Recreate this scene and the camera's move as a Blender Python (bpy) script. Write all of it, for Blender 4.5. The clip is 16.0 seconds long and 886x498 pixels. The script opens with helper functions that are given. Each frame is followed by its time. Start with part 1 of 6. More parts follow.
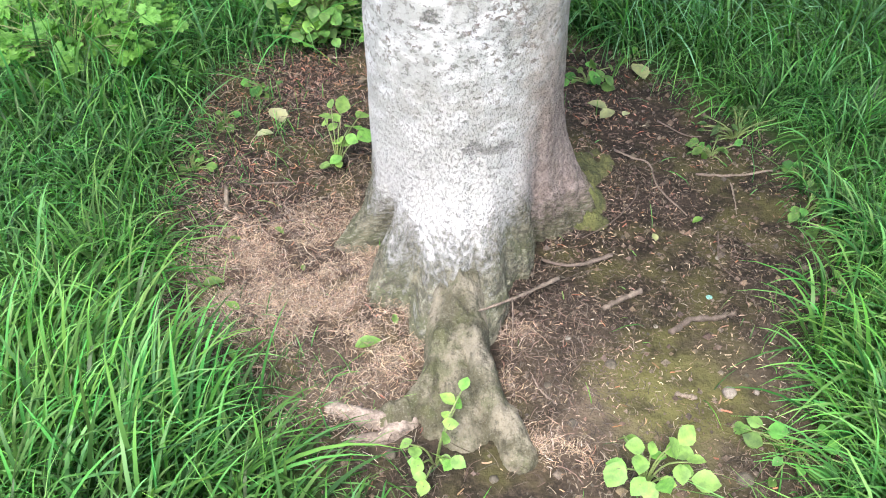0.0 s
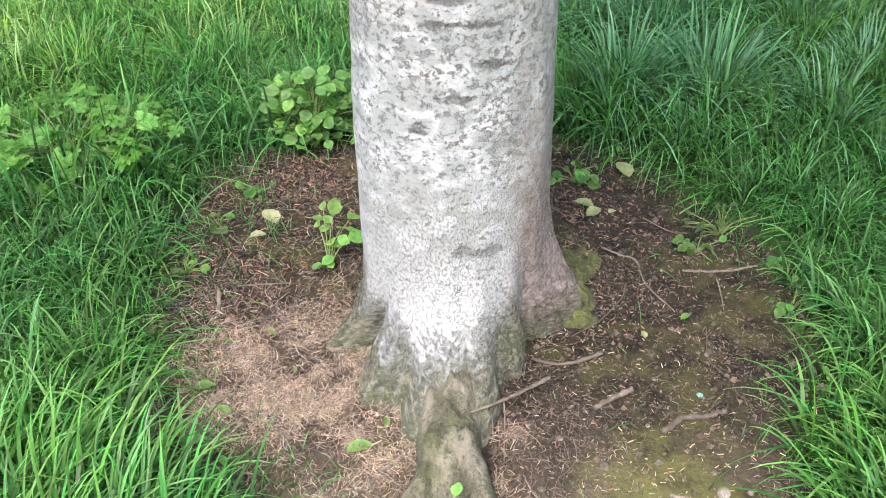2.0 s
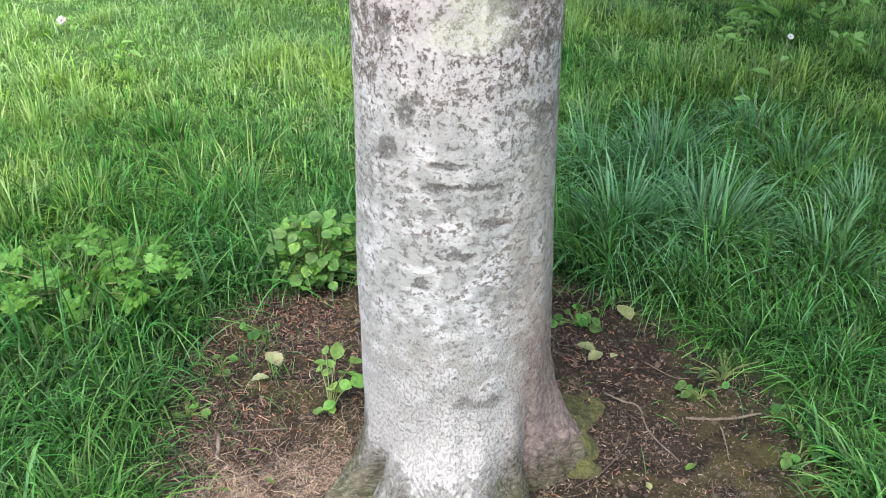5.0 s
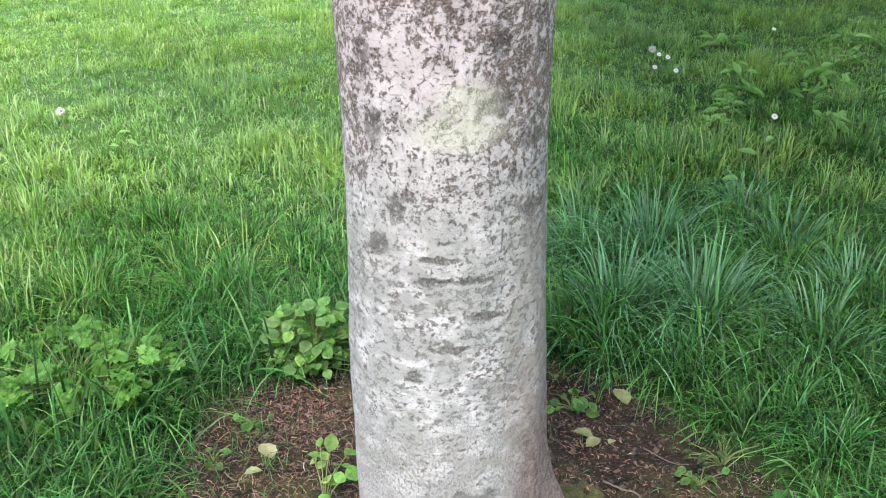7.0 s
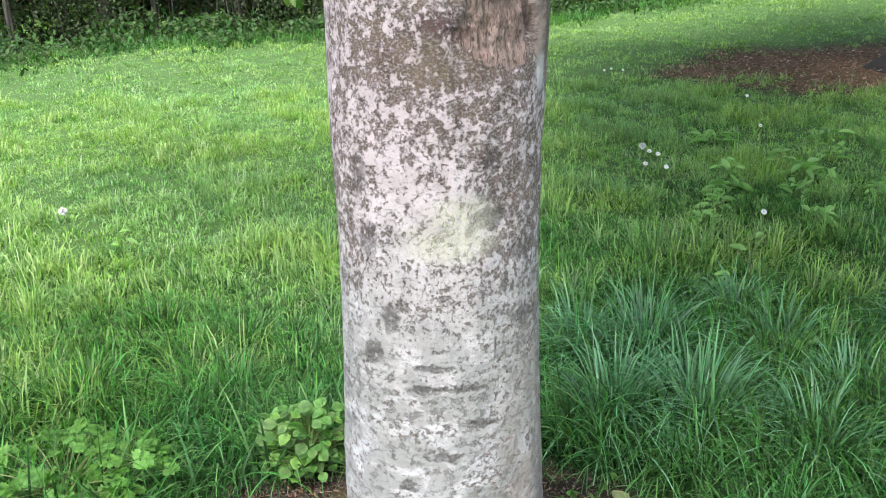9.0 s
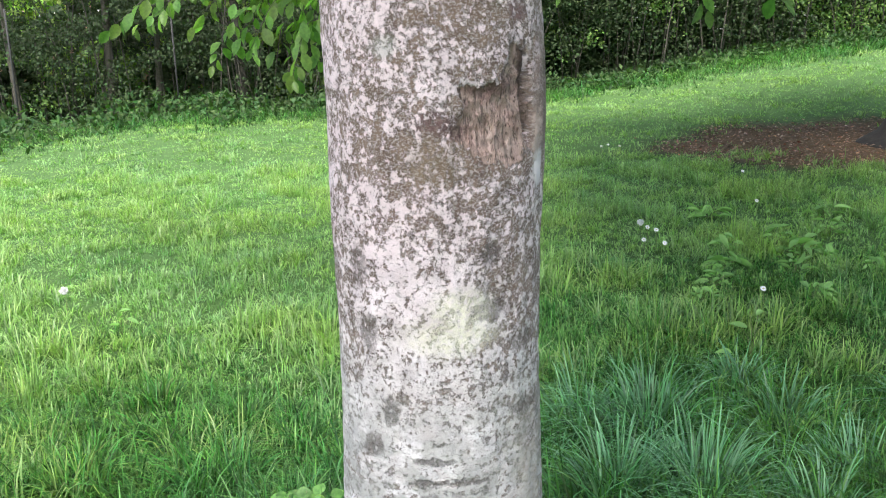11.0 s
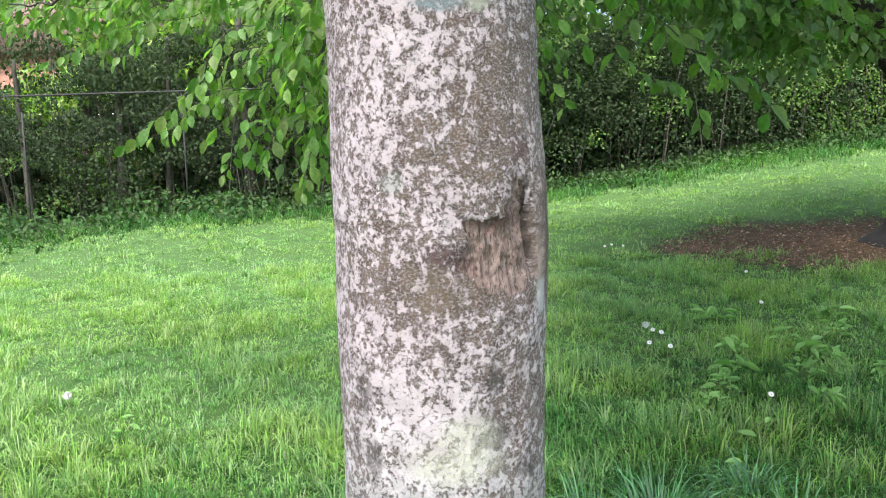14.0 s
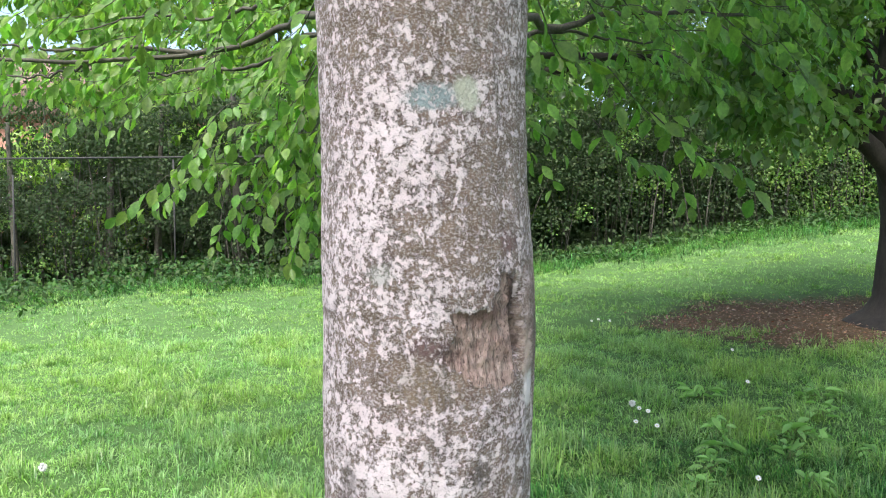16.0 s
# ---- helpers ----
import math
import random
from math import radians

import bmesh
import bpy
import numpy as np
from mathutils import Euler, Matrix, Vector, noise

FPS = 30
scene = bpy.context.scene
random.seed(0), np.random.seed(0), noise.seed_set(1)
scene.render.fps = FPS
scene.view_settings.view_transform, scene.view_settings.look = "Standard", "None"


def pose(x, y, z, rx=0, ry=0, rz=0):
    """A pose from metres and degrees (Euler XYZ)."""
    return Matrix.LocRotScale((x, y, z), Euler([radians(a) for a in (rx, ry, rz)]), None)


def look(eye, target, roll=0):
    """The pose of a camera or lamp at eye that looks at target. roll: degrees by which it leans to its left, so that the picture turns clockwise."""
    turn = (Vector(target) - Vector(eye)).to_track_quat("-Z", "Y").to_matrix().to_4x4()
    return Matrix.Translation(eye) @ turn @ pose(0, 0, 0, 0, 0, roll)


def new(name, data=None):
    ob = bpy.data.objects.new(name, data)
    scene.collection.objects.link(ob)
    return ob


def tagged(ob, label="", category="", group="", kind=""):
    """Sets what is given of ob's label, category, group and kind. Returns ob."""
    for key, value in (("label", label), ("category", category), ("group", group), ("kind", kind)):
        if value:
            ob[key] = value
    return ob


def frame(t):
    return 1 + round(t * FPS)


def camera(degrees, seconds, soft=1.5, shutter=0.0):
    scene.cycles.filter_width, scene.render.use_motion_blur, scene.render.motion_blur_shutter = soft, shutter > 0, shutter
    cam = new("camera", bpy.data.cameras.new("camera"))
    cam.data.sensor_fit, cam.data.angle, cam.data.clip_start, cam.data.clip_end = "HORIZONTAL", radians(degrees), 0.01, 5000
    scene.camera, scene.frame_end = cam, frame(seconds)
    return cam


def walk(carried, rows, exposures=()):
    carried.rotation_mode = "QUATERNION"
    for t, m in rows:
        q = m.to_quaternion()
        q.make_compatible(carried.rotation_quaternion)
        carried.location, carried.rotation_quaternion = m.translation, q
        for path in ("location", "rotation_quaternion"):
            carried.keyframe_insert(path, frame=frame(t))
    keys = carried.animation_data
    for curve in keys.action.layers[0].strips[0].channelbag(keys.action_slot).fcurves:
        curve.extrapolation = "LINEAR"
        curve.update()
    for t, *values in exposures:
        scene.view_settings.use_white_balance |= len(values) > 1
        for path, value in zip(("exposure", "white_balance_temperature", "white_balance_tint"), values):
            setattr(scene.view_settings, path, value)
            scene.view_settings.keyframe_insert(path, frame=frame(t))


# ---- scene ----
cam = camera(55.7, 16.0, soft=1.1)
PATH = [
    (0, (0.018, 0.017, 1.272), (-0.002, 1.48, -0.092), -0.6),
    (0.5, (0.019, 0.019, 1.282), (0.003, 1.51, -0.052), -0.7),
    (1, (0.021, 0.023, 1.289), (0.003, 1.545, -0.008), -0.9),
    (1.5, (0.022, 0.022, 1.299), (0.008, 1.584, 0.049), -1.0),
    (2, (0.023, 0.021, 1.311), (0.022, 1.615, 0.103), -0.8),
    (2.5, (0.024, 0.023, 1.321), (0.022, 1.644, 0.149), -0.7),
    (3, (0.024, 0.029, 1.331), (0.018, 1.676, 0.197), -0.8),
    (3.5, (0.025, 0.032, 1.343), (0.013, 1.71, 0.256), -0.8),
    (4, (0.026, 0.031, 1.351), (0.016, 1.737, 0.306), -0.5),
    (6.5, (0.036, 0.034, 1.39), (0.035, 1.85, 0.552), -1.2),
    (7, (0.037, 0.038, 1.397), (0.041, 1.871, 0.599), -1.4),
    (7.5, (0.038, 0.029, 1.408), (0.047, 1.885, 0.661), -1.5),
    (8, (0.041, 0.021, 1.419), (0.055, 1.897, 0.727), -1.5),
    (8.5, (0.043, 0.016, 1.429), (0.059, 1.91, 0.785), -1.6),
    (9, (0.044, 0.017, 1.439), (0.06, 1.925, 0.841), -1.7),
    (11.5, (0.046, 0.013, 1.483), (0.067, 1.974, 1.089), -2.0),
    (12, (0.05, 0.011, 1.492), (0.068, 1.979, 1.137), -2.1),
    (12.5, (0.049, 0.008, 1.501), (0.068, 1.982, 1.183), -2.2),
    (13, (0.049, 0.0, 1.511), (0.068, 1.981, 1.231), -2.2),
    (13.5, (0.049, -0.005, 1.521), (0.067, 1.98, 1.277), -2.1),
    (14, (0.046, -0.003, 1.531), (0.064, 1.986, 1.321), -2.0),
    (14.5, (0.044, 0.002, 1.54), (0.073, 1.994, 1.362), -1.6),
    (15, (0.045, 0.001, 1.55), (0.092, 1.996, 1.411), -1.4),
    (15.5, (0.045, -0.006, 1.559), (0.099, 1.992, 1.469), -1.1),
    (16, (0.045, -0.012, 1.569), (0.097, 1.987, 1.521), -0.8),
]
walk(cam, [(t, look(eye, target, roll)) for t, eye, target, roll in PATH], exposures=((0, 1.78), (1.5, 1.76), (3, 1.47), (4, 1.44), (7, 1.46), (8.5, 1.45), (11.5, 1.5), (16, 1.58)))

# ---------- world, sun ----------
SUN_EL, SUN_AZ = 58.0, -163.0      # degrees above the horizon; from +y clockwise (minus: to the left)
world = bpy.data.worlds.new("sky")
scene.world = world
world.use_nodes = True
wt = world.node_tree
sky = wt.nodes.new("ShaderNodeTexSky")
sky.sky_type = "NISHITA"
sky.sun_disc = False
sky.sun_elevation, sky.sun_rotation = radians(SUN_EL), radians(SUN_AZ)
sky.dust_density, sky.air_density, sky.ozone_density = 4.0, 1.0, 1.0
background = wt.nodes["Background"]
background.inputs["Strength"].default_value = 0.155
wt.links.new(sky.outputs["Color"], background.inputs["Color"])
sun_data = bpy.data.lights.new("sun", "SUN")
sun_data.energy, sun_data.angle, sun_data.color = 2.8, radians(20), (1.0, 0.98, 0.96)
sun = new("sun", sun_data)
to_sun = Vector((math.sin(radians(SUN_AZ)) * math.cos(radians(SUN_EL)), math.cos(radians(SUN_AZ)) * math.cos(radians(SUN_EL)), math.sin(radians(SUN_EL))))
sun.matrix_world = look(to_sun * 30, (0, 0, 0))

# ---------- node helpers ----------


def N(nt, kind, ins=None, **props):
    n = nt.nodes.new("ShaderNode" + kind)
    for k, v in props.items():
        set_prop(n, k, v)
    for k, v in (ins or {}).items():
        if isinstance(v, bpy.types.NodeSocket):
            nt.links.new(v, n.inputs[k])
        else:
            n.inputs[k].default_value = v
    return n


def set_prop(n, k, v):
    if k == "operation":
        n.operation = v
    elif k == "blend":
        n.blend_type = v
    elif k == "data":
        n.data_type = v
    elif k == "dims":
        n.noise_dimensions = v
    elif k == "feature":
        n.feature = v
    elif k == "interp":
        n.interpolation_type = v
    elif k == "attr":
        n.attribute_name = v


def material(name):
    m = bpy.data.materials.new(name)
    m.use_nodes = True
    nt = m.node_tree
    return m, nt, nt.nodes["Principled BSDF"]


def math_n(nt, op, a, b=0.0, c=0.0):
    n = N(nt, "Math", {0: a, 1: b, 2: c}, operation=op)
    return n.outputs[0]


def noise_n(nt, vec, scale, detail=3.0, rough=0.55, distort=0.0):
    n = N(nt, "TexNoise", {"Vector": vec, "Scale": scale, "Detail": detail, "Roughness": rough, "Distortion": distort})
    return n.outputs["Fac"]


def step_n(nt, val, lo, hi, a=0.0, b=1.0):
    n = N(nt, "MapRange", {"Value": val, "From Min": lo, "From Max": hi, "To Min": a, "To Max": b}, interp="SMOOTHSTEP")
    return n.outputs["Result"]


def mix_n(nt, fac, a, b, blend="MIX"):
    n = N(nt, "Mix", {0: fac}, data="RGBA", blend=blend)
    for i, v in ((6, a), (7, b)):
        if isinstance(v, bpy.types.NodeSocket):
            nt.links.new(v, n.inputs[i])
        else:
            n.inputs[i].default_value = (*v, 1.0)
    return n.outputs[2]


def scaled(nt, vec, sx, sy, sz):
    return N(nt, "VectorMath", {0: vec, 1: (sx, sy, sz)}, operation="MULTIPLY").outputs[0]


def bump_n(nt, height, strength, dist, normal=None):
    ins = {"Height": height, "Strength": strength, "Distance": dist}
    if normal is not None:
        ins["Normal"] = normal
    return N(nt, "Bump", ins).outputs[0]


def hue_var(nt, col, rnd, hue=0.03, sat=0.2, val=0.4):
    h = step_lin(nt, rnd, 0.5 - hue, 0.5 + hue)
    r2 = math_n(nt, "FRACT", math_n(nt, "MULTIPLY", rnd, 17.31))
    v = step_lin(nt, r2, 1 - val, 1 + val)
    r3 = math_n(nt, "FRACT", math_n(nt, "MULTIPLY", rnd, 57.77))
    s = step_lin(nt, r3, 1 - sat, 1 + sat * 0.5)
    n = N(nt, "HueSaturation", {"Hue": h, "Saturation": s, "Value": v, "Color": col})
    return n.outputs[0]


def step_lin(nt, val, a, b):
    return N(nt, "MapRange", {"Value": val, "To Min": a, "To Max": b}).outputs["Result"]


# ---------- materials ----------


def leafy(name, base, tip, rough=0.45, trans=0.35, hue=0.025, sat=0.2, val=0.35, patch=0.0, spec=0.45, mottle=0.0):
    """Foliage: colour runs from base to tip along the blade (UV y; a dark base paints shade low in the grass), differs
    from blade to blade (UV x), and lets light through.
    """
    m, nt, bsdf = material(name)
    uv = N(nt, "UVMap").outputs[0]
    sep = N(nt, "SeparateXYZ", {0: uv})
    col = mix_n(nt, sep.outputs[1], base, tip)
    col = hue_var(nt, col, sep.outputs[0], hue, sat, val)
    if mottle:
        pos = N(nt, "NewGeometry").outputs["Position"]
        spots = math_n(nt, "MULTIPLY_ADD", noise_n(nt, pos, 75.0, 4.0, 0.65), 0.65, math_n(nt, "MULTIPLY", noise_n(nt, pos, 14.0, 2.0), 0.35))
        col = mix_n(nt, 1.0, col, mix_n(nt, step_n(nt, spots, 0.34, 0.66), (1 - mottle, 1 - mottle, 1 - mottle), (1 + mottle, 1 + mottle * 0.8, 1.0)), "MULTIPLY")
        nt.links.new(bump_n(nt, spots, 0.5, 0.004), bsdf.inputs["Normal"])
    if patch:
        pos = N(nt, "NewGeometry").outputs["Position"]
        f = step_n(nt, noise_n(nt, pos, 0.9, 3.0), 0.38, 0.62)
        col = mix_n(nt, f, col, mix_n(nt, 1.0, col, (1.12, 1.04, 0.82), "MULTIPLY"))
        f2 = step_n(nt, noise_n(nt, pos, 3.8, 3.0), 0.48, 0.64, 0.0, patch)
        col = mix_n(nt, f2, col, mix_n(nt, 1.0, col, (0.62, 0.75, 0.85), "MULTIPLY"))
    nt.links.new(col, bsdf.inputs["Base Color"])
    bsdf.inputs["Roughness"].default_value = rough
    bsdf.inputs["Specular IOR Level"].default_value = spec
    tr = N(nt, "BsdfTranslucent", {"Color": mix_n(nt, 1.0, col, (1.15, 1.5, 0.6), "MULTIPLY")})
    mx = N(nt, "MixShader", {0: trans, 1: bsdf.outputs[0], 2: tr.outputs[0]})
    nt.links.new(mx.outputs[0], nt.nodes["Material Output"].inputs["Surface"])
    return m


def plain(name, a, b, scale=20.0, rough=0.8, bump=0.3, dist=0.003, stretch=(1, 1, 1), metal=0.0, island=False):
    m, nt, bsdf = material(name)
    geo = N(nt, "NewGeometry")
    tc = N(nt, "TexCoord").outputs["Object"]
    vec = scaled(nt, tc, *stretch)
    n1 = noise_n(nt, vec, scale, 5.0, 0.6)
    n2 = noise_n(nt, vec, scale * 0.17, 3.0)
    f = math_n(nt, "MULTIPLY_ADD", n1, 0.6, math_n(nt, "MULTIPLY", n2, 0.4))
    col = mix_n(nt, step_n(nt, f, 0.32, 0.68), a, b)
    n3 = noise_n(nt, vec, scale * 5.0, 4.0, 0.7)
    col = mix_n(nt, 1.0, col, mix_n(nt, step_n(nt, n3, 0.3, 0.7), (0.62, 0.62, 0.62), (1.25, 1.25, 1.25)), "MULTIPLY")
    if island:
        col = hue_var(nt, col, geo.outputs["Random Per Island"], 0.03, 0.3, 0.45)
    nt.links.new(col, bsdf.inputs["Base Color"])
    bsdf.inputs["Roughness"].default_value = rough
    bsdf.inputs["Metallic"].default_value = metal
    nt.links.new(bump_n(nt, n1, bump, dist, bump_n(nt, n3, bump * 0.6, dist * 0.3)), bsdf.inputs["Normal"])
    return m


# grass runs dark at the base: shade between blades put into the colour
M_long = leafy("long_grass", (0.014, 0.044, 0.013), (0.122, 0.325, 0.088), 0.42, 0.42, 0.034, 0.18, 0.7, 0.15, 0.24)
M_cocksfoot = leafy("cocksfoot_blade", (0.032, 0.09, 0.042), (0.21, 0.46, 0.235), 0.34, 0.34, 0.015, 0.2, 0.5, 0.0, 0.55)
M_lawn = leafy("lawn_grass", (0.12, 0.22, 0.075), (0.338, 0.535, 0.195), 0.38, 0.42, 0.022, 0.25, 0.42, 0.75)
M_leaf = leafy("tree_leaf", (0.122, 0.225, 0.06), (0.165, 0.29, 0.075), 0.42, 0.58, 0.022, 0.15, 0.32, 0.0, 0.35, 0.25)
# darker copy of tree_leaf: the second tree's shade put into its colour
M_leaf2 = leafy("shaded_tree_leaf", (0.082, 0.155, 0.04), (0.12, 0.21, 0.052), 0.4, 0.45, 0.025, 0.2, 0.4)
M_jagged = leafy("jagged_leaf", (0.1, 0.25, 0.052), (0.155, 0.35, 0.088), 0.55, 0.35, 0.008, 0.1, 0.22, 0.0, 0.25, 0.3)
M_mustard = leafy("mustard_leaf", (0.125, 0.28, 0.075), (0.19, 0.39, 0.115), 0.5, 0.4, 0.02, 0.15, 0.35, 0.0, 0.3, 0.3)
M_dock = leafy("dock_leaf", (0.19, 0.36, 0.1), (0.25, 0.44, 0.13), 0.5, 0.4, 0.02, 0.15, 0.25, 0.0, 0.3)
M_sprout = leafy("sprout_leaf", (0.18, 0.32, 0.1), (0.22, 0.37, 0.13), 0.5, 0.35, 0.02, 0.2, 0.25, 0.0, 0.3, 0.3)
M_weed = leafy("weed_leaf", (0.07, 0.17, 0.052), (0.105, 0.24, 0.072), 0.55, 0.35, 0.025, 0.2, 0.45, 0.0, 0.25, 0.35)
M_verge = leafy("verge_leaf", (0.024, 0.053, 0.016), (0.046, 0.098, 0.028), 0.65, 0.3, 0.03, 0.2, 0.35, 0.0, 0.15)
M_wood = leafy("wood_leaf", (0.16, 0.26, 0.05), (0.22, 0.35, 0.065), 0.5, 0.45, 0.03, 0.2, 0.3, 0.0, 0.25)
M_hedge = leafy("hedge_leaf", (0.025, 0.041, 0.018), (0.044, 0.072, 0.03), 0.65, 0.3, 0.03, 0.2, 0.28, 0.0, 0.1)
# lighter copy of hedge_leaf: sunlight on the hedge put into its colour
M_hedge_lit = leafy("lit_hedge_leaf", (0.08, 0.145, 0.037), (0.12, 0.21, 0.053), 0.6, 0.45, 0.03, 0.2, 0.25, 0.0, 0.15)
M_straw = leafy("dry_litter", (0.22, 0.15, 0.11), (0.47, 0.345, 0.255), 0.8, 0.1, 0.025, 0.4, 0.7)
M_debris = leafy("dark_debris", (0.05, 0.035, 0.028), (0.175, 0.125, 0.1), 0.85, 0.1, 0.03, 0.4, 0.6)
M_scales = leafy("dark_scales", (0.1, 0.06, 0.038), (0.22, 0.14, 0.09), 0.85, 0.05, 0.02, 0.3, 0.5)
M_rust = leafy("rust_litter", (0.19, 0.09, 0.058), (0.33, 0.175, 0.115), 0.8, 0.1, 0.025, 0.4, 0.5)
M_dead = leafy("bleached_leaf", (0.27, 0.3, 0.17), (0.34, 0.37, 0.22), 0.7, 0.2, 0.03, 0.3, 0.2, 0.0, 0.3, 0.25)
M_white = plain("white_petal", (0.8, 0.8, 0.78), (0.85, 0.85, 0.85), 40, 0.7)
M_yellow = plain("yellow_disc", (0.6, 0.45, 0.03), (0.7, 0.55, 0.05), 60, 0.7)
M_twig = plain("twig_bark", (0.07, 0.052, 0.042), (0.17, 0.13, 0.108), 60, 0.85, 0.8, 0.004)
M_branch = plain("branch_bark", (0.028, 0.026, 0.02), (0.075, 0.07, 0.052), 25, 0.85, 0.6, 0.006)
M_root_pale = plain("worn_root", (0.14, 0.108, 0.088), (0.36, 0.29, 0.25), 40, 0.85, 0.9, 0.006)
M_moss = plain("moss", (0.04, 0.042, 0.017), (0.11, 0.115, 0.036), 34, 0.95, 1.0, 0.014)
M_puff = plain("pale_fungus", (0.17, 0.14, 0.12), (0.28, 0.24, 0.2), 60, 0.8)
M_teal = plain("faded_scrap", (0.16, 0.36, 0.33), (0.2, 0.42, 0.38), 40, 0.6)
M_clock = plain("seed_down", (0.76, 0.76, 0.74), (0.84, 0.84, 0.83), 80, 0.9)
# bark nearly black: deep shade under the crown is in the colour
M_tree2 = plain("shaded_bark", (0.012, 0.01, 0.009), (0.034, 0.028, 0.023), 12, 0.95, 0.8, 0.01, (1, 1, 0.4))
M_stone = plain("brown_stone", (0.14, 0.12, 0.095), (0.28, 0.24, 0.19), 30, 0.85, island=True)
M_crumb = plain("soil_crumb", (0.05, 0.036, 0.026), (0.14, 0.1, 0.072), 60, 0.95, island=True)
M_wire = plain("dull_wire", (0.03, 0.032, 0.03), (0.06, 0.06, 0.058), 30, 0.7)
M_metal = plain("galvanised_steel", (0.02, 0.021, 0.021), (0.042, 0.042, 0.042), 30, 0.85, 0.1, 0.001)
M_brick = plain("red_brick", (0.3, 0.15, 0.11), (0.42, 0.24, 0.18), 8, 0.9)
M_paint = plain("white_paint", (0.7, 0.7, 0.7), (0.8, 0.8, 0.8), 6, 0.7)
M_roof = plain("roof_tile", (0.14, 0.09, 0.075), (0.22, 0.15, 0.12), 6, 0.85)
M_glass = plain("window_glass", (0.04, 0.05, 0.06), (0.06, 0.07, 0.08), 2, 0.08, 0.0)


def root_material():
    """Grey-brown root bark with long wrinkles and dark cracks."""
    m, nt, bsdf = material("root_bark")
    pos = N(nt, "NewGeometry").outputs["Position"]
    along = scaled(nt, pos, 1.0, 0.5, 0.8)
    wr = noise_n(nt, along, 75.0, 5.0, 0.65, 0.8)
    blot = noise_n(nt, pos, 16.0, 4.0, 0.6)
    grain = noise_n(nt, pos, 240.0, 4.0, 0.7)
    col = mix_n(nt, step_n(nt, blot, 0.4, 0.6), (0.1, 0.092, 0.06), (0.25, 0.22, 0.168))
    col = mix_n(nt, step_n(nt, noise_n(nt, pos, 11.0, 5.0, 0.65), 0.5, 0.62, 0.0, 0.6), col, (0.085, 0.095, 0.038))
    pits = noise_n(nt, pos, 70.0, 5.0, 0.7)
    col = mix_n(nt, step_n(nt, pits, 0.36, 0.46, 0.6, 0.0), col, (0.045, 0.04, 0.028))
    col = mix_n(nt, step_n(nt, wr, 0.34, 0.44, 0.5, 0.0), col, (0.07, 0.06, 0.043))
    col = mix_n(nt, step_n(nt, grain, 0.52, 0.7, 0.0, 0.45), col, (0.33, 0.305, 0.25))
    col = mix_n(nt, step_n(nt, grain, 0.3, 0.45, 0.45, 0.0), col, (0.08, 0.068, 0.05))
    nt.links.new(col, bsdf.inputs["Base Color"])
    bsdf.inputs["Roughness"].default_value = 0.9
    bsdf.inputs["Specular IOR Level"].default_value = 0.25
    nt.links.new(bump_n(nt, pits, 0.9, 0.012, bump_n(nt, wr, 0.6, 0.008, bump_n(nt, grain, 0.8, 0.004))), bsdf.inputs["Normal"])
    return m


M_root = root_material()


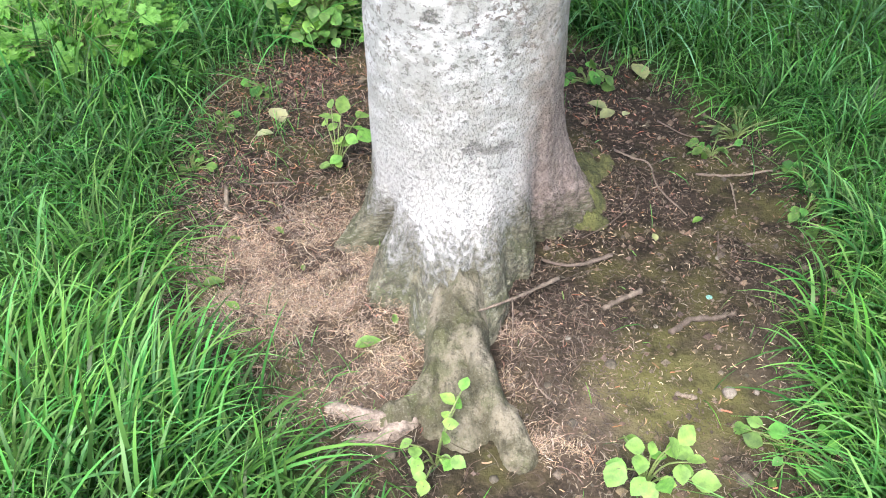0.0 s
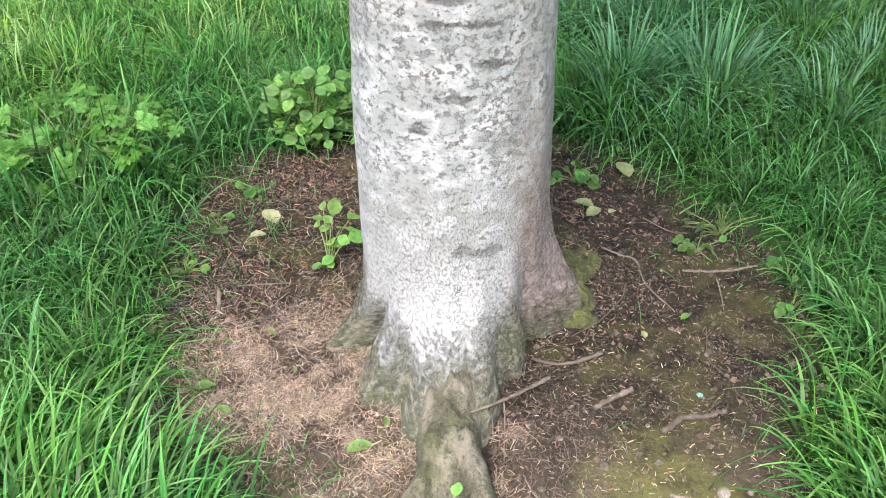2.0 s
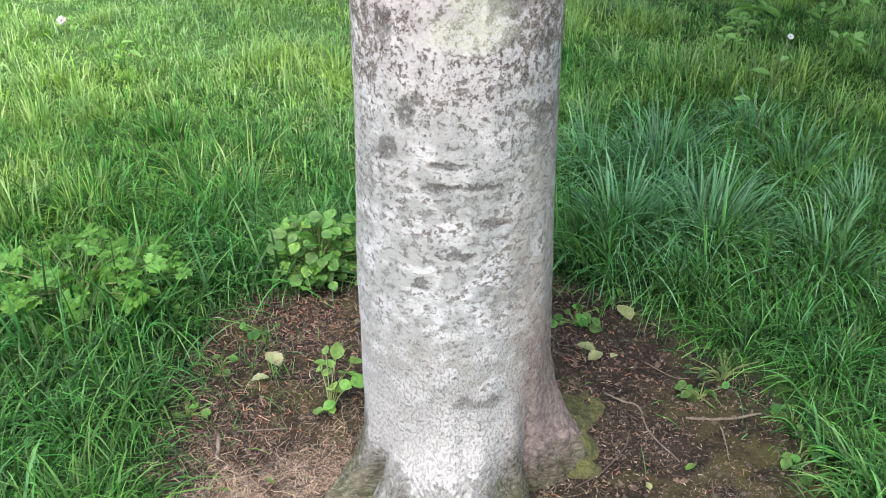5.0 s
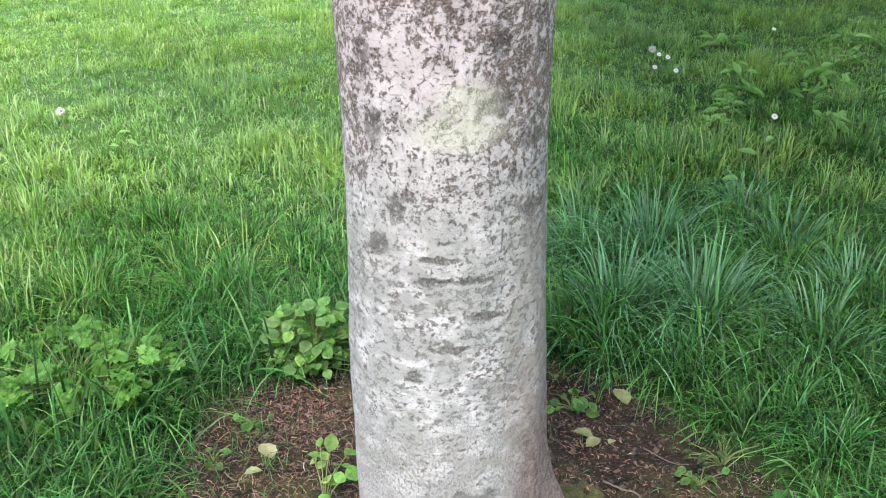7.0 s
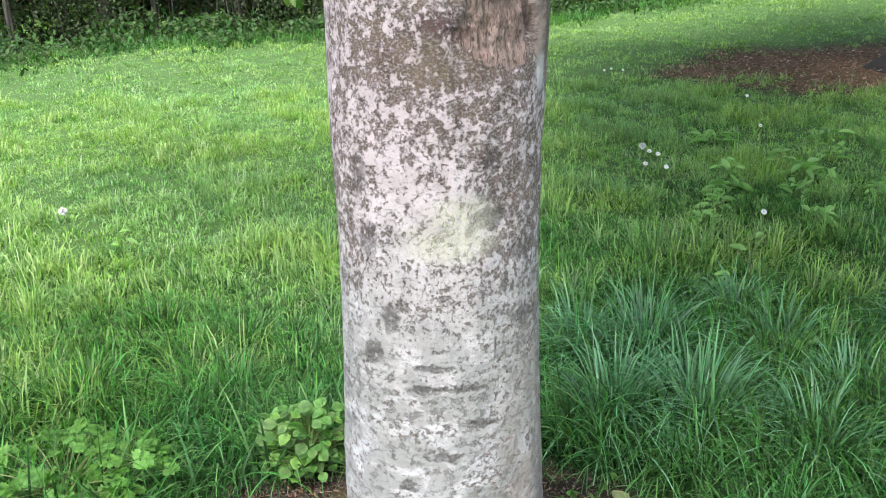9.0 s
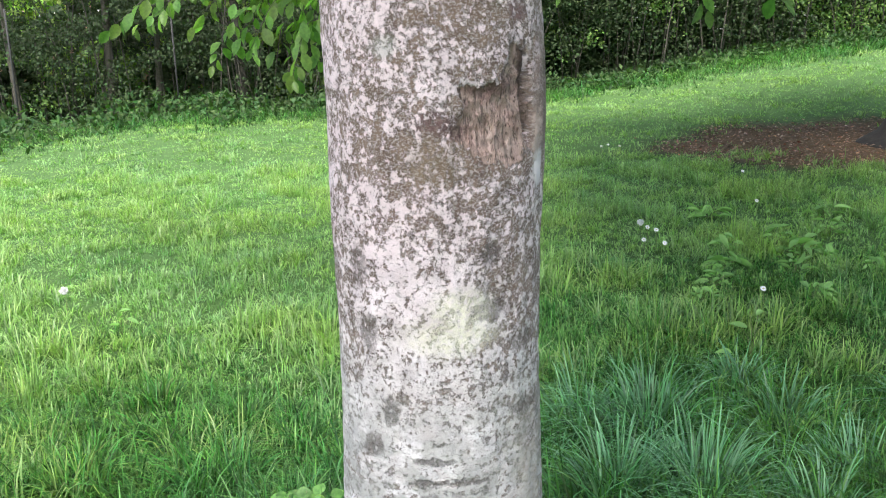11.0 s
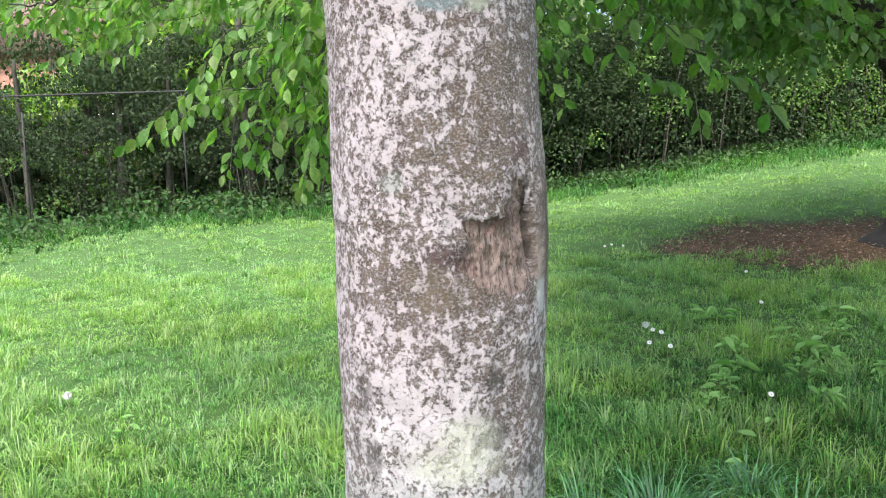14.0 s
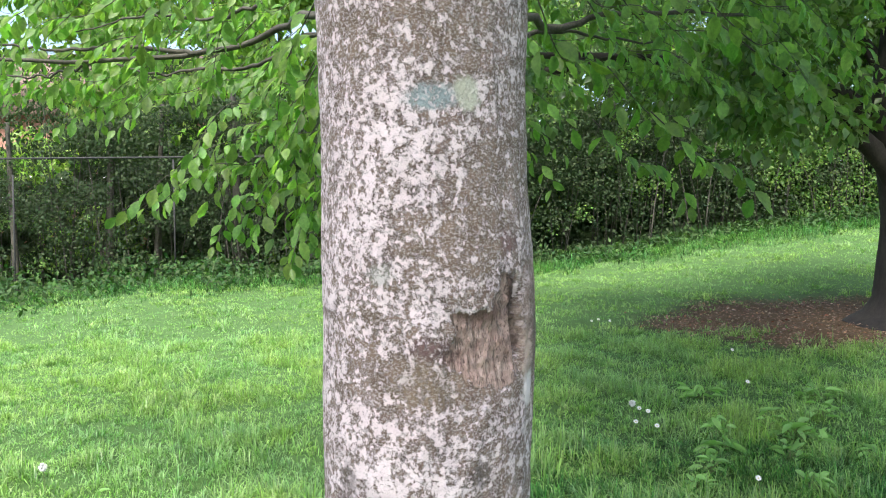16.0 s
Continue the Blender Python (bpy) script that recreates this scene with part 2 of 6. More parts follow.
def soil_material():
    m, nt, bsdf = material("soil_and_turf")
    pos = N(nt, "NewGeometry").outputs["Position"]
    n_big = noise_n(nt, pos, 3.2, 4.0)
    n_mid = noise_n(nt, pos, 14.0, 5.0, 0.6)
    n_fine = noise_n(nt, pos, 95.0, 6.0, 0.7)
    col = mix_n(nt, step_n(nt, n_mid, 0.3, 0.7), (0.011, 0.0082, 0.0066), (0.03, 0.022, 0.0165))
    col = mix_n(nt, step_n(nt, n_fine, 0.45, 0.72, 0.0, 0.6), col, (0.095, 0.07, 0.053))
    moss = math_n(nt, "MULTIPLY", step_n(nt, n_big, 0.46, 0.6), step_n(nt, n_mid, 0.35, 0.6))
    col = mix_n(nt, math_n(nt, "MULTIPLY", moss, 0.6), col, (0.078, 0.076, 0.024))
    loam = math_n(nt, "MULTIPLY", N(nt, "Attribute", attr="loam").outputs["Fac"], step_n(nt, n_mid, 0.3, 0.62, 0.35, 1.0))
    col = mix_n(nt, loam, col, mix_n(nt, step_n(nt, n_big, 0.42, 0.58), mix_n(nt, n_fine, (0.1, 0.078, 0.054), (0.2, 0.16, 0.115)), mix_n(nt, n_fine, (0.07, 0.068, 0.024), (0.16, 0.15, 0.06))))
    straw = N(nt, "Attribute", attr="straw").outputs["Fac"]
    col = mix_n(nt, math_n(nt, "MULTIPLY", straw, step_n(nt, n_mid, 0.3, 0.6, 0.4, 0.95)), col, mix_n(nt, n_fine, (0.1, 0.066, 0.05), (0.25, 0.17, 0.125)))
    rust = N(nt, "Attribute", attr="rust").outputs["Fac"]
    col = mix_n(nt, rust, col, mix_n(nt, n_mid, (0.05, 0.033, 0.017), (0.135, 0.085, 0.045)))
    turf = N(nt, "Attribute", attr="turf").outputs["Fac"]
    # near turf painted dark as shaded gaps between tufts, lighter farther off
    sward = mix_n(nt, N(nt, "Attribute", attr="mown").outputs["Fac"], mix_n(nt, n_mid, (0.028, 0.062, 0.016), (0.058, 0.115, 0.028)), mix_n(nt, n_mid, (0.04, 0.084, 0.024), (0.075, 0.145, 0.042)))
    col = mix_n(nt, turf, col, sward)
    nt.links.new(col, bsdf.inputs["Base Color"])
    bsdf.inputs["Roughness"].default_value = 0.95
    bsdf.inputs["Specular IOR Level"].default_value = 0.2
    b = bump_n(nt, n_fine, 0.8, 0.006)
    nt.links.new(bump_n(nt, n_mid, 0.6, 0.02, b), bsdf.inputs["Normal"])
    return m


M_soil = soil_material()

TRUNK_R = 0.175


def bark_material():
    """Pale bark: u runs round the trunk in metres from its front, v is the height in metres."""
    m, nt, bsdf = material("pale_bark")
    uv = N(nt, "UVMap").outputs[0]
    sep = N(nt, "SeparateXYZ", {0: uv})
    u, v = sep.outputs[0], sep.outputs[1]
    big = noise_n(nt, uv, 5.0, 3.0)
    mid = noise_n(nt, uv, 22.0, 4.0)
    wide = noise_n(nt, scaled(nt, uv, 0.75, 1.2, 1), 72.0, 6.0, 0.72, 0.9)
    tall = noise_n(nt, scaled(nt, uv, 1.0, 0.8, 1), 70.0, 6.0, 0.66, 0.6)
    fine = noise_n(nt, uv, 260.0, 5.0, 0.7)
    rings = noise_n(nt, scaled(nt, uv, 0.12, 1, 1), 300.0, 3.0, 0.6)
    pale = mix_n(nt, step_n(nt, mid, 0.35, 0.65), (0.51, 0.478, 0.488), (0.73, 0.688, 0.703))
    pale = mix_n(nt, step_n(nt, rings, 0.5, 0.75, 0.0, 0.22), pale, (0.33, 0.31, 0.3))
    pale = mix_n(nt, step_n(nt, fine, 0.5, 0.75, 0.0, 0.45), pale, (0.72, 0.7, 0.71))
    dark = mix_n(nt, step_n(nt, mid, 0.35, 0.65), (0.125, 0.087, 0.075), (0.225, 0.162, 0.138))
    flake = noise_n(nt, uv, 125.0, 5.0, 0.72, 0.6)
    dark = mix_n(nt, step_n(nt, flake, 0.53, 0.66, 0.0, 0.7), dark, (0.38, 0.335, 0.32))
    dark = mix_n(nt, step_n(nt, fine, 0.5, 0.75, 0.0, 0.55), dark, (0.31, 0.265, 0.235))
    dark = mix_n(nt, step_n(nt, flake, 0.3, 0.43, 0.6, 0.0), dark, (0.075, 0.058, 0.05))
    pale = mix_n(nt, step_n(nt, flake, 0.3, 0.42, 0.55, 0.0), pale, (0.25, 0.225, 0.215))
    dark = mix_n(nt, step_n(nt, rings, 0.5, 0.7, 0.0, 0.5), dark, (0.1, 0.08, 0.07))
    dark = mix_n(nt, math_n(nt, "MULTIPLY", step_n(nt, big, 0.48, 0.6), step_n(nt, v, 1.2, 1.4, 0, 0.3)), dark, (0.17, 0.125, 0.08))
    low = step_n(nt, v, 0.8, 1.1, 0.4, 0.0)
    dark = mix_n(nt, low, dark, (0.23, 0.215, 0.2))
    grit = noise_n(nt, uv, 340.0, 4.0, 0.65)
    chips = noise_n(nt, scaled(nt, uv, 1.0, 1.3, 1), 210.0, 4.0, 0.65, 0.4)
    pale = mix_n(nt, step_n(nt, grit, 0.55, 0.64, 0.0, 0.45), pale, (0.235, 0.205, 0.195))
    pale = mix_n(nt, step_n(nt, big, 0.42, 0.62, 0.0, 0.25), pale, (0.52, 0.45, 0.455))
    pale = mix_n(nt, step_n(nt, v, 0.55, 1.0, 0.85, 0.0), pale, mix_n(nt, mid, (0.53, 0.53, 0.55), (0.76, 0.755, 0.775)))
    pale = mix_n(nt, step_n(nt, v, 0.85, 1.3, 0.0, 0.8), pale, mix_n(nt, mid, (0.61, 0.505, 0.53), (0.85, 0.745, 0.78)))
    dark = mix_n(nt, step_n(nt, chips, 0.51, 0.58, 0.0, 0.8), dark, (0.45, 0.41, 0.4))
    # patches of dark bark: flat scars low down, ragged flakes higher up, in a brown ring below the wound
    jag = N(nt, "TexNoise", {"Vector": uv, "Scale": 130.0, "Detail": 5.0, "Roughness": 0.65})
    jv = N(nt, "VectorMath", {0: jag.outputs["Color"], 1: (0.5, 0.5, 0.5)}, operation="SUBTRACT").outputs[0]
    juv = N(nt, "VectorMath", {0: jv, 1: (0.012, 0.014, 0.0), 2: uv}, operation="MULTIPLY_ADD").outputs[0]
    coarse = noise_n(nt, scaled(nt, juv, 1.0, 0.8, 1), 50.0, 9.0, 0.74, 0.3)
    crumbs = noise_n(nt, scaled(nt, juv, 1.0, 0.85, 1), 125.0, 6.0, 0.72)
    flats = noise_n(nt, scaled(nt, juv, 0.8, 1.15, 1), 64.0, 8.0, 0.72, 0.3)
    blend_f = step_n(nt, v, 0.72, 1.02)
    upper = math_n(nt, "MULTIPLY_ADD", coarse, 0.56, math_n(nt, "MULTIPLY", crumbs, 0.44))
    lower = math_n(nt, "MULTIPLY_ADD", flats, 0.66, math_n(nt, "MULTIPLY", crumbs, 0.34))
    body = math_n(nt, "ADD", math_n(nt, "MULTIPLY", upper, blend_f), math_n(nt, "MULTIPLY", lower, math_n(nt, "SUBTRACT", 1.0, blend_f)))
    cover = math_n(nt, "ADD", step_n(nt, v, 0.35, 0.6, 0.03, 0.0), step_n(nt, v, 0.85, 1.35, 0.545, 0.516))
    cover = math_n(nt, "SUBTRACT", cover, step_n(nt, v, 1.42, 1.6, 0.0, 0.015))
    cover = math_n(nt, "SUBTRACT", cover, math_n(nt, "MULTIPLY", step_n(nt, u, 0.0, 0.1, 0.0, 0.02), step_n(nt, v, 0.4, 0.6)))
    ring = step_n(nt, math_n(nt, "ABSOLUTE", math_n(nt, "SUBTRACT", v, 1.35)), 0.02, 0.1, 0.03, 0.0)
    ring = math_n(nt, "MULTIPLY", ring, step_n(nt, u, -0.14, 0.0, 0.1, 1.0))
    cover = math_n(nt, "SUBTRACT", cover, ring)
    cover = math_n(nt, "SUBTRACT", cover, math_n(nt, "MULTIPLY", math_n(nt, "SUBTRACT", big, 0.5), 0.16))
    rim = math_n(nt, "ADD", step_n(nt, u, -0.19, -0.1, 0.03, 0.0), step_n(nt, u, 0.1, 0.2, 0.0, 0.018))
    cover = math_n(nt, "SUBTRACT", cover, math_n(nt, "MULTIPLY", math_n(nt, "MULTIPLY", step_n(nt, v, 0.62, 0.95), step_n(nt, v, 1.1, 1.3, 1.0, 0.15)), rim))
    patches = step_n(nt, math_n(nt, "SUBTRACT", body, cover), -0.009, 0.012)
    half = step_n(nt, math_n(nt, "SUBTRACT", body, cover), -0.035, 0.0, 0.0, 0.4)
    ticks = noise_n(nt, scaled(nt, juv, 0.75, 1.2, 1), 112.0, 5.0, 0.68)
    mottle = math_n(nt, "MULTIPLY", step_n(nt, noise_n(nt, scaled(nt, juv, 0.9, 1.1, 1), 30.0, 6.0, 0.68), 0.47, 0.58, 0.0, 0.32), math_n(nt, "MULTIPLY", step_n(nt, v, 0.4, 0.6), step_n(nt, v, 0.85, 1.1, 1.0, 0.0)))
    pale = mix_n(nt, mottle, pale, (0.37, 0.33, 0.32))
    tick_m = math_n(nt, "MULTIPLY", step_n(nt, ticks, 0.56, 0.6, 0.0, 0.6), step_n(nt, v, 0.3, 0.45))
    pale = mix_n(nt, tick_m, pale, (0.21, 0.195, 0.185))
    pale = mix_n(nt, math_n(nt, "MULTIPLY", half, step_n(nt, v, 0.4, 1.0, 0.5, 1.0)), pale, (0.3, 0.265, 0.26))
    # short upright lenticels low on the trunk
    dash = noise_n(nt, scaled(nt, uv, 1.0, 0.55, 1), 215.0, 3.0, 0.55)
    dash_m = math_n(nt, "MULTIPLY", step_n(nt, dash, 0.51, 0.62), math_n(nt, "MULTIPLY", step_n(nt, v, 0.02, 0.1), step_n(nt, v, 0.3, 0.6, 1.0, 0.0)))
    col = mix_n(nt, patches, pale, dark)
    col = mix_n(nt, math_n(nt, "MULTIPLY", dash_m, step_n(nt, mid, 0.3, 0.6, 0.35, 0.8)), col, (0.24, 0.235, 0.21))
    veil = math_n(nt, "MULTIPLY", step_n(nt, v, 0.05, 0.5, 1.0, 0.0), step_n(nt, wide, 0.35, 0.65, 0.05, 0.32))
    col = mix_n(nt, veil, col, (0.34, 0.35, 0.29))
    # soft grey and olive clouds on the lower trunk, browner round to the side
    cloud = noise_n(nt, scaled(nt, uv, 1.0, 1.35, 1), 15.0, 4.0, 0.6, 0.5)
    lowz = math_n(nt, "MULTIPLY", step_n(nt, v, 0.18, 0.34), step_n(nt, v, 0.75, 1.05, 1.0, 0.0))
    col = mix_n(nt, math_n(nt, "MULTIPLY", lowz, step_n(nt, cloud, 0.4, 0.55, 0.0, 0.7)), col, mix_n(nt, flake, (0.24, 0.235, 0.225), (0.42, 0.415, 0.41)))
    brown = math_n(nt, "MULTIPLY", lowz, math_n(nt, "MULTIPLY", step_n(nt, u, 0.03, 0.15), step_n(nt, mid, 0.35, 0.6, 0.1, 0.5)))
    col = mix_n(nt, brown, col, mix_n(nt, flake, (0.25, 0.215, 0.18), (0.45, 0.4, 0.345)))
    # grey smear above the lenticels
    smear = math_n(nt, "MULTIPLY", step_n(nt, math_n(nt, "ABSOLUTE", math_n(nt, "SUBTRACT", v, 0.42)), 0.0, 0.13, 1.0, 0.0), step_n(nt, mid, 0.38, 0.62))
    col = mix_n(nt, math_n(nt, "MULTIPLY", smear, 0.5), col, (0.27, 0.25, 0.22))
    # single dark scars, with frayed edges: u, v, half width, half height
    warp = N(nt, "TexNoise", {"Vector": uv, "Scale": 48.0, "Detail": 6.0, "Roughness": 0.65})
    wv = N(nt, "VectorMath", {0: warp.outputs["Color"], 1: (0.5, 0.5, 0.5)}, operation="SUBTRACT").outputs[0]
    wuv = N(nt, "VectorMath", {0: wv, 1: (0.045, 0.03, 0.0), 2: uv}, operation="MULTIPLY_ADD").outputs[0]

    def spot(su, sv, a, b, soft=0.35):
        d = N(nt, "VectorMath", {0: wuv, 1: (su, sv, 0)}, operation="SUBTRACT").outputs[0]
        d = N(nt, "VectorMath", {0: scaled(nt, d, 1 / a, 1 / b, 0)}, operation="LENGTH").outputs["Value"]
        return step_n(nt, d, 1.0 - soft, 1.0 + soft, 1.0, 0.0)

    scars = [(0.087, 1.18, 0.017, 0.02), (-0.083, 0.912, 0.013, 0.022), (0.085, 1.085, 0.035, 0.016), (-0.015, 0.83, 0.03, 0.006), (-0.03, 0.79, 0.022, 0.007),
             (0.03, 0.79, 0.04, 0.006), (-0.12, 0.85, 0.02, 0.018), (-0.125, 1.05, 0.018, 0.03), (-0.145, 1.16, 0.016, 0.035), (0.045, 0.325, 0.04, 0.012),
             (0.01, 0.33, 0.012, 0.016), (0.06, 0.72, 0.028, 0.007), (0.0, 0.66, 0.03, 0.007), (-0.06, 0.6, 0.014, 0.01), (0.16, 1.02, 0.03, 0.016), (0.17, 0.9, 0.04, 0.01)]
    total = None
    for s in scars:
        k = spot(*s)
        total = k if total is None else math_n(nt, "MAXIMUM", total, k)
    total = math_n(nt, "MULTIPLY", total, math_n(nt, "MULTIPLY", step_n(nt, crumbs, 0.4, 0.52), step_n(nt, flake, 0.36, 0.5, 0.35, 1.0)))
    col = mix_n(nt, math_n(nt, "MULTIPLY", total, 0.62), col, mix_n(nt, flake, (0.11, 0.09, 0.08), (0.27, 0.24, 0.225)))
    # a pale yellowish lichen bloom
    bloom = math_n(nt, "MULTIPLY", math_n(nt, "MAXIMUM", spot(0.04, 1.09, 0.05, 0.035, 0.5), spot(0.02, 1.05, 0.07, 0.03, 0.6)), step_n(nt, crumbs, 0.4, 0.55, 0.25, 0.8))
    col = mix_n(nt, bloom, col, (0.7, 0.69, 0.55))
    # wound with bare fibrous wood
    fibre = noise_n(nt, scaled(nt, uv, 1.0, 0.17, 1), 150.0, 5.0, 0.7, 0.9)
    wood = mix_n(nt, step_n(nt, fibre, 0.38, 0.6), (0.2, 0.15, 0.13), (0.55, 0.43, 0.38))
    wood = mix_n(nt, step_n(nt, noise_n(nt, uv, 30.0, 2.0), 0.5, 0.62, 0.0, 0.35), wood, (0.36, 0.2, 0.16))
    slab = noise_n(nt, scaled(nt, uv, 1.0, 0.3, 1), 85.0, 3.0, 0.6, 0.6)
    wood = mix_n(nt, step_n(nt, slab, 0.44, 0.56, 0.0, 0.8), wood, mix_n(nt, fine, (0.42, 0.29, 0.25), (0.62, 0.47, 0.42)))
    wood = mix_n(nt, step_n(nt, slab, 0.3, 0.4, 0.7, 0.0), wood, (0.1, 0.065, 0.055))
    wood = mix_n(nt, step_n(nt, noise_n(nt, scaled(nt, uv, 1.0, 0.22, 1), 210.0, 4.0, 0.7, 1.5), 0.53, 0.63, 0.0, 0.85), wood, (0.09, 0.058, 0.05))
    # red-brown below the overhang: wood colour with its shade painted in
    wood = mix_n(nt, math_n(nt, "MULTIPLY", spot(0.08, 1.437, 0.05, 0.014, 0.5), 0.6), wood, (0.17, 0.095, 0.085))
    wound = step_n(nt, math_n(nt, "ADD", N(nt, "Attribute", attr="wound").outputs["Fac"], math_n(nt, "MULTIPLY", math_n(nt, "SUBTRACT", crumbs, 0.5), 1.6)), 0.4, 0.6)
    col = mix_n(nt, wound, col, wood)
    # dark line along the cleft paints the shade inside it
    cleft = math_n(nt, "ABSOLUTE", math_n(nt, "SUBTRACT", u, math_n(nt, "MULTIPLY_ADD", v, -0.12, math_n(nt, "MULTIPLY_ADD", crumbs, 0.012, 0.318))))
    cleft = math_n(nt, "MULTIPLY", step_n(nt, cleft, 0.003, 0.012, 0.9, 0.0), step_n(nt, math_n(nt, "ABSOLUTE", math_n(nt, "SUBTRACT", v, 1.44)), 0.04, 0.085, 1.0, 0.0))
    col = mix_n(nt, cleft, col, (0.075, 0.05, 0.046))
    knots = math_n(nt, "MAXIMUM", math_n(nt, "MAXIMUM", spot(-0.004, 1.388, 0.03, 0.017), spot(0.03, 1.37, 0.016, 0.014)), spot(0.137, 1.55, 0.02, 0.02))
    col = mix_n(nt, math_n(nt, "MULTIPLY", knots, step_n(nt, crumbs, 0.42, 0.55, 0.1, 0.85)), col, (0.14, 0.085, 0.085))
    lip = math_n(nt, "MULTIPLY", spot(0.215, 1.425, 0.056, 0.105, 0.3), step_n(nt, crumbs, 0.4, 0.58, 0.95, 0.35))
    col = mix_n(nt, lip, col, mix_n(nt, fibre, (0.13, 0.095, 0.08), (0.27, 0.21, 0.18)))
    col = mix_n(nt, math_n(nt, "MULTIPLY", spot(0.18, 1.35, 0.009, 0.055, 0.4), 0.7), col, (0.47, 0.39, 0.34))
    col = mix_n(nt, math_n(nt, "MULTIPLY", spot(-0.005, 1.33, 0.05, 0.035, 0.5), 0.35), col, (0.2, 0.155, 0.085))
    col = mix_n(nt, spot(0.19, 1.305, 0.018, 0.03), col, (0.7, 0.67, 0.67))
    # lichens
    col = mix_n(nt, math_n(nt, "MULTIPLY", spot(0.012, 1.765, 0.036, 0.02), step_n(nt, crumbs, 0.38, 0.52, 0.2, 0.9)), col, (0.3, 0.38, 0.4))
    col = mix_n(nt, math_n(nt, "MULTIPLY", spot(0.067, 1.772, 0.021, 0.024, 0.3), 0.75), col, (0.56, 0.6, 0.49))
    col = mix_n(nt, math_n(nt, "MULTIPLY", spot(-0.075, 1.50, 0.022, 0.016, 0.5), 0.4), col, (0.3, 0.37, 0.32))
    # duller bark near the foot
    dull = math_n(nt, "MULTIPLY", step_n(nt, v, 0.2, 0.5, 0.8, 0.0), step_n(nt, mid, 0.3, 0.6, 0.65, 1.0))
    col = mix_n(nt, dull, col, mix_n(nt, tall, (0.29, 0.28, 0.27), (0.54, 0.525, 0.52)))
    # pinkish brown bark low on one side, that side's shade also in the colour
    side = math_n(nt, "MULTIPLY", step_n(nt, math_n(nt, "ADD", u, math_n(nt, "MULTIPLY", mid, 0.05)), 0.095, 0.19), step_n(nt, v, 0.3, 0.75, 1.0, 0.0))
    col = mix_n(nt, math_n(nt, "MULTIPLY", side, 0.85), col, mix_n(nt, step_n(nt, tall, 0.35, 0.65), (0.15, 0.1, 0.083), (0.38, 0.285, 0.25)))
    grey_r = math_n(nt, "MULTIPLY", step_n(nt, u, 0.05, 0.25), math_n(nt, "MULTIPLY", step_n(nt, mid, 0.3, 0.7, 0.1, 0.42), step_n(nt, v, 0.75, 1.05, 1.0, 0.2)))
    grey_r = math_n(nt, "MULTIPLY", grey_r, math_n(nt, "SUBTRACT", 1.0, side))
    col = mix_n(nt, grey_r, col, (0.33, 0.29, 0.24))
    # algae at the foot
    flank = math_n(nt, "ADD", v, math_n(nt, "MULTIPLY", step_n(nt, u, -0.2, -0.13, 0.0, 0.012), step_n(nt, u, -0.05, 0.02, 1.0, 0.0)))
    flank = math_n(nt, "SUBTRACT", flank, step_n(nt, u, 0.02, 0.07, 0.0, 0.05))
    flank = math_n(nt, "ADD", flank, step_n(nt, u, 0.1, 0.16, 0.0, 0.08))
    flank = math_n(nt, "SUBTRACT", flank, step_n(nt, u, -0.23, -0.17, 0.06, 0.0))
    foot = step_n(nt, math_n(nt, "ADD", flank, math_n(nt, "MULTIPLY", math_n(nt, "ADD", math_n(nt, "SUBTRACT", mid, 0.5), math_n(nt, "MULTIPLY", math_n(nt, "SUBTRACT", flake, 0.5), 1.2)), 0.24)), 0.05, 0.165, 1.0, 0.0)
    algae = mix_n(nt, step_n(nt, tall, 0.35, 0.65), (0.06, 0.056, 0.032), (0.22, 0.2, 0.135))
    algae = mix_n(nt, step_n(nt, mid, 0.42, 0.58, 0.0, 0.75), algae, (0.085, 0.096, 0.035))
    algae = mix_n(nt, step_n(nt, crumbs, 0.38, 0.48, 0.85, 0.0), algae, (0.028, 0.028, 0.017))
    algae = mix_n(nt, step_n(nt, crumbs, 0.54, 0.6, 0.0, 0.65), algae, (0.37, 0.36, 0.28))
    col = mix_n(nt, math_n(nt, "MULTIPLY", foot, 0.92), col, algae)
    col = mix_n(nt, step_n(nt, v, 0.9, 1.3), col, mix_n(nt, 1.0, col, (1.035, 0.985, 1.0), "MULTIPLY"))
    nt.links.new(col, bsdf.inputs["Base Color"])
    bsdf.inputs["Roughness"].default_value = 0.85
    bsdf.inputs["Specular IOR Level"].default_value = 0.25
    h = math_n(nt, "MULTIPLY_ADD", patches, -0.7, math_n(nt, "MULTIPLY", fine, 0.5))
    h = math_n(nt, "MULTIPLY_ADD", total, -1.0, h)
    h = math_n(nt, "MULTIPLY_ADD", math_n(nt, "MULTIPLY", fibre, wound), 2.0, h)
    h = math_n(nt, "MULTIPLY_ADD", rings, 0.15, h)
    h = math_n(nt, "MULTIPLY_ADD", math_n(nt, "MULTIPLY", math_n(nt, "MAXIMUM", foot, side), tall), 1.6, h)
    h = math_n(nt, "MULTIPLY_ADD", flake, 0.5, math_n(nt, "MULTIPLY_ADD", math_n(nt, "MULTIPLY", foot, crumbs), 2.2, h))
    h = math_n(nt, "MULTIPLY_ADD", dash_m, -0.5, h)
    nt.links.new(bump_n(nt, h, 0.95, 0.006), bsdf.inputs["Normal"])
    return m


M_bark = bark_material()

# ---------- geometry helpers ----------
rng = np.random.default_rng(7)


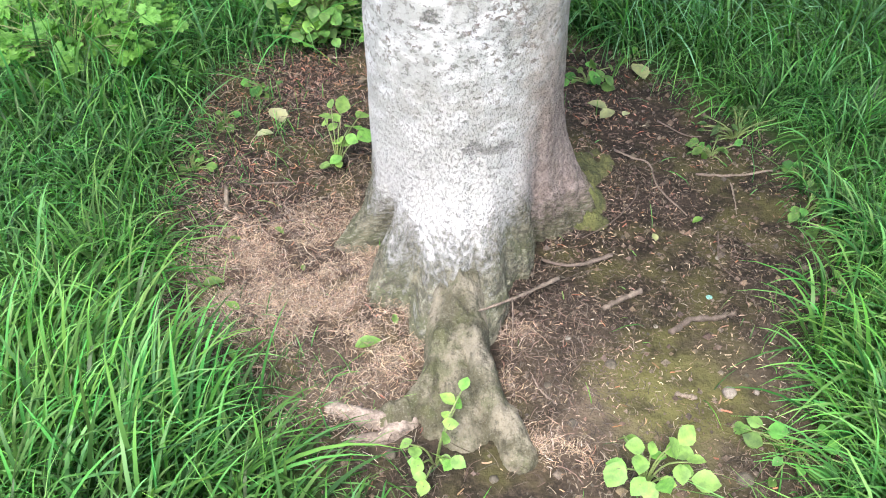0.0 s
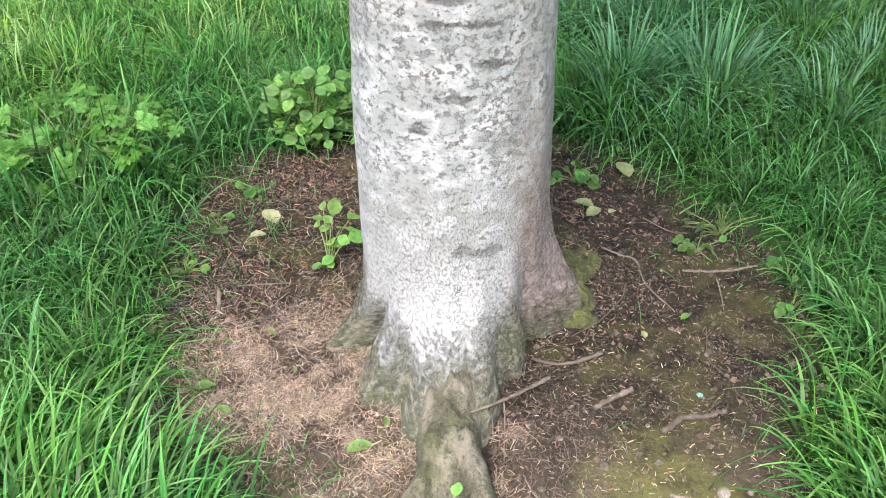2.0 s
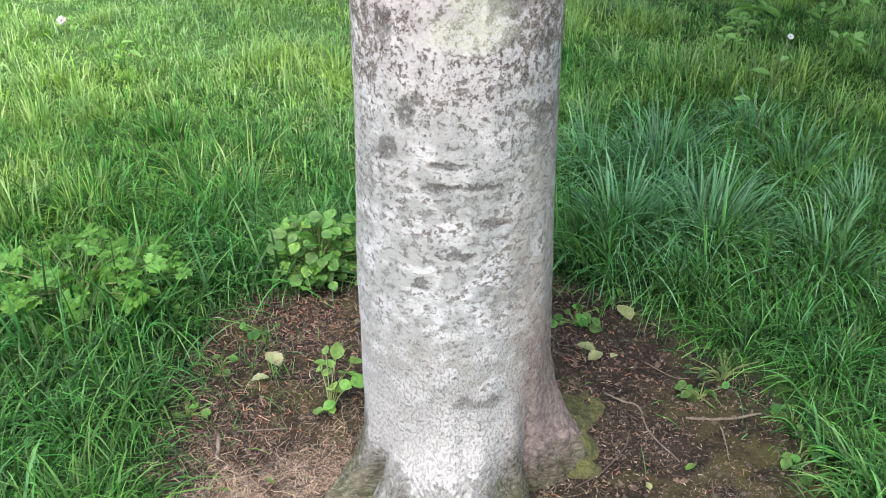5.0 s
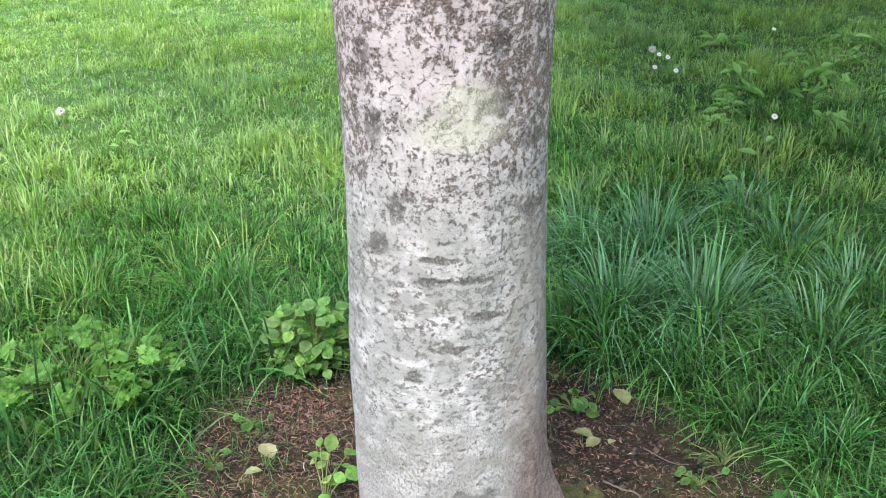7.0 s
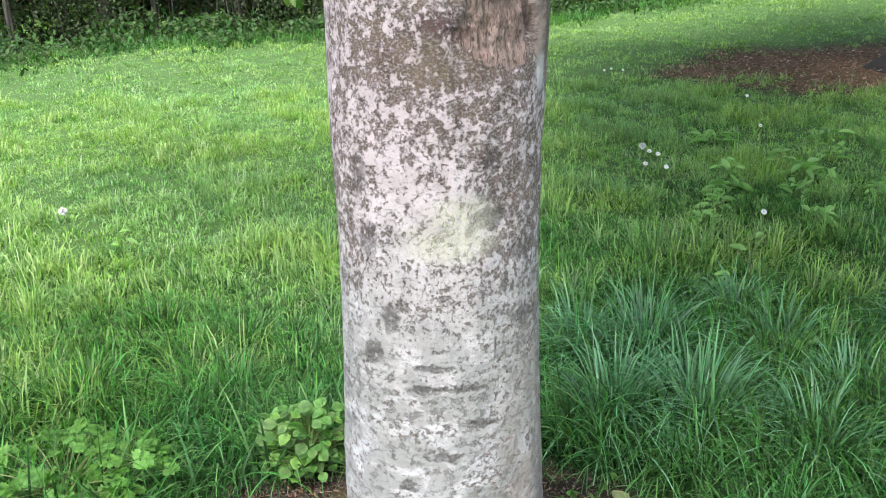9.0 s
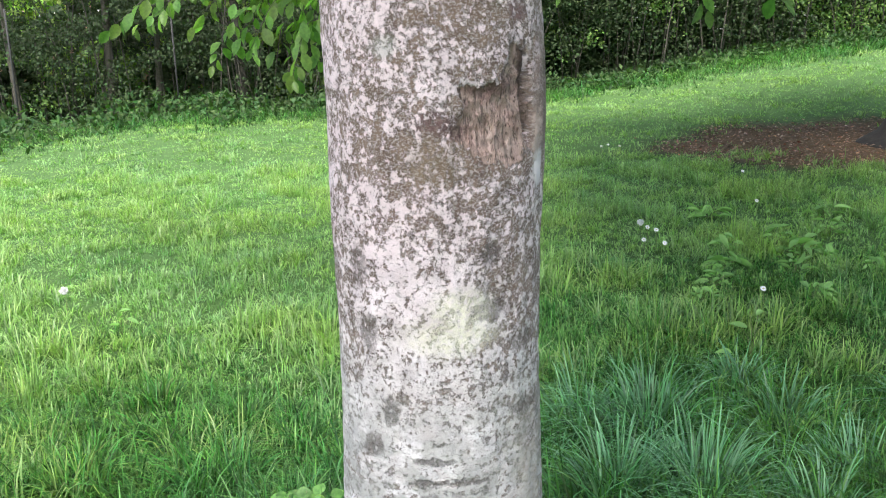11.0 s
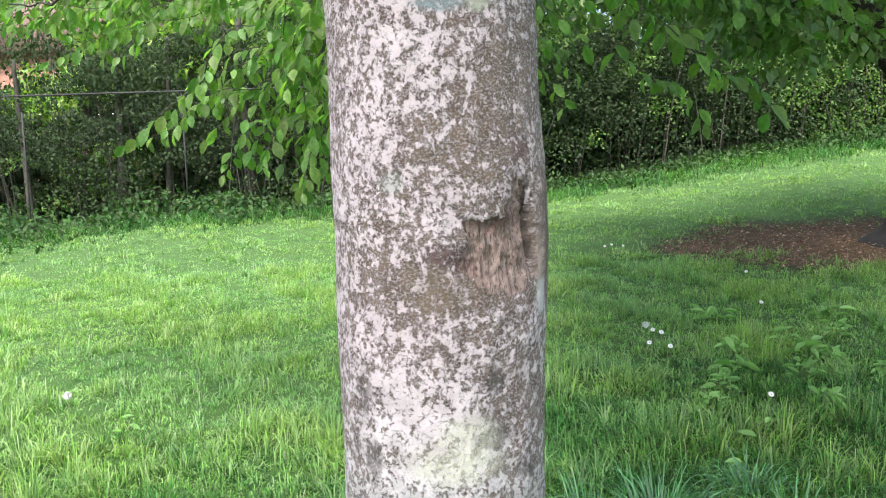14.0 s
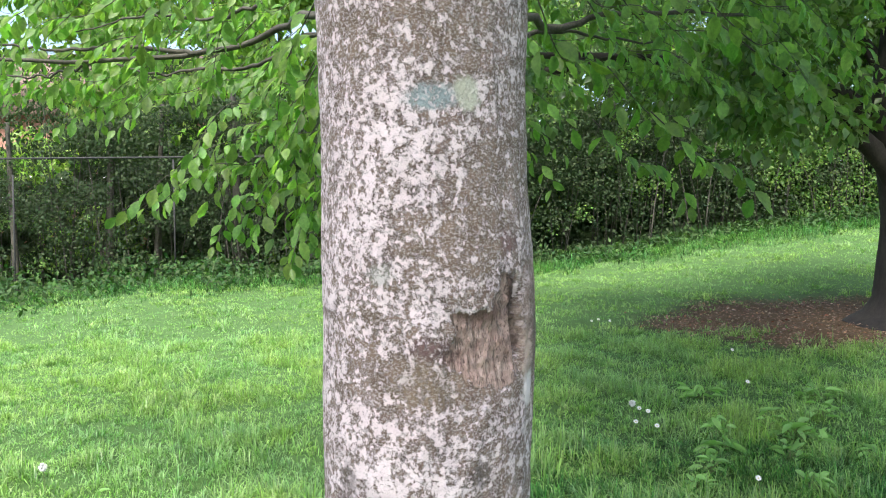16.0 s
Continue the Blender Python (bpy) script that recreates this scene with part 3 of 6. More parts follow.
def quick_mesh(name, verts, tris, uvs=None, mat=None, smooth=True):
    """A mesh from arrays: verts (n, 3), tris (m, 3) or quads (m, 4), uvs per vertex (n, 2)."""
    me = bpy.data.meshes.new(name)
    verts = np.ascontiguousarray(verts, dtype=np.float32)
    tris = np.ascontiguousarray(tris, dtype=np.int32)
    k = tris.shape[1]
    me.vertices.add(len(verts))
    me.vertices.foreach_set("co", verts.ravel())
    me.loops.add(tris.size)
    me.loops.foreach_set("vertex_index", tris.ravel())
    me.polygons.add(len(tris))
    me.polygons.foreach_set("loop_start", np.arange(0, tris.size, k, dtype=np.int32))
    if uvs is not None:
        layer = me.uv_layers.new(name="UVMap")
        layer.data.foreach_set("uv", np.ascontiguousarray(uvs[tris.ravel()], dtype=np.float32).ravel())
    me.polygons.foreach_set("use_smooth", np.full(len(tris), smooth))
    me.update(calc_edges=True)
    me.validate()
    if mat:
        me.materials.append(mat)
    return me


def thing(name, label, category, group="", kind="", at=(0, 0, 0)):
    ob = new(name)
    ob.location = at
    return tagged(ob, label, category, group, kind)


def part_mesh(name, me, parent, label=""):
    ob = new(name, me)
    ob.parent = parent
    if label:
        tagged(ob, label)
    return ob


def part(name, bm, mat, parent, label=""):
    me = bpy.data.meshes.new(name)
    bm.to_mesh(me)
    bm.free()
    me.materials.append(mat)
    for p in me.polygons:
        p.use_smooth = True
    return part_mesh(name, me, parent, label)


def smooth01(x, a, b):
    s = np.clip((np.asarray(x, dtype=float) - a) / (b - a), 0, 1)
    return s * s * (3 - 2 * s)


def wobble(x, y, scale, seed=0.0):
    """Cheap smooth noise in -1..1 over the plan."""
    x, y = np.asarray(x) * scale, np.asarray(y) * scale
    return (np.sin(x * 1.3 + y * 0.7 + seed) + np.sin(x * -0.8 + y * 1.7 + 2.1 * seed + 1.0) + np.sin(x * 2.3 + y * 2.1 + 3.3 * seed + 2.0) * 0.6
            + np.sin(x * 3.9 - y * 3.1 + seed * 5.1) * 0.4) / 3.0


def ground_z(x, y):
    x, y = np.asarray(x, dtype=float), np.asarray(y, dtype=float)
    z = 0.045 * np.clip(y - 1.9, 0, 40) * smooth01(y, 1.6, 3.2)
    z = z + 0.85 * smooth01(y, 9, 20) * smooth01(x, 0.5, 9.0) - 0.32 * smooth01(-x, 4, 9) * smooth01(y, 6, 16)
    z = z + 0.012 * wobble(x, y, 3.0, 1.0) * smooth01(np.hypot(x - 0.05, y - 1.5), 0.3, 0.8)
    z = z + 0.03 * wobble(x, y, 0.9, 4.0) * smooth01(np.hypot(x, y - 1.5), 1.2, 3)
    return z


PATCH_A = np.radians([-180, -165, -148, -131, -116, -105, -90, -60, -45, -32, -10, 10, 45, 65, 90, 110, 130, 157, 180])
PATCH_R = np.array([0.70, 0.68, 0.70, 0.67, 0.72, 0.80, 0.94, 0.98, 0.90, 0.82, 0.81, 0.83, 0.84, 0.86, 0.84, 0.88, 0.97, 0.82, 0.70])


def patch_d(x, y):
    """Distance past the edge of the bare ground round the tree (minus: inside)."""
    dx, dy = np.asarray(x) - 0.05, np.asarray(y) - 1.5
    edge = np.interp(np.arctan2(dy, dx), PATCH_A, PATCH_R)
    return np.hypot(dx, dy) - edge - 0.05 * wobble(x, y, 9.0, 2.0) - 0.035 * wobble(x, y, 24.0, 5.0)


def far_patch_d(x, y):
    """The same for the bare ground under the second tree."""
    dx, dy = (np.asarray(x) - 5.2) / 2.3, (np.asarray(y) - 9.95) / 1.85
    return np.hypot(dx, dy) - 1.0 - 0.12 * wobble(x, y, 2.2, 3.0)


def straw_cover(x, y):
    """How thickly dry litter lies on the bare ground."""
    c = 1.2 * np.exp(-((x + 0.32) / 0.21) ** 2 - ((y - 1.3) / 0.2) ** 2) + 1.5 * np.exp(-((x + 0.13) / 0.11) ** 2 - ((y - 1.14) / 0.15) ** 2)
    for tx, ty, tr in ((0.18, 0.87, 0.028), (0.245, 0.83, 0.032), (0.125, 1.0, 0.03), (0.15, 1.12, 0.03)):
        c = c + 0.9 * np.exp(-((x - tx) ** 2 + (y - ty) ** 2) / tr ** 2)
    w = wobble(x, y, 14, 3.0) + 0.6 * wobble(x, y, 33, 1.0)
    return c * (0.17 + 0.98 * smooth01(w, -0.5, 0.38)) * (1 - 0.8 * np.exp(-((x + 0.27) / 0.16) ** 2 - ((y - 1.04) / 0.09) ** 2))


def ribbon_mesh(name, px, py, h, w, lean, ang, segs, mat, pz=None, face=None, flop=0.35, tint=None):
    """Blades as tapering bent strips. h: length, lean: how far the tip goes sideways (in lengths), ang: where to."""
    n = len(px)
    if pz is None:
        pz = ground_z(px, py) - 0.006
    s = np.linspace(0, 1, segs + 1)[None, :]
    lean = np.asarray(lean)[:, None]
    side = h[:, None] * lean * s ** 1.4
    up = h[:, None] * (s * np.sqrt(np.clip(1 - (lean * 0.75) ** 2, 0.05, 1)) - flop * lean * s ** 3)
    cx = px[:, None] + np.cos(ang)[:, None] * side
    cy = py[:, None] + np.sin(ang)[:, None] * side
    cz = pz[:, None] + up
    if face is None:
        face = ang + np.pi / 2 + rng.normal(0, 0.5, n)
    ww = w[:, None] * np.clip(1.05 - s ** 2.2, 0, 1) * 0.5
    fx, fy = np.cos(face)[:, None] * ww, np.sin(face)[:, None] * ww
    v = np.empty((n, 2 * segs + 1, 3), dtype=np.float32)
    v[:, 0:2 * segs:2, 0], v[:, 1:2 * segs:2, 0] = (cx - fx)[:, :-1], (cx + fx)[:, :-1]
    v[:, 0:2 * segs:2, 1], v[:, 1:2 * segs:2, 1] = (cy - fy)[:, :-1], (cy + fy)[:, :-1]
    v[:, 0:2 * segs:2, 2] = v[:, 1:2 * segs:2, 2] = cz[:, :-1]
    v[:, -1, 0], v[:, -1, 1], v[:, -1, 2] = cx[:, -1], cy[:, -1], cz[:, -1]
    f = []
    for i in range(segs - 1):
        a = 2 * i
        f += [(a, a + 1, a + 3), (a, a + 3, a + 2)]
    f.append((2 * segs - 2, 2 * segs - 1, 2 * segs))
    f = np.array(f, dtype=np.int32)
    k = 2 * segs + 1
    tris = (f[None] + (np.arange(n) * k)[:, None, None]).reshape(-1, 3)
    uv = np.empty((n, k, 2), dtype=np.float32)
    uv[:, :, 0] = (rng.random(n) if tint is None else tint)[:, None]
    uv[:, 0:2 * segs:2, 1] = uv[:, 1:2 * segs:2, 1] = s[:, :-1]
    uv[:, -1, 1] = 1
    return quick_mesh(name, v.reshape(-1, 3), tris, uv.reshape(-1, 2), mat)


def leaf_template(stations, teeth=0.0, fold=0.25, curl=0.3, shape=0.85):
    """An oval leaf along +y, one long and one wide: verts, tris."""
    s = np.linspace(0, 1, stations + 2)[1:-1]
    w = 0.5 * np.sin(np.pi * s ** shape) ** 0.9
    verts, tris = [(0, 0, 0)], []
    for i, (a, b) in enumerate(zip(s, w)):
        b = b * (1 + teeth * (1 if i % 2 else -1))
        z = -curl * a * a * 0.5
        verts += [(-b, a, z + fold * b), (0, a, z), (b, a, z + fold * b)]
    verts.append((0, 1, -curl * 0.5))
    last = len(verts) - 1
    tris += [(0, 2, 1), (0, 3, 2)]
    for i in range(stations - 1):
        a = 1 + 3 * i
        tris += [(a, a + 1, a + 4), (a, a + 4, a + 3), (a + 1, a + 2, a + 5), (a + 1, a + 5, a + 4)]
    a = last - 3
    tris += [(a, a + 1, last), (a + 1, a + 2, last)]
    return np.array(verts, dtype=float), np.array(tris, dtype=np.int32)


LEAF_FINE = leaf_template(9, 0.07, 0.22, 0.3, 1.0)
LEAF_MID = leaf_template(4)
LEAF_FAR = leaf_template(1)
LEAF_TINY = (np.array([(0, 0, 0), (-0.5, 0.45, 0.06), (0.5, 0.45, 0.06), (0, 1, -0.12)]), np.array([(0, 2, 1), (1, 2, 3)], dtype=np.int32))


def unit(a):
    return a / np.maximum(np.linalg.norm(a, axis=-1, keepdims=True), 1e-9)


def leaves_mesh(name, pos, along, normal, length, width, mat, template=LEAF_MID):
    """Leaves at pos (n, 3): along is the midrib's way, normal roughly the upper side."""
    tv, tf = template
    along = unit(along)
    side = unit(np.cross(along, normal))
    nrm = np.cross(side, along)
    n, k = len(pos), len(tv)
    length, width = np.broadcast_to(length, n), np.broadcast_to(width, n)
    v = (pos[:, None] + side[:, None] * (tv[None, :, 0:1] * width[:, None, None]) + along[:, None] * (tv[None, :, 1:2] * length[:, None, None])
         + nrm[:, None] * (tv[None, :, 2:3] * length[:, None, None]))
    tris = (tf[None] + (np.arange(n) * k)[:, None, None]).reshape(-1, 3)
    uv = np.empty((n, k, 2), dtype=np.float32)
    uv[:, :, 0] = rng.random(n)[:, None]
    uv[:, :, 1] = np.abs(tv[None, :, 0]) * 2
    return quick_mesh(name, v.reshape(-1, 3), tris, uv.reshape(-1, 2), mat)


def curve_points(ctrl, n):
    """A smooth line through control points (Catmull-Rom)."""
    p = np.array(ctrl, dtype=float)
    p = np.vstack([2 * p[0] - p[1], p, 2 * p[-1] - p[-2]])
    out = []
    m = len(p) - 3
    for t in np.linspace(0, m - 1e-6, n):
        i = int(t)
        u = t - i
        a, b, c, d = p[i:i + 4]
        out.append(0.5 * ((2 * b) + (c - a) * u + (2 * a - 5 * b + 4 * c - d) * u * u + (3 * b - a - 3 * c + d) * u ** 3))
    return np.array(out)


def tube_arrays(pts, radii, sides=8, rough=0.0, squash=1.0):
    pts = np.asarray(pts, dtype=float)
    radii = np.asarray(radii, dtype=float)
    tan = unit(np.gradient(pts, axis=0))
    ref = np.array([0.0, 0, 1]) if abs(tan[0][2]) < 0.8 else np.array([1.0, 0, 0])
    a = unit(np.cross(tan, ref))
    b = np.cross(a, tan)
    th = np.linspace(0, 2 * np.pi, sides, endpoint=False)
    r = radii[:, None] * (1 + rough * rng.normal(0, 1, (len(pts), sides)))
    v = pts[:, None] + a[:, None] * (np.cos(th)[None, :, None] * r[..., None]) + b[:, None] * (np.sin(th)[None, :, None] * r[..., None] * squash)
    n = len(pts)
    i, j = np.meshgrid(np.arange(n - 1), np.arange(sides), indexing="ij")
    q = np.stack([i * sides + j, i * sides + (j + 1) % sides, (i + 1) * sides + (j + 1) % sides, (i + 1) * sides + j], -1).reshape(-1, 4)
    tri = np.vstack([q[:, [0, 1, 2]], q[:, [0, 2, 3]]])
    caps = []
    for k in range(1, sides - 1):
        caps += [(0, k + 1, k), ((n - 1) * sides, (n - 1) * sides + k, (n - 1) * sides + k + 1)]
    return v.reshape(-1, 3), np.vstack([tri, np.array(caps)])


def tubes_mesh(name, tubes, mat):
    vs, ts, off = [], [], 0
    for v, t in tubes:
        vs.append(v)
        ts.append(t + off)
        off += len(v)
    return quick_mesh(name, np.vstack(vs), np.vstack(ts), None, mat)


# ---------- ground ----------


def build_ground():
    s = np.linspace(-1, 1, 253)
    line = 0.9 * np.sinh(s * 6.6) / np.sinh(1.0)
    gx = line + 0.05
    gy = line + 1.5
    x, y = np.meshgrid(gx, gy, indexing="ij")
    z = ground_z(np.clip(x, -40, 40), np.clip(y, -40, 40))
    inside = smooth01(-patch_d(x, y), 0.0, 0.12)
    fine = np.array([noise.fractal(Vector((a * 16, b * 16, 0)), 1.0, 2.0, 4) if w > 0 else 0.0 for a, b, w in zip(x.ravel(), y.ravel(), inside.ravel())]).reshape(x.shape)
    z = z + inside * fine * 0.008
    n = len(s)
    i, j = np.meshgrid(np.arange(n - 1), np.arange(n - 1), indexing="ij")
    q = np.stack([i * n + j, (i + 1) * n + j, (i + 1) * n + j + 1, i * n + j + 1], -1).reshape(-1, 4)
    me = quick_mesh("ground", np.stack([x, y, z], -1).reshape(-1, 3), q, None, M_soil)
    turf = np.minimum(smooth01(patch_d(x, y), -0.03, 0.1), smooth01(far_patch_d(x, y), -0.1, 0.25))
    straw = straw_cover(x, y)
    rust = smooth01(-far_patch_d(x, y), -0.1, 0.2)
    loam = 0.95 * np.exp(-((x - 0.42) / 0.24) ** 2 - ((y - 0.96) / 0.16) ** 2) + 0.8 * np.exp(-((x + 0.25) / 0.2) ** 2 - ((y - 0.98) / 0.1) ** 2)
    loam = np.clip(loam * (0.9 + 0.6 * wobble(x, y, 11.0, 2.0)), 0, 1)
    for key, val in (("loam", loam), ("mown", smooth01(y, 3.5, 8.0)), ("turf", turf), ("straw", np.clip(straw, 0, 1)), ("rust", rust)):
        layer = me.attributes.new(key, "FLOAT", "POINT")
        layer.data.foreach_set("value", val.astype(np.float32).ravel())
    return tagged(new("ground", me), "lawn sloping up from bare mossy brown soil round the tree", "ground", kind="structure")


build_ground()

# ---------- the tree ----------
FOOT_A = [-180, -125, -95, -80, -66, -59, -52, -45, -38, -33, -28, -24, -20, -14, -5, 3, 6, 9, 14, 18, 24, 33, 40, 53, 68, 80, 93, 110, 130, 180]
FOOT_R = [0.25, 0.25, 0.225, 0.24, 0.325, 0.305, 0.25, 0.285, 0.345, 0.37, 0.365, 0.36, 0.38, 0.43, 0.5, 0.475, 0.44, 0.4, 0.36, 0.305, 0.27, 0.262, 0.24, 0.21, 0.245, 0.29, 0.31, 0.28, 0.26, 0.25]
FOOT_H = [(-180, 0.12), (-85, 0.1), (-66, 0.085), (-50, 0.075), (-35, 0.085), (-15, 0.105), (8, 0.115), (25, 0.12), (90, 0.17), (180, 0.12)]
GROOVES = [(3, 0.03, 0.17, 2.8), (-20, 0.016, 0.09, 4), (-52, 0.02, 0.14, 5), (18, 0.012, 0.12, 4), (46, 0.018, 0.3, 6), (-8, 0.012, 0.1, 3)]
TRUNK_Z = [-0.2, 0.2, 0.3, 0.45, 0.58, 0.71, 0.82, 0.93, 1.05, 1.18, 1.28, 1.38, 1.48, 1.57, 1.64, 1.76, 1.95, 2.2]
TRUNK_X = [0.048, 0.048, 0.048, 0.047, 0.046, 0.046, 0.047, 0.0475, 0.05, 0.051, 0.0546, 0.0575, 0.0575, 0.0545, 0.053, 0.0523, 0.05, 0.05]
TRUNK_W = [0.206, 0.199, 0.1975, 0.195, 0.1915, 0.186, 0.1825, 0.179, 0.1775, 0.178, 0.1805, 0.1812, 0.181, 0.178, 0.1745, 0.174, 0.1765, 0.175]


def trunk_axis(z):
    return np.interp(z, TRUNK_Z, TRUNK_X), 1.52 - 0.06 * np.asarray(z)


def trunk_radius(phi, z):
    """Radius at the angle phi (degrees from the front, to the right) and height z."""
    r = np.interp(z, TRUNK_Z, TRUNK_W) - 0.008 * np.clip(z - 2.0, 0, 6)
    low = np.clip(z, 0, 9)
    hgt = np.interp(phi, [k[0] for k in FOOT_H], [k[1] for k in FOOT_H])
    r = r + (np.interp(phi, FOOT_A, FOOT_R) - 0.206) * np.exp(-(low / hgt) ** 1.7)
    for a, depth, tall, wid in GROOVES:
        r = r - depth * np.exp(-(low / tall) ** 2) * np.exp(-((phi - a) / wid) ** 2)
    u = np.radians((phi + 180) % 360 - 180) * TRUNK_R
    # rolled lip beside the wound
    r = r + 0.006 * np.exp(-((u - 0.192) / 0.018) ** 2) * smooth01(-np.abs(z - 1.42), -0.11, -0.05)
    r = r - 0.006 * np.exp(-((u - 0.1) / 0.05) ** 2 - ((z - 1.1) / 0.08) ** 2)
    return r


WOUND = [(0.127, 1.505), (0.112, 1.478), (0.098, 1.448), (0.07, 1.440), (0.037, 1.444), (0.03, 1.405), (0.012, 1.375), (0.022, 1.352), (0.05, 1.335), (0.078, 1.318), (0.118, 1.312), (0.152, 1.318), (0.168, 1.372), (0.162, 1.43), (0.146, 1.486)]


def wound_depth(u, v):
    """How far inside the torn edge of the wound a place of the bark lies (minus: outside), in metres."""
    d = np.full(np.shape(u), 1e9)
    odd = np.zeros(np.shape(u), dtype=bool)
    for (ax, ay), (bx, by) in zip(WOUND, WOUND[1:] + WOUND[:1]):
        ex, ey = bx - ax, by - ay
        f = np.clip(((u - ax) * ex + (v - ay) * ey) / (ex * ex + ey * ey), 0, 1)
        d = np.minimum(d, np.hypot(u - ax - f * ex, v - ay - f * ey))
        cross = (ay > v) != (by > v)
        odd ^= cross & (u < ax + (v - ay) * ex / (ey if abs(ey) > 1e-9 else 1e-9))
    return np.where(odd, d, -d)


def build_tree():
    tree = thing("broadleaf_tree", "pale grey-barked tree with dark flecks, a wound and mossy roots", "tree", at=(0.048, 1.52, 0))
    inv = Matrix.Translation((-0.048, -1.52, 0))
    nphi, heights = 360, np.concatenate([np.linspace(-0.1, 0.4, 100), np.linspace(0.406, 1.28, 105), np.linspace(1.284, 1.54, 86), np.linspace(1.55, 2.1, 60), np.linspace(2.2, 6.5, 24)])
    phi = np.concatenate([np.linspace(-180, -104, 17)[:-1], np.linspace(-104, 100, 205), np.linspace(100, 180, 17)[1:]])
    nphi = len(phi) - 1
    P, Z = np.meshgrid(phi, heights)
    cx, cy = trunk_axis(Z)
    R = trunk_radius(P, Z)
    c = np.array([noise.fractal(Vector((math.sin(radians(p)) * 3, math.cos(radians(p)) * 3, z * 2.0)), 1.0, 2.0, 3) for p, z in zip(P.ravel(), Z.ravel())]).reshape(P.shape)
    d = np.array([noise.fractal(Vector((math.sin(radians(p)) * 9, math.cos(radians(p)) * 9, z * 14.0)), 0.8, 2.0, 4) for p, z in zip(P.ravel(), Z.ravel())]).reshape(P.shape)
    f = np.array([noise.fractal(Vector((math.sin(radians(p)) * 16, math.cos(radians(p)) * 16, z * 7.0)), 0.7, 2.0, 4) if z < 0.35 else 0.0 for p, z in zip(P.ravel(), Z.ravel())]).reshape(P.shape)
    R = R + 0.01 * f * smooth01(-Z, -0.16, -0.02) + c * 0.004 + d * (0.0017 + 0.006 * smooth01(-Z, -0.22, -0.05))
    t = np.radians(P)
    U = t * TRUNK_R
    zone = (np.abs(U - 0.1) < 0.13) & (np.abs(Z - 1.41) < 0.13)
    tear = np.zeros(P.shape)
    for i, j in zip(*np.nonzero(zone)):
        tear[i, j] = noise.fractal(Vector((U[i, j] * 70, Z[i, j] * 45, 1.0)), 0.8, 2.0, 3)
    deep = np.where(zone, wound_depth(U, Z) + 0.011 * tear, -1.0)
    soft = 0.004 + 0.014 * smooth01(1.44 - Z, 0, 0.06)
    inside = smooth01(deep / soft, -0.3, 1.0)
    slab = np.zeros(P.shape)
    for i, j in zip(*np.nonzero(deep > -0.004)):
        k = noise.fractal(Vector((U[i, j] * 62 + 0.8 * noise.noise(Vector((U[i, j] * 40, Z[i, j] * 34, 9.0))), Z[i, j] * 22, 6.0)), 0.6, 2.1, 4)
        slab[i, j] = 0.5 * k + 0.5 * round(k * 4) / 4 + 0.25 * noise.noise(Vector((U[i, j] * 260, Z[i, j] * 30, 2.0)))
    hollow = 0.3 + 0.7 * smooth01(Z, 1.325, 1.385)
    R = R + inside * hollow * (-0.0065 - 0.006 * smooth01(deep, 0, 0.03) + 0.0075 * slab)
    R = R - 0.018 * np.exp(-((U - 0.157 - 0.05 * (1.42 - Z) - 0.003 * tear) / 0.006) ** 2) * smooth01(-np.abs(Z - 1.42), -0.09, -0.05)
    v = np.stack([cx + R * np.sin(t), cy - R * np.cos(t), Z], -1).reshape(-1, 3)
    uv = np.stack([t * TRUNK_R, Z], -1).reshape(-1, 2)
    n = nphi + 1
    i, j = np.meshgrid(np.arange(len(heights) - 1), np.arange(nphi), indexing="ij")
    q = np.stack([i * n + j, i * n + j + 1, (i + 1) * n + j + 1, (i + 1) * n + j], -1).reshape(-1, 4)
    me = quick_mesh("trunk", v, q, uv, M_bark)
    layer = me.attributes.new("wound", "FLOAT", "POINT")
    layer.data.foreach_set("value", inside.astype(np.float32).ravel())
    me.transform(inv)
    part_mesh("trunk", me, tree)

    def root(lines, mat, grain, label="", rough=0.008):
        """A root as ridges over the ground; each line: points (x, y), half width and height at its two ends."""
        dense = []
        for ctrl, w0, w1, h0, h1 in lines:
            c = curve_points([(*k, 0) for k in ctrl], 50)
            f = np.linspace(0, 1, 50)
            dense.append(np.column_stack([c[:, 0], c[:, 1], w0 + (w1 - w0) * f, h0 + (h1 - h0) * f ** 0.7]))
        allp = np.vstack(dense)
        step = 0.005
        gx = np.arange(allp[:, 0].min() - 0.13, allp[:, 0].max() + 0.13, step)
        gy = np.arange(allp[:, 1].min() - 0.1, allp[:, 1].max() + 0.1, step)
        X, Y = np.meshgrid(gx, gy, indexing="ij")
        H = np.full(X.shape, -0.03)
        for line in dense:
            dd = np.hypot(X[..., None] - line[:, 0], Y[..., None] - line[:, 1]) / line[:, 2]
            prof = line[:, 3] * np.clip(1 - dd ** 2, 0, 1) ** 0.55 - 0.03 * smooth01(dd, 0.9, 1.25)
            H = np.maximum(H, prof.max(-1))
        for i in range(X.shape[0]):
            for j in range(X.shape[1]):
                if H[i, j] > -0.02:
                    s = Vector((X[i, j] * 38, Y[i, j] * 38 * grain, 3.0))
                    H[i, j] += rough * noise.fractal(s, 0.7, 2.1, 5) - 0.007 * max(0.0, 0.2 - abs(noise.noise(s * 0.45))) * 4
        n1 = X.shape[1]
        i, j = np.meshgrid(np.arange(X.shape[0] - 1), np.arange(n1 - 1), indexing="ij")
        q = np.stack([i * n1 + j, (i + 1) * n1 + j, (i + 1) * n1 + j + 1, i * n1 + j + 1], -1).reshape(-1, 4)
        hz = H.ravel()
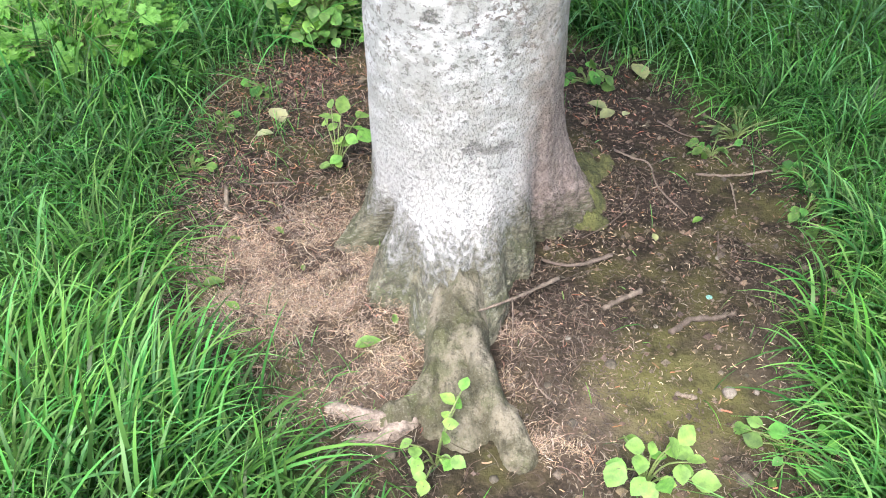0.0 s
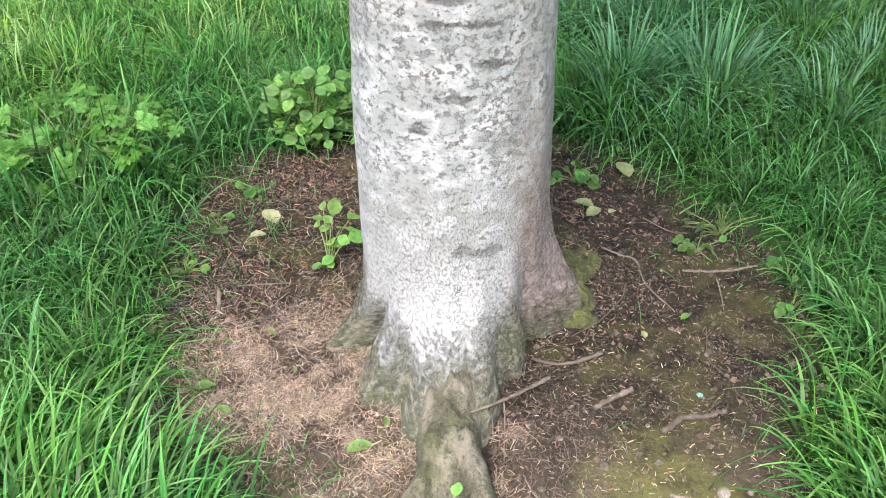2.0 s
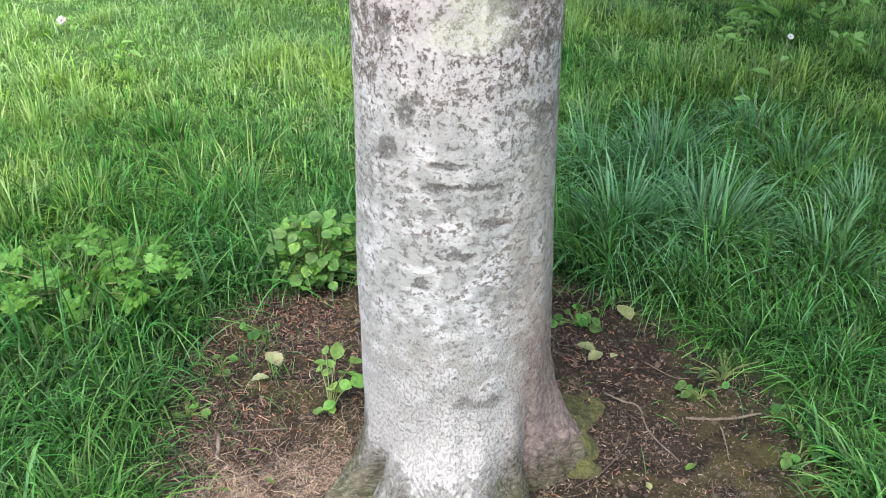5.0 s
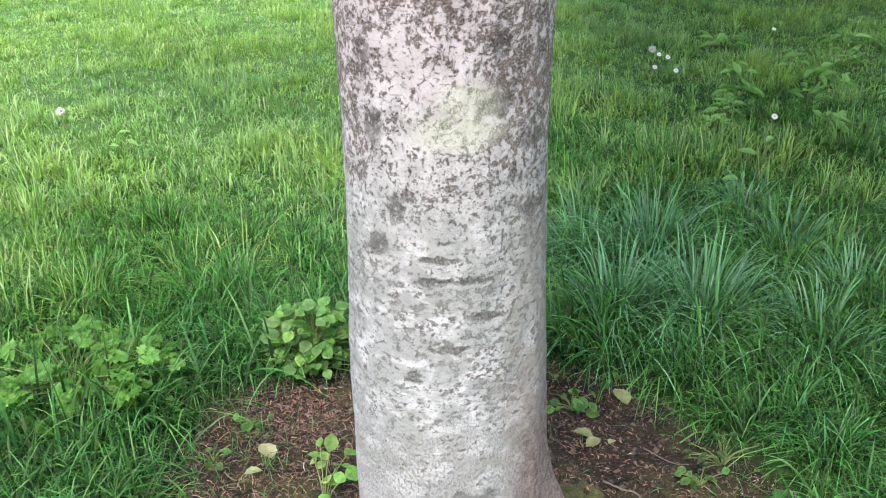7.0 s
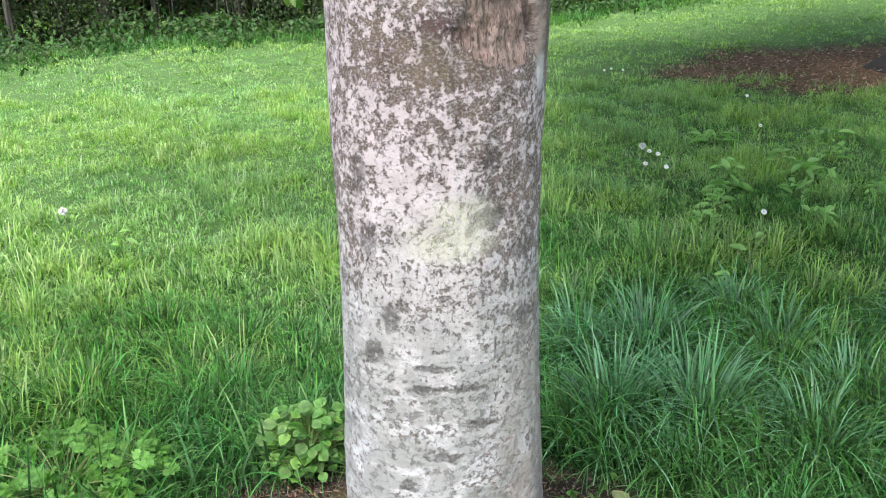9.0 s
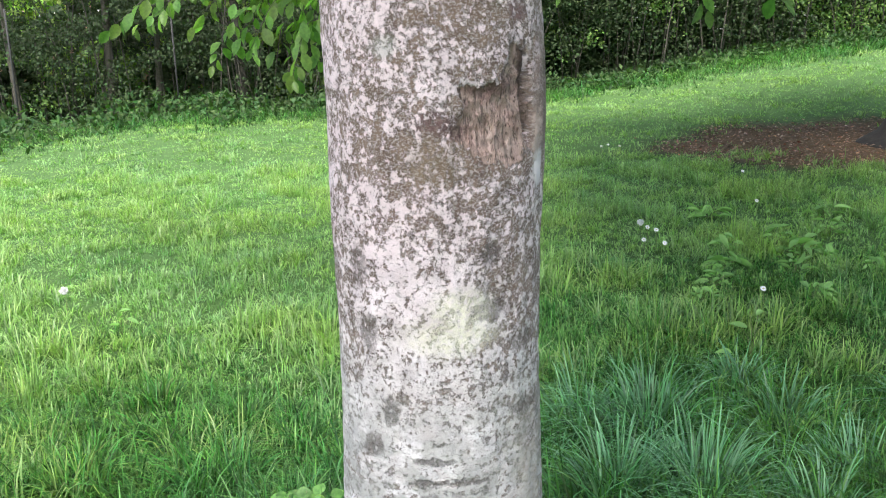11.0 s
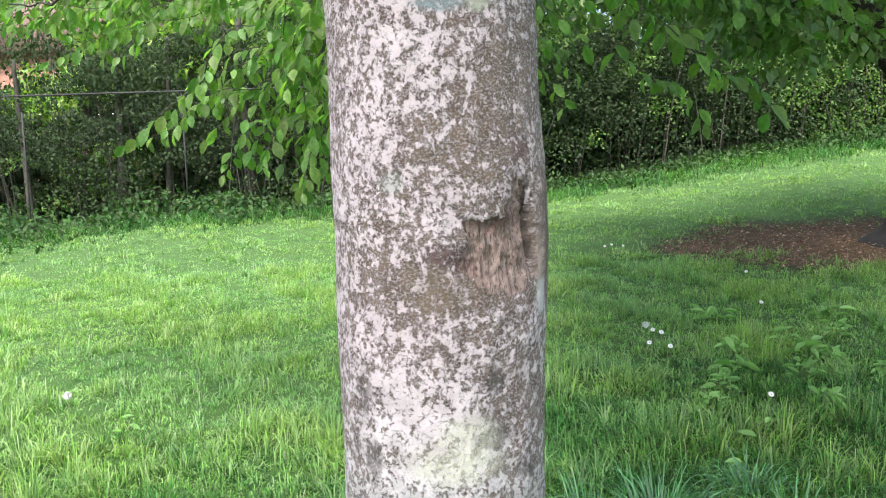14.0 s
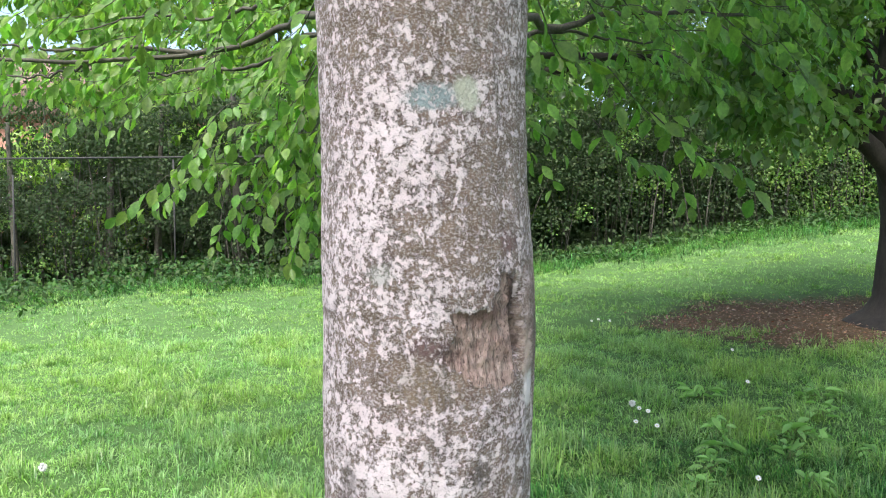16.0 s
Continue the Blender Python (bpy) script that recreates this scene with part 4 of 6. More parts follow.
        q = q[(hz[q] > -0.025).any(1)]
        used = np.unique(q)
        remap = np.zeros(X.size, dtype=np.int32)
        remap[used] = np.arange(len(used))
        r_me = quick_mesh("root", np.stack([X.ravel(), Y.ravel(), hz + 0.002], -1)[used], remap[q], None, mat)
        r_me.transform(inv)
        part_mesh("root", r_me, tree, label)

    root([([(0.03, 1.3), (0.03, 1.15), (0.028, 1.05), (0.03, 0.97), (0.04, 0.9)], 0.075, 0.05, 0.135, 0.026), ([(0.06, 1.06), (0.085, 0.96), (0.115, 0.9), (0.137, 0.845)], 0.036, 0.032, 0.09, 0.03),
          ([(0.0, 1.06), (-0.02, 0.99), (-0.055, 0.94), (-0.1, 0.922)], 0.03, 0.027, 0.088, 0.032), ([(0.035, 1.08), (0.04, 1.0), (0.06, 0.93), (0.07, 0.88)], 0.022, 0.016, 0.088, 0.022), ([(0.01, 1.0), (-0.01, 0.94), (-0.02, 0.9)], 0.03, 0.02, 0.05, 0.015)], M_root, 0.5, "grey-brown root forking over the soil", 0.011)
    root([([(-0.07, 0.925), (-0.13, 0.92), (-0.2, 0.945)], 0.026, 0.019, 0.03, 0.02), ([(-0.06, 0.92), (-0.10, 0.885), (-0.16, 0.875)], 0.02, 0.013, 0.024, 0.012)], M_root_pale, 1.5, "bleached worn root tip")
    root([([(0.15, 1.54), (0.27, 1.53), (0.33, 1.54)], 0.10, 0.055, 0.2, 0.03), ([(0.2, 1.62), (0.31, 1.65), (0.37, 1.69)], 0.09, 0.055, 0.06, 0.006), ([(0.2, 1.5), (0.3, 1.49), (0.35, 1.47)], 0.05, 0.03, 0.06, 0.01)], M_moss, 1.0, "mossy green buttress", 0.013)
    return tree, inv


TREE, TREE_INV = build_tree()

# ---------- branches and leaves ----------


def twig_with_leaves(ctrl, r0, spacing, leaf_len, stems, blades, spread=0.6, droop=0.9):
    """A twig along ctrl with leaves hanging on both sides; adds to stems (tubes) and blades (leaf rows)."""
    length = sum(np.linalg.norm(np.subtract(a, b)) for a, b in zip(ctrl[1:], ctrl[:-1]))
    n = max(4, int(length / spacing))
    pts = curve_points(ctrl, n + 2)
    stems.append(tube_arrays(pts, np.linspace(r0, r0 * 0.35, len(pts)), 5))
    tan = unit(np.gradient(pts, axis=0))
    for i in range(1, len(pts)):
        sidew = np.cross(tan[i], (0, 0, 1.0))
        sidew = unit(sidew) if np.linalg.norm(sidew) > 0.1 else np.array([1.0, 0, 0])
        sgn = 1 if i % 2 else -1
        way = tan[i] * 0.7 + sidew * sgn * spread * 1.3 + np.array([0, 0, -droop * 1.15]) + rng.normal(0, 0.42, 3)
        nrm = np.array([0, -0.5, 0.75]) + rng.normal(0, 0.42, 3)
        stalk = pts[i] + unit(way) * 0.02
        blades.append((stalk, way, nrm, leaf_len * rng.uniform(0.65, 1.15)))


def blades_to_mesh(name, blades, mat, template, ratio=0.62):
    pos = np.array([b[0] for b in blades])
    al = np.array([b[1] for b in blades])
    nr = np.array([b[2] for b in blades])
    ln = np.array([b[3] for b in blades])
    return leaves_mesh(name, pos, al, nr, ln, ln * ratio * rng.uniform(0.85, 1.1, len(ln)), mat, template)


def view_place(across, up, back):
    """A place among the low branches, set to fit the last camera's view: shares of its half width across and up, and
    how far back it lies.
    """
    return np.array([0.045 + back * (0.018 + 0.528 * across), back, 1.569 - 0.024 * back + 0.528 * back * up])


def build_low_limbs():
    """Low limbs of the tree behind its trunk, with drooping leafy twigs."""
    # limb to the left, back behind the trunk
    vp = view_place
    # limbs follow lines across the camera's last view
    limbs = [([(0.02, 1.45, 2.7), vp(-0.14, 0.6, 2.6), vp(-0.298, 0.527, 3.2), vp(-0.388, 0.48, 3.4), vp(-0.515, 0.445, 3.5), vp(-0.745, 0.431, 3.6), vp(-1.0, 0.439, 3.7), vp(-1.25, 0.47, 3.8)], 0.019, 0.006),
             ([vp(-0.2, 0.5, 3.1), vp(-0.3, 0.473, 3.4), vp(-0.39, 0.42, 3.6), vp(-0.49, 0.41, 3.7), vp(-0.62, 0.4, 3.8), vp(-0.72, 0.425, 3.9)], 0.013, 0.004),
             ([vp(-0.515, 0.445, 3.5), vp(-0.68, 0.46, 3.6), vp(-0.84, 0.455, 3.7), vp(-1.02, 0.48, 3.7)], 0.011, 0.004),
             ([vp(-0.4, 0.55, 3.2), vp(-0.5, 0.52, 3.4), vp(-0.62, 0.53, 3.5), vp(-0.8, 0.5, 3.6)], 0.008, 0.003),
             ([vp(-0.745, 0.431, 3.6), vp(-0.85, 0.4, 3.7), vp(-0.98, 0.4, 3.8)], 0.007, 0.003),
             ([(0.1, 1.5, 2.85), vp(0.1, 0.6, 2.6), vp(0.19, 0.53, 2.9), vp(0.29, 0.5, 3.1), vp(0.42, 0.53, 3.2), vp(0.7, 0.52, 3.3)], 0.024, 0.007),
             ([vp(0.1, 0.48, 3.0), vp(0.19, 0.467, 3.2), vp(0.26, 0.49, 3.3), vp(0.36, 0.478, 3.4), vp(0.52, 0.46, 3.5)], 0.013, 0.004)]
    for ctrl, r0, r1 in limbs:
        pts = curve_points(ctrl, 26) + rng.normal(0, 0.006, (26, 3))
        limb = part_mesh("limb", quick_mesh("limb", *tube_arrays(pts, np.linspace(r0, r1, 26), 8, 0.06), None, M_branch), TREE)
        limb.data.transform(TREE_INV)
    stems, blades = [], []
    # drooping sprays on the left: start and end across the view, and how far back
    left = [(-0.34, 0.28, -0.71, 0.09, 3.5), (-0.36, 0.2, -0.66, 0.1, 3.6), (-0.30, 0.3, -0.52, 0.16, 3.3), (-0.28, 0.2, -0.44, 0.06, 3.4), (-0.29, 0.12, -0.33, -0.02, 3.5),
            (-0.4, 0.34, -0.55, 0.22, 3.2), (-0.5, 0.42, -0.72, 0.27, 3.6), (-0.62, 0.5, -0.86, 0.36, 3.4), (-0.75, 0.54, -0.98, 0.42, 3.6), (-0.88, 0.56, -1.08, 0.36, 3.3),
            (-0.45, 0.55, -0.5, 0.37, 3.2), (-0.32, 0.45, -0.36, 0.25, 2.9), (-0.6, 0.55, -0.66, 0.42, 3.0), (-0.33, 0.3, -0.31, 0.12, 2.9), (-0.38, 0.15, -0.5, 0.02, 3.9),
            (-0.2, 0.42, -0.35, 0.2, 3.0), (-0.22, 0.35, -0.3, 0.1, 3.2), (-0.25, 0.4, -0.42, 0.25, 3.1), (-0.2, 0.25, -0.28, 0.0, 3.3), (-0.3, 0.38, -0.48, 0.3, 3.3), (-0.22, 0.5, -0.4, 0.38, 3.0), (-0.35, 0.3, -0.6, 0.17, 3.4),
            (-0.24, 0.18, -0.36, 0.04, 3.2), (-0.24, 0.28, -0.44, 0.14, 3.3), (-0.3, 0.24, -0.53, 0.1, 3.5), (-0.26, 0.1, -0.33, -0.03, 3.4), (-0.3, 0.16, -0.42, 0.03, 3.6), (-0.25, 0.33, -0.5, 0.2, 3.6), (-0.4, 0.2, -0.62, 0.11, 3.5), (-0.22, 0.15, -0.29, 0.05, 3.0)]
    right = [(0.24, 0.55, 0.22, 0.30, 2.9), (0.3, 0.56, 0.27, 0.14, 3.2), (0.42, 0.56, 0.42, 0.33, 2.8), (0.53, 0.56, 0.56, 0.3, 3.0), (0.6, 0.5, 0.62, 0.2, 3.1),
             (0.66, 0.45, 0.74, 0.1, 3.0), (0.72, 0.56, 0.8, 0.28, 2.8), (0.84, 0.57, 0.86, 0.36, 2.9), (0.54, 0.4, 0.58, 0.1, 3.5), (0.22, 0.3, 0.25, 0.08, 3.6), (0.95, 0.55, 0.92, 0.3, 3.1)]
    right = [(x1 - 0.13 - 0.06 * k, y1 + 0.1 + 0.15 * k, x1 + 0.04 * k, y1 + 0.14 * k, d + 0.15 * k) for j, (x0, y0, x1, y1, d) in enumerate(right) for k in range(3) if y1 + 0.14 * k < 0.56 and (j + k) % 3]
    for group in (left, right):
        gap, size = (0.03, 0.072) if group is left else (0.042, 0.086)
        for x0, y0, x1, y1, d in group:
            a, b = view_place(x0, y0, d), view_place(x1, y1, d + rng.uniform(-0.3, 0.3))
            mid = (a + b) / 2 + np.array([0, 0, 0.07])
            up = a + np.array([(0.1 - a[0]) * 0.25, -0.2, 0.14])
            twig_with_leaves([up, a, mid, b], 0.0026, gap, size, stems, blades)
    r = np.random.default_rng(77)
    for k in range(150):
        left_side = k < 128
        x0 = r.uniform(-1.15, -0.26) if left_side else r.uniform(0.2, 1.1)
        y0 = r.uniform(0.36, 0.66) if left_side else r.uniform(0.36, 0.62)
        d = r.uniform(3.8, 5.6)
        a = view_place(x0, y0, d)
        b = a + np.array([r.normal(-0.3 if left_side else 0.1, 0.35), r.normal(0, 0.2), r.uniform(-0.2, 0.06)])
        twig_with_leaves([a + np.array([0.2 if left_side else -0.2, -0.1, 0.12]), a, (a + b) / 2 + np.array([0, 0, 0.05]), b], 0.002, 0.03, 0.07, stems, blades)
    leaf_me = blades_to_mesh("low_leaves", blades, M_leaf, LEAF_FINE, 0.54)
    leaf_me.transform(TREE_INV)
    tagged(part_mesh("low_leaves", leaf_me, TREE, "large fresh green oval leaves"), kind="stuff")
    for vt in stems:
        st = quick_mesh("twig", *vt, None, M_branch)
        st.transform(TREE_INV)
        part_mesh("twig", st, TREE)


build_low_limbs()


def crown_blades(centres, radii, count, leaf_len, rng_seed):
    """Leaf rows scattered through uneven clumps."""
    r = np.random.default_rng(rng_seed)
    c = np.array(centres, dtype=float)
    pick = r.integers(0, len(c), count)
    off = r.normal(0, 1, (count, 3))
    off = unit(off) * (r.random((count, 1)) ** 0.5)
    pos = c[pick] + off * np.array(radii)[pick][:, None] * np.array([1, 1, 0.6])
    al = r.normal(0, 0.5, (count, 3)) + off * 0.5 + np.array([0, 0, -0.6])
    nr = r.normal(0, 0.5, (count, 3)) + np.array([0, 0, 0.8])
    ln = leaf_len * r.uniform(0.7, 1.2, count)
    return pos, al, nr, ln


def build_crown():
    """Upper limbs and crown of the tree, out of view and placed to shade the ground."""
    r = np.random.default_rng(21)
    clumps, rad, thin, thin_rad = [], [], [], []
    # limbs added out of view to cast shade on the grass: angle, reach
    spread = [(0.8, 6.2), (1.05, 6.2), (0.75, 5.0), (1.0, 7.3), (1.25, 5.4), (1.3, 2.2), (1.35, 3.6), (1.2, 4.6), (1.4, 5.0), (1.15, 3.2), (-1.25, 3.0), (-1.1, 3.2), (1.38, 6.2), (1.28, 7.2), (1.45, 7.2), (1.42, 4.2)]
    for k in range(19 + len(spread)):
        wide = k < 15 or k > 18
        if k < 15:
            a, reach = 0.08 + (k * 0.618 % 1.0) * 1.45, r.uniform(1.8, 4.8)
        elif k < 19:
            a, reach = -3.0 + (k * 0.618 % 1.0) * 2.2, r.uniform(2.2, 4.6)
        else:
            a, reach = spread[k - 19]
        base = np.array([0.05, 1.45 - 0.06 * 3, 3.5 + 0.2 * (k % 15)])
        tip = base + np.array([math.cos(a) * reach, math.sin(a) * reach, r.uniform(0.8, 1.8)])
        mid = (base + tip) / 2 + np.array([0, 0, 0.25])
        limb = part_mesh("limb", quick_mesh("limb", *tube_arrays(curve_points([base, mid, tip], 14), np.linspace(0.07, 0.015, 14), 8, 0.05), None, M_branch), TREE)
        limb.data.transform(TREE_INV)
        for f in (0.4, 0.7, 1.0) if a > 0 else (0.65, 0.85, 1.0):
            (clumps if wide else thin).append(base + (tip - base) * f + r.normal(0, 0.3, 3))
            (rad if wide else thin_rad).append(r.uniform(0.5, 0.95))
    pos, al, nr, ln = [np.concatenate(a) for a in zip(crown_blades(clumps, rad, 72000, 0.14, 5), crown_blades(thin, thin_rad, 2800, 0.13, 6))]
    me = leaves_mesh("crown", pos, al, nr, ln, ln * 0.62, M_leaf, LEAF_TINY)
    me.transform(TREE_INV)
    part_mesh("crown", me, TREE, "unseen crown of oval green leaves, thick enough for shade")


build_crown()


def build_second_tree():
    x0, y0 = 5.86, 9.8
    z0 = float(ground_z(x0, y0))
    tree = thing("spreading_tree", "tree with shade-dark trunk and arching low limbs over bare ground", "tree", at=(x0, y0, z0))
    pts = curve_points([(0, 0, -0.15), (0, 0, 0.25), (0.02, 0, 1.0), (0, 0, 1.7), (-0.1, 0, 2.6), (0.05, 0.1, 4.2), (0.1, 0.2, 6.0)], 40)
    rad = np.interp(pts[:, 2], [-0.15, 0.05, 0.14, 0.3, 1.2, 1.7, 2.2, 4.2, 6.0], [0.95, 0.64, 0.5, 0.4, 0.345, 0.36, 0.36, 0.22, 0.1])
    v, t = tube_arrays(pts, rad, 36)
    for k in range(len(v)):
        a = math.atan2(v[k][1], v[k][0])
        w = 1 + 0.06 * math.sin(a * 5 + 1) * math.exp(-max(0, v[k][2]) / 0.8) + 0.05 * noise.fractal(Vector((v[k][0] * 4, v[k][1] * 4, v[k][2])), 1, 2, 3)
        v[k][0] *= w
        v[k][1] *= w
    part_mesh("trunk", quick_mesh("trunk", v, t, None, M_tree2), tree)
    r = np.random.default_rng(33)
    limbs = [([(-0.1, 0, 1.2), (-0.32, -0.05, 1.85), (-0.95, -0.1, 2.42), (-1.9, -0.3, 2.85), (-3.2, -0.9, 2.95), (-4.7, -1.7, 2.85)], 0.15, 0.03),
             ([(-0.1, 0, 2.0), (-0.8, 0.3, 2.8), (-2.2, 0.6, 3.2), (-3.8, 0.8, 3.2), (-5.4, 0.8, 3.0)], 0.16, 0.025),
             ([(-1.9, -0.3, 2.85), (-2.5, -1.5, 2.75), (-3.0, -2.8, 2.45)], 0.07, 0.015),
             ([(0, 0, 2.2), (0.4, -0.9, 3.0), (0.2, -2.4, 3.4), (-0.4, -3.8, 3.3)], 0.15, 0.02),
             ([(0.1, 0, 2.3), (1.2, 0.2, 3.2), (2.6, 0.3, 3.6)], 0.15, 0.02),
             ([(0, 0.1, 2.5), (-0.2, 0.6, 3.4), (-0.4, 1.1, 3.9)], 0.14, 0.02),
             ([(0, 0, 3.4), (-1.2, -0.6, 4.4), (-2.6, -1.0, 5.0)], 0.12, 0.02),
             ([(0, 0, 3.8), (0.9, -0.8, 4.9), (1.8, -1.4, 5.5)], 0.11, 0.02)]
    clumps, rads = [], []
    for ctrl, r0, r1 in limbs:
        line = curve_points(ctrl, 24)
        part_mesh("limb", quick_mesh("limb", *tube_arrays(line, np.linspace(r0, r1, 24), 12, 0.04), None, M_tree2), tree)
        for f in np.linspace(0.4, 1, 9):
            p = line[int(f * 23)]
            for q in range(2):
                clumps.append(p + r.normal(0, 0.28, 3) + np.array([0, 0, -0.12]))
                rads.append(r.uniform(0.25, 0.6))
            # clumps above the limb, out of view, added to shade the lawn
            for q in range(2):
                clumps.append(p + r.normal(0, 0.35, 3) + np.array([0, 0, r.uniform(0.7, 1.5)]))
                rads.append(r.uniform(0.6, 0.9))
    pos, al, nr, ln = crown_blades(clumps, rads, 21000, 0.13, 9)
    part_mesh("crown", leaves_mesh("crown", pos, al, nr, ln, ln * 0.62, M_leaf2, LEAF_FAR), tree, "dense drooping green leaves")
    # upper crown, also unseen, added for its shade
    top, trad = [], []
    for k in range(44):
        ang, d = k * 2.4, 2.6 * math.sqrt((k + 0.5) / 44)
        top.append((d * math.cos(ang), d * math.sin(ang) - 0.9, r.uniform(3.9, 5.0) + 2.4 * (1 - d / 3.5)))
        trad.append(r.uniform(0.8, 1.3))
    pos, al, nr, ln = crown_blades(top, trad, 4500, 0.16, 10)
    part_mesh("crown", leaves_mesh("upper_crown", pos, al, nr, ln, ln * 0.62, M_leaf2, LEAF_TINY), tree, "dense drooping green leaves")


build_second_tree()

# ---------- fence, hedge and what lies behind ----------


def fence_y(x):
    return 16.0 + 0.04 * (x + 12) + 0.18 * np.clip(np.asarray(x) - 0.0, 0, 40)


def build_fence():
    fence = thing("wire_fence", "grey wire mesh fence with steel posts and rail before the hedge", "fence", at=(-4.7, float(fence_y(-4.7)), 0.7))
    inv = Matrix.Translation((4.7, -float(fence_y(-4.7)), -0.7))

    def tube(name, ctrl, r0, mat, sides=8, label=""):
        me = quick_mesh(name, *tube_arrays(ctrl, [r0] * len(ctrl), sides), None, mat)
        me.transform(inv)
        part_mesh(name, me, fence, label)

    for x in np.arange(-13.7, -1.0, 3.0):
        y = float(fence_y(x))
        z = float(ground_z(x, y))
        tube("post", [(x, y, z - 0.2), (x, y, z + 1.2), (x, y, z + 2.35)], 0.017, M_metal)
    xs = np.arange(-13.7, -1.4, 1.0)
    tube("rail", [(x, float(fence_y(x)), 3.02) for x in xs], 0.017, M_metal)
    wires = []
    for x in np.arange(-13.7, -1.7, 0.055):
        y = float(fence_y(x)) - 0.02
        z = float(ground_z(x, y))
        wires.append(tube_arrays([(x, y, z), (x, y, z + 2.3)], [0.0006, 0.0006], 3))
    me = tubes_mesh("wire_mesh", wires, M_wire)
    me.transform(inv)
    part_mesh("wire_mesh", me, fence)


build_fence()


def build_hedge():
    r = np.random.default_rng(40)
    n = 320000
    x = r.uniform(-16, 19, n)
    dep = r.random(n) ** 1.4 * 2.6
    y = fence_y(x) + 0.25 + dep
    top = 3.6 + 0.7 * wobble(x, x * 0.3, 0.7, 5.0) + 2.6 * smooth01(x, -2, 5)
    hgt = r.random(n) ** 0.9 * top
    dens = wobble(x + 0.7 * y, hgt * 2.2, 1.6, 1.5) + 0.5 * wobble(x * 2.3, hgt * 4, 1.7, 7.7)
    keep = (dens > -0.2 - 0.14 * smooth01(x, 1, 4) - 0.25 * smooth01(x, 3, 8)) & (r.random(n) < 0.5 + 0.5 * smooth01(hgt, 0.6, 1.7) + 0.4 * smooth01(x, 5, 9))
    keep &= (np.abs(x + 8.4) > 0.9) | (hgt + ground_z(x, y) < 2.6) | (r.random(n) < 0.25)
    x, y, hgt = x[keep], y[keep], hgt[keep]
    z = ground_z(x, y) + hgt + 0.1
    n = len(x)
    pos = np.stack([x, y, z], -1)
    al = r.normal(0, 1, (n, 3)) + np.array([0, -0.3, -0.3])
    nr = r.normal(0, 0.6, (n, 3)) + np.array([0, -0.5, 0.7])
    ln = r.uniform(0.05, 0.108, n)
    lit_side = smooth01(x, 3, 9)
    # leaves higher up and to the right take the sunlit colour
    sunlit = (wobble(x, z, 0.8, 9.0) + 0.4 * wobble(x, z, 2.8, 3.0)) > 0.8 - 1.0 * lit_side - 0.75 * smooth01(hgt, 1.9, 3.2) * smooth01(x, 0, 3)
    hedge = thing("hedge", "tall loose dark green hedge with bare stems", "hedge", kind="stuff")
    part_mesh("foliage", leaves_mesh("foliage", pos[~sunlit], al[~sunlit], nr[~sunlit], ln[~sunlit], ln[~sunlit] * 0.6, M_hedge, LEAF_TINY), hedge)
    part_mesh("foliage", leaves_mesh("lit_foliage", pos[sunlit], al[sunlit], nr[sunlit], ln[sunlit], ln[sunlit] * 0.6, M_hedge_lit, LEAF_TINY), hedge, "lighter leaves coloured as sunlit")
    m = 36000
    bx = r.uniform(-18, 24, m)
    by = fence_y(bx) + r.uniform(3.0, 5.0, m)
    bpos = np.stack([bx, by, ground_z(bx, by) + r.random(m) * (3.3 + 0.8 * wobble(bx, by, 0.9, 3.0))], -1)
    al, nr = r.normal(0, 1, (m, 3)), r.normal(0, 0.6, (m, 3)) + np.array([0, -0.6, 0.6])
    # patches in the brighter leaf colour paint sunlit glimpses through the hedge
    fresh = (wobble(bx, bpos[:, 2] * 1.5, 1.1, 4.0) > 0.2) & (bx < 3)
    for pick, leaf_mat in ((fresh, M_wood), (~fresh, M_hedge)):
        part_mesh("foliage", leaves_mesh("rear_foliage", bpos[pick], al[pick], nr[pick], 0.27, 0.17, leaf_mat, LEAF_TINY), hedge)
    stems = []
    for k in range(320):
        sx = r.uniform(-15, 18)
        sy = float(fence_y(sx)) + r.uniform(0.3, 2.4)
        sz = float(ground_z(sx, sy))
        h = r.uniform(1.6, 3.6)
        lean = r.normal(0, 0.55)
        stems.append(tube_arrays(curve_points([(sx, sy, sz - 0.1), (sx + lean * 0.4, sy, sz + h * 0.5), (sx + lean, sy + r.normal(0, 0.1), sz + h)], 6), np.linspace(r.uniform(0.007, 0.022), 0.004, 6), 5))
    part_mesh("stems", tubes_mesh("stems", stems, M_branch), hedge, "thin bare brown stems")
    for sx, sd, r0, h, lean in ((-7.9, 0.5, 0.07, 3.4, -0.12), (-6.3, 1.0, 0.09, 3.6, 0.1), (-3.7, 1.1, 0.11, 4.0, -0.1), (-5.5, 1.4, 0.07, 3.6, 0.2), (1.9, 1.0, 0.06, 3.4, 0.15)):
        sy = float(fence_y(sx)) + sd
        sz = float(ground_z(sx, sy))
        t = thing("hedge_tree", "dark stem rising through the hedge behind the fence", "tree", "stems in the hedge", at=(sx, sy, sz))
        part_mesh("trunk", quick_mesh("trunk", *tube_arrays(curve_points([(0, 0, -0.15), (lean * 0.5, 0, h * 0.5), (lean, 0, h)], 12), np.linspace(r0, r0 * 0.6, 12), 10, 0.05), None, M_branch), t)
        c = [(lean + r.normal(0, 0.7), r.normal(0, 0.4) + 0.4, h + r.uniform(-0.8, 1.2)) for q in range(7)]
        pos2, al2, nr2, ln2 = crown_blades(c, [0.7] * 7, 900, 0.1, 60)
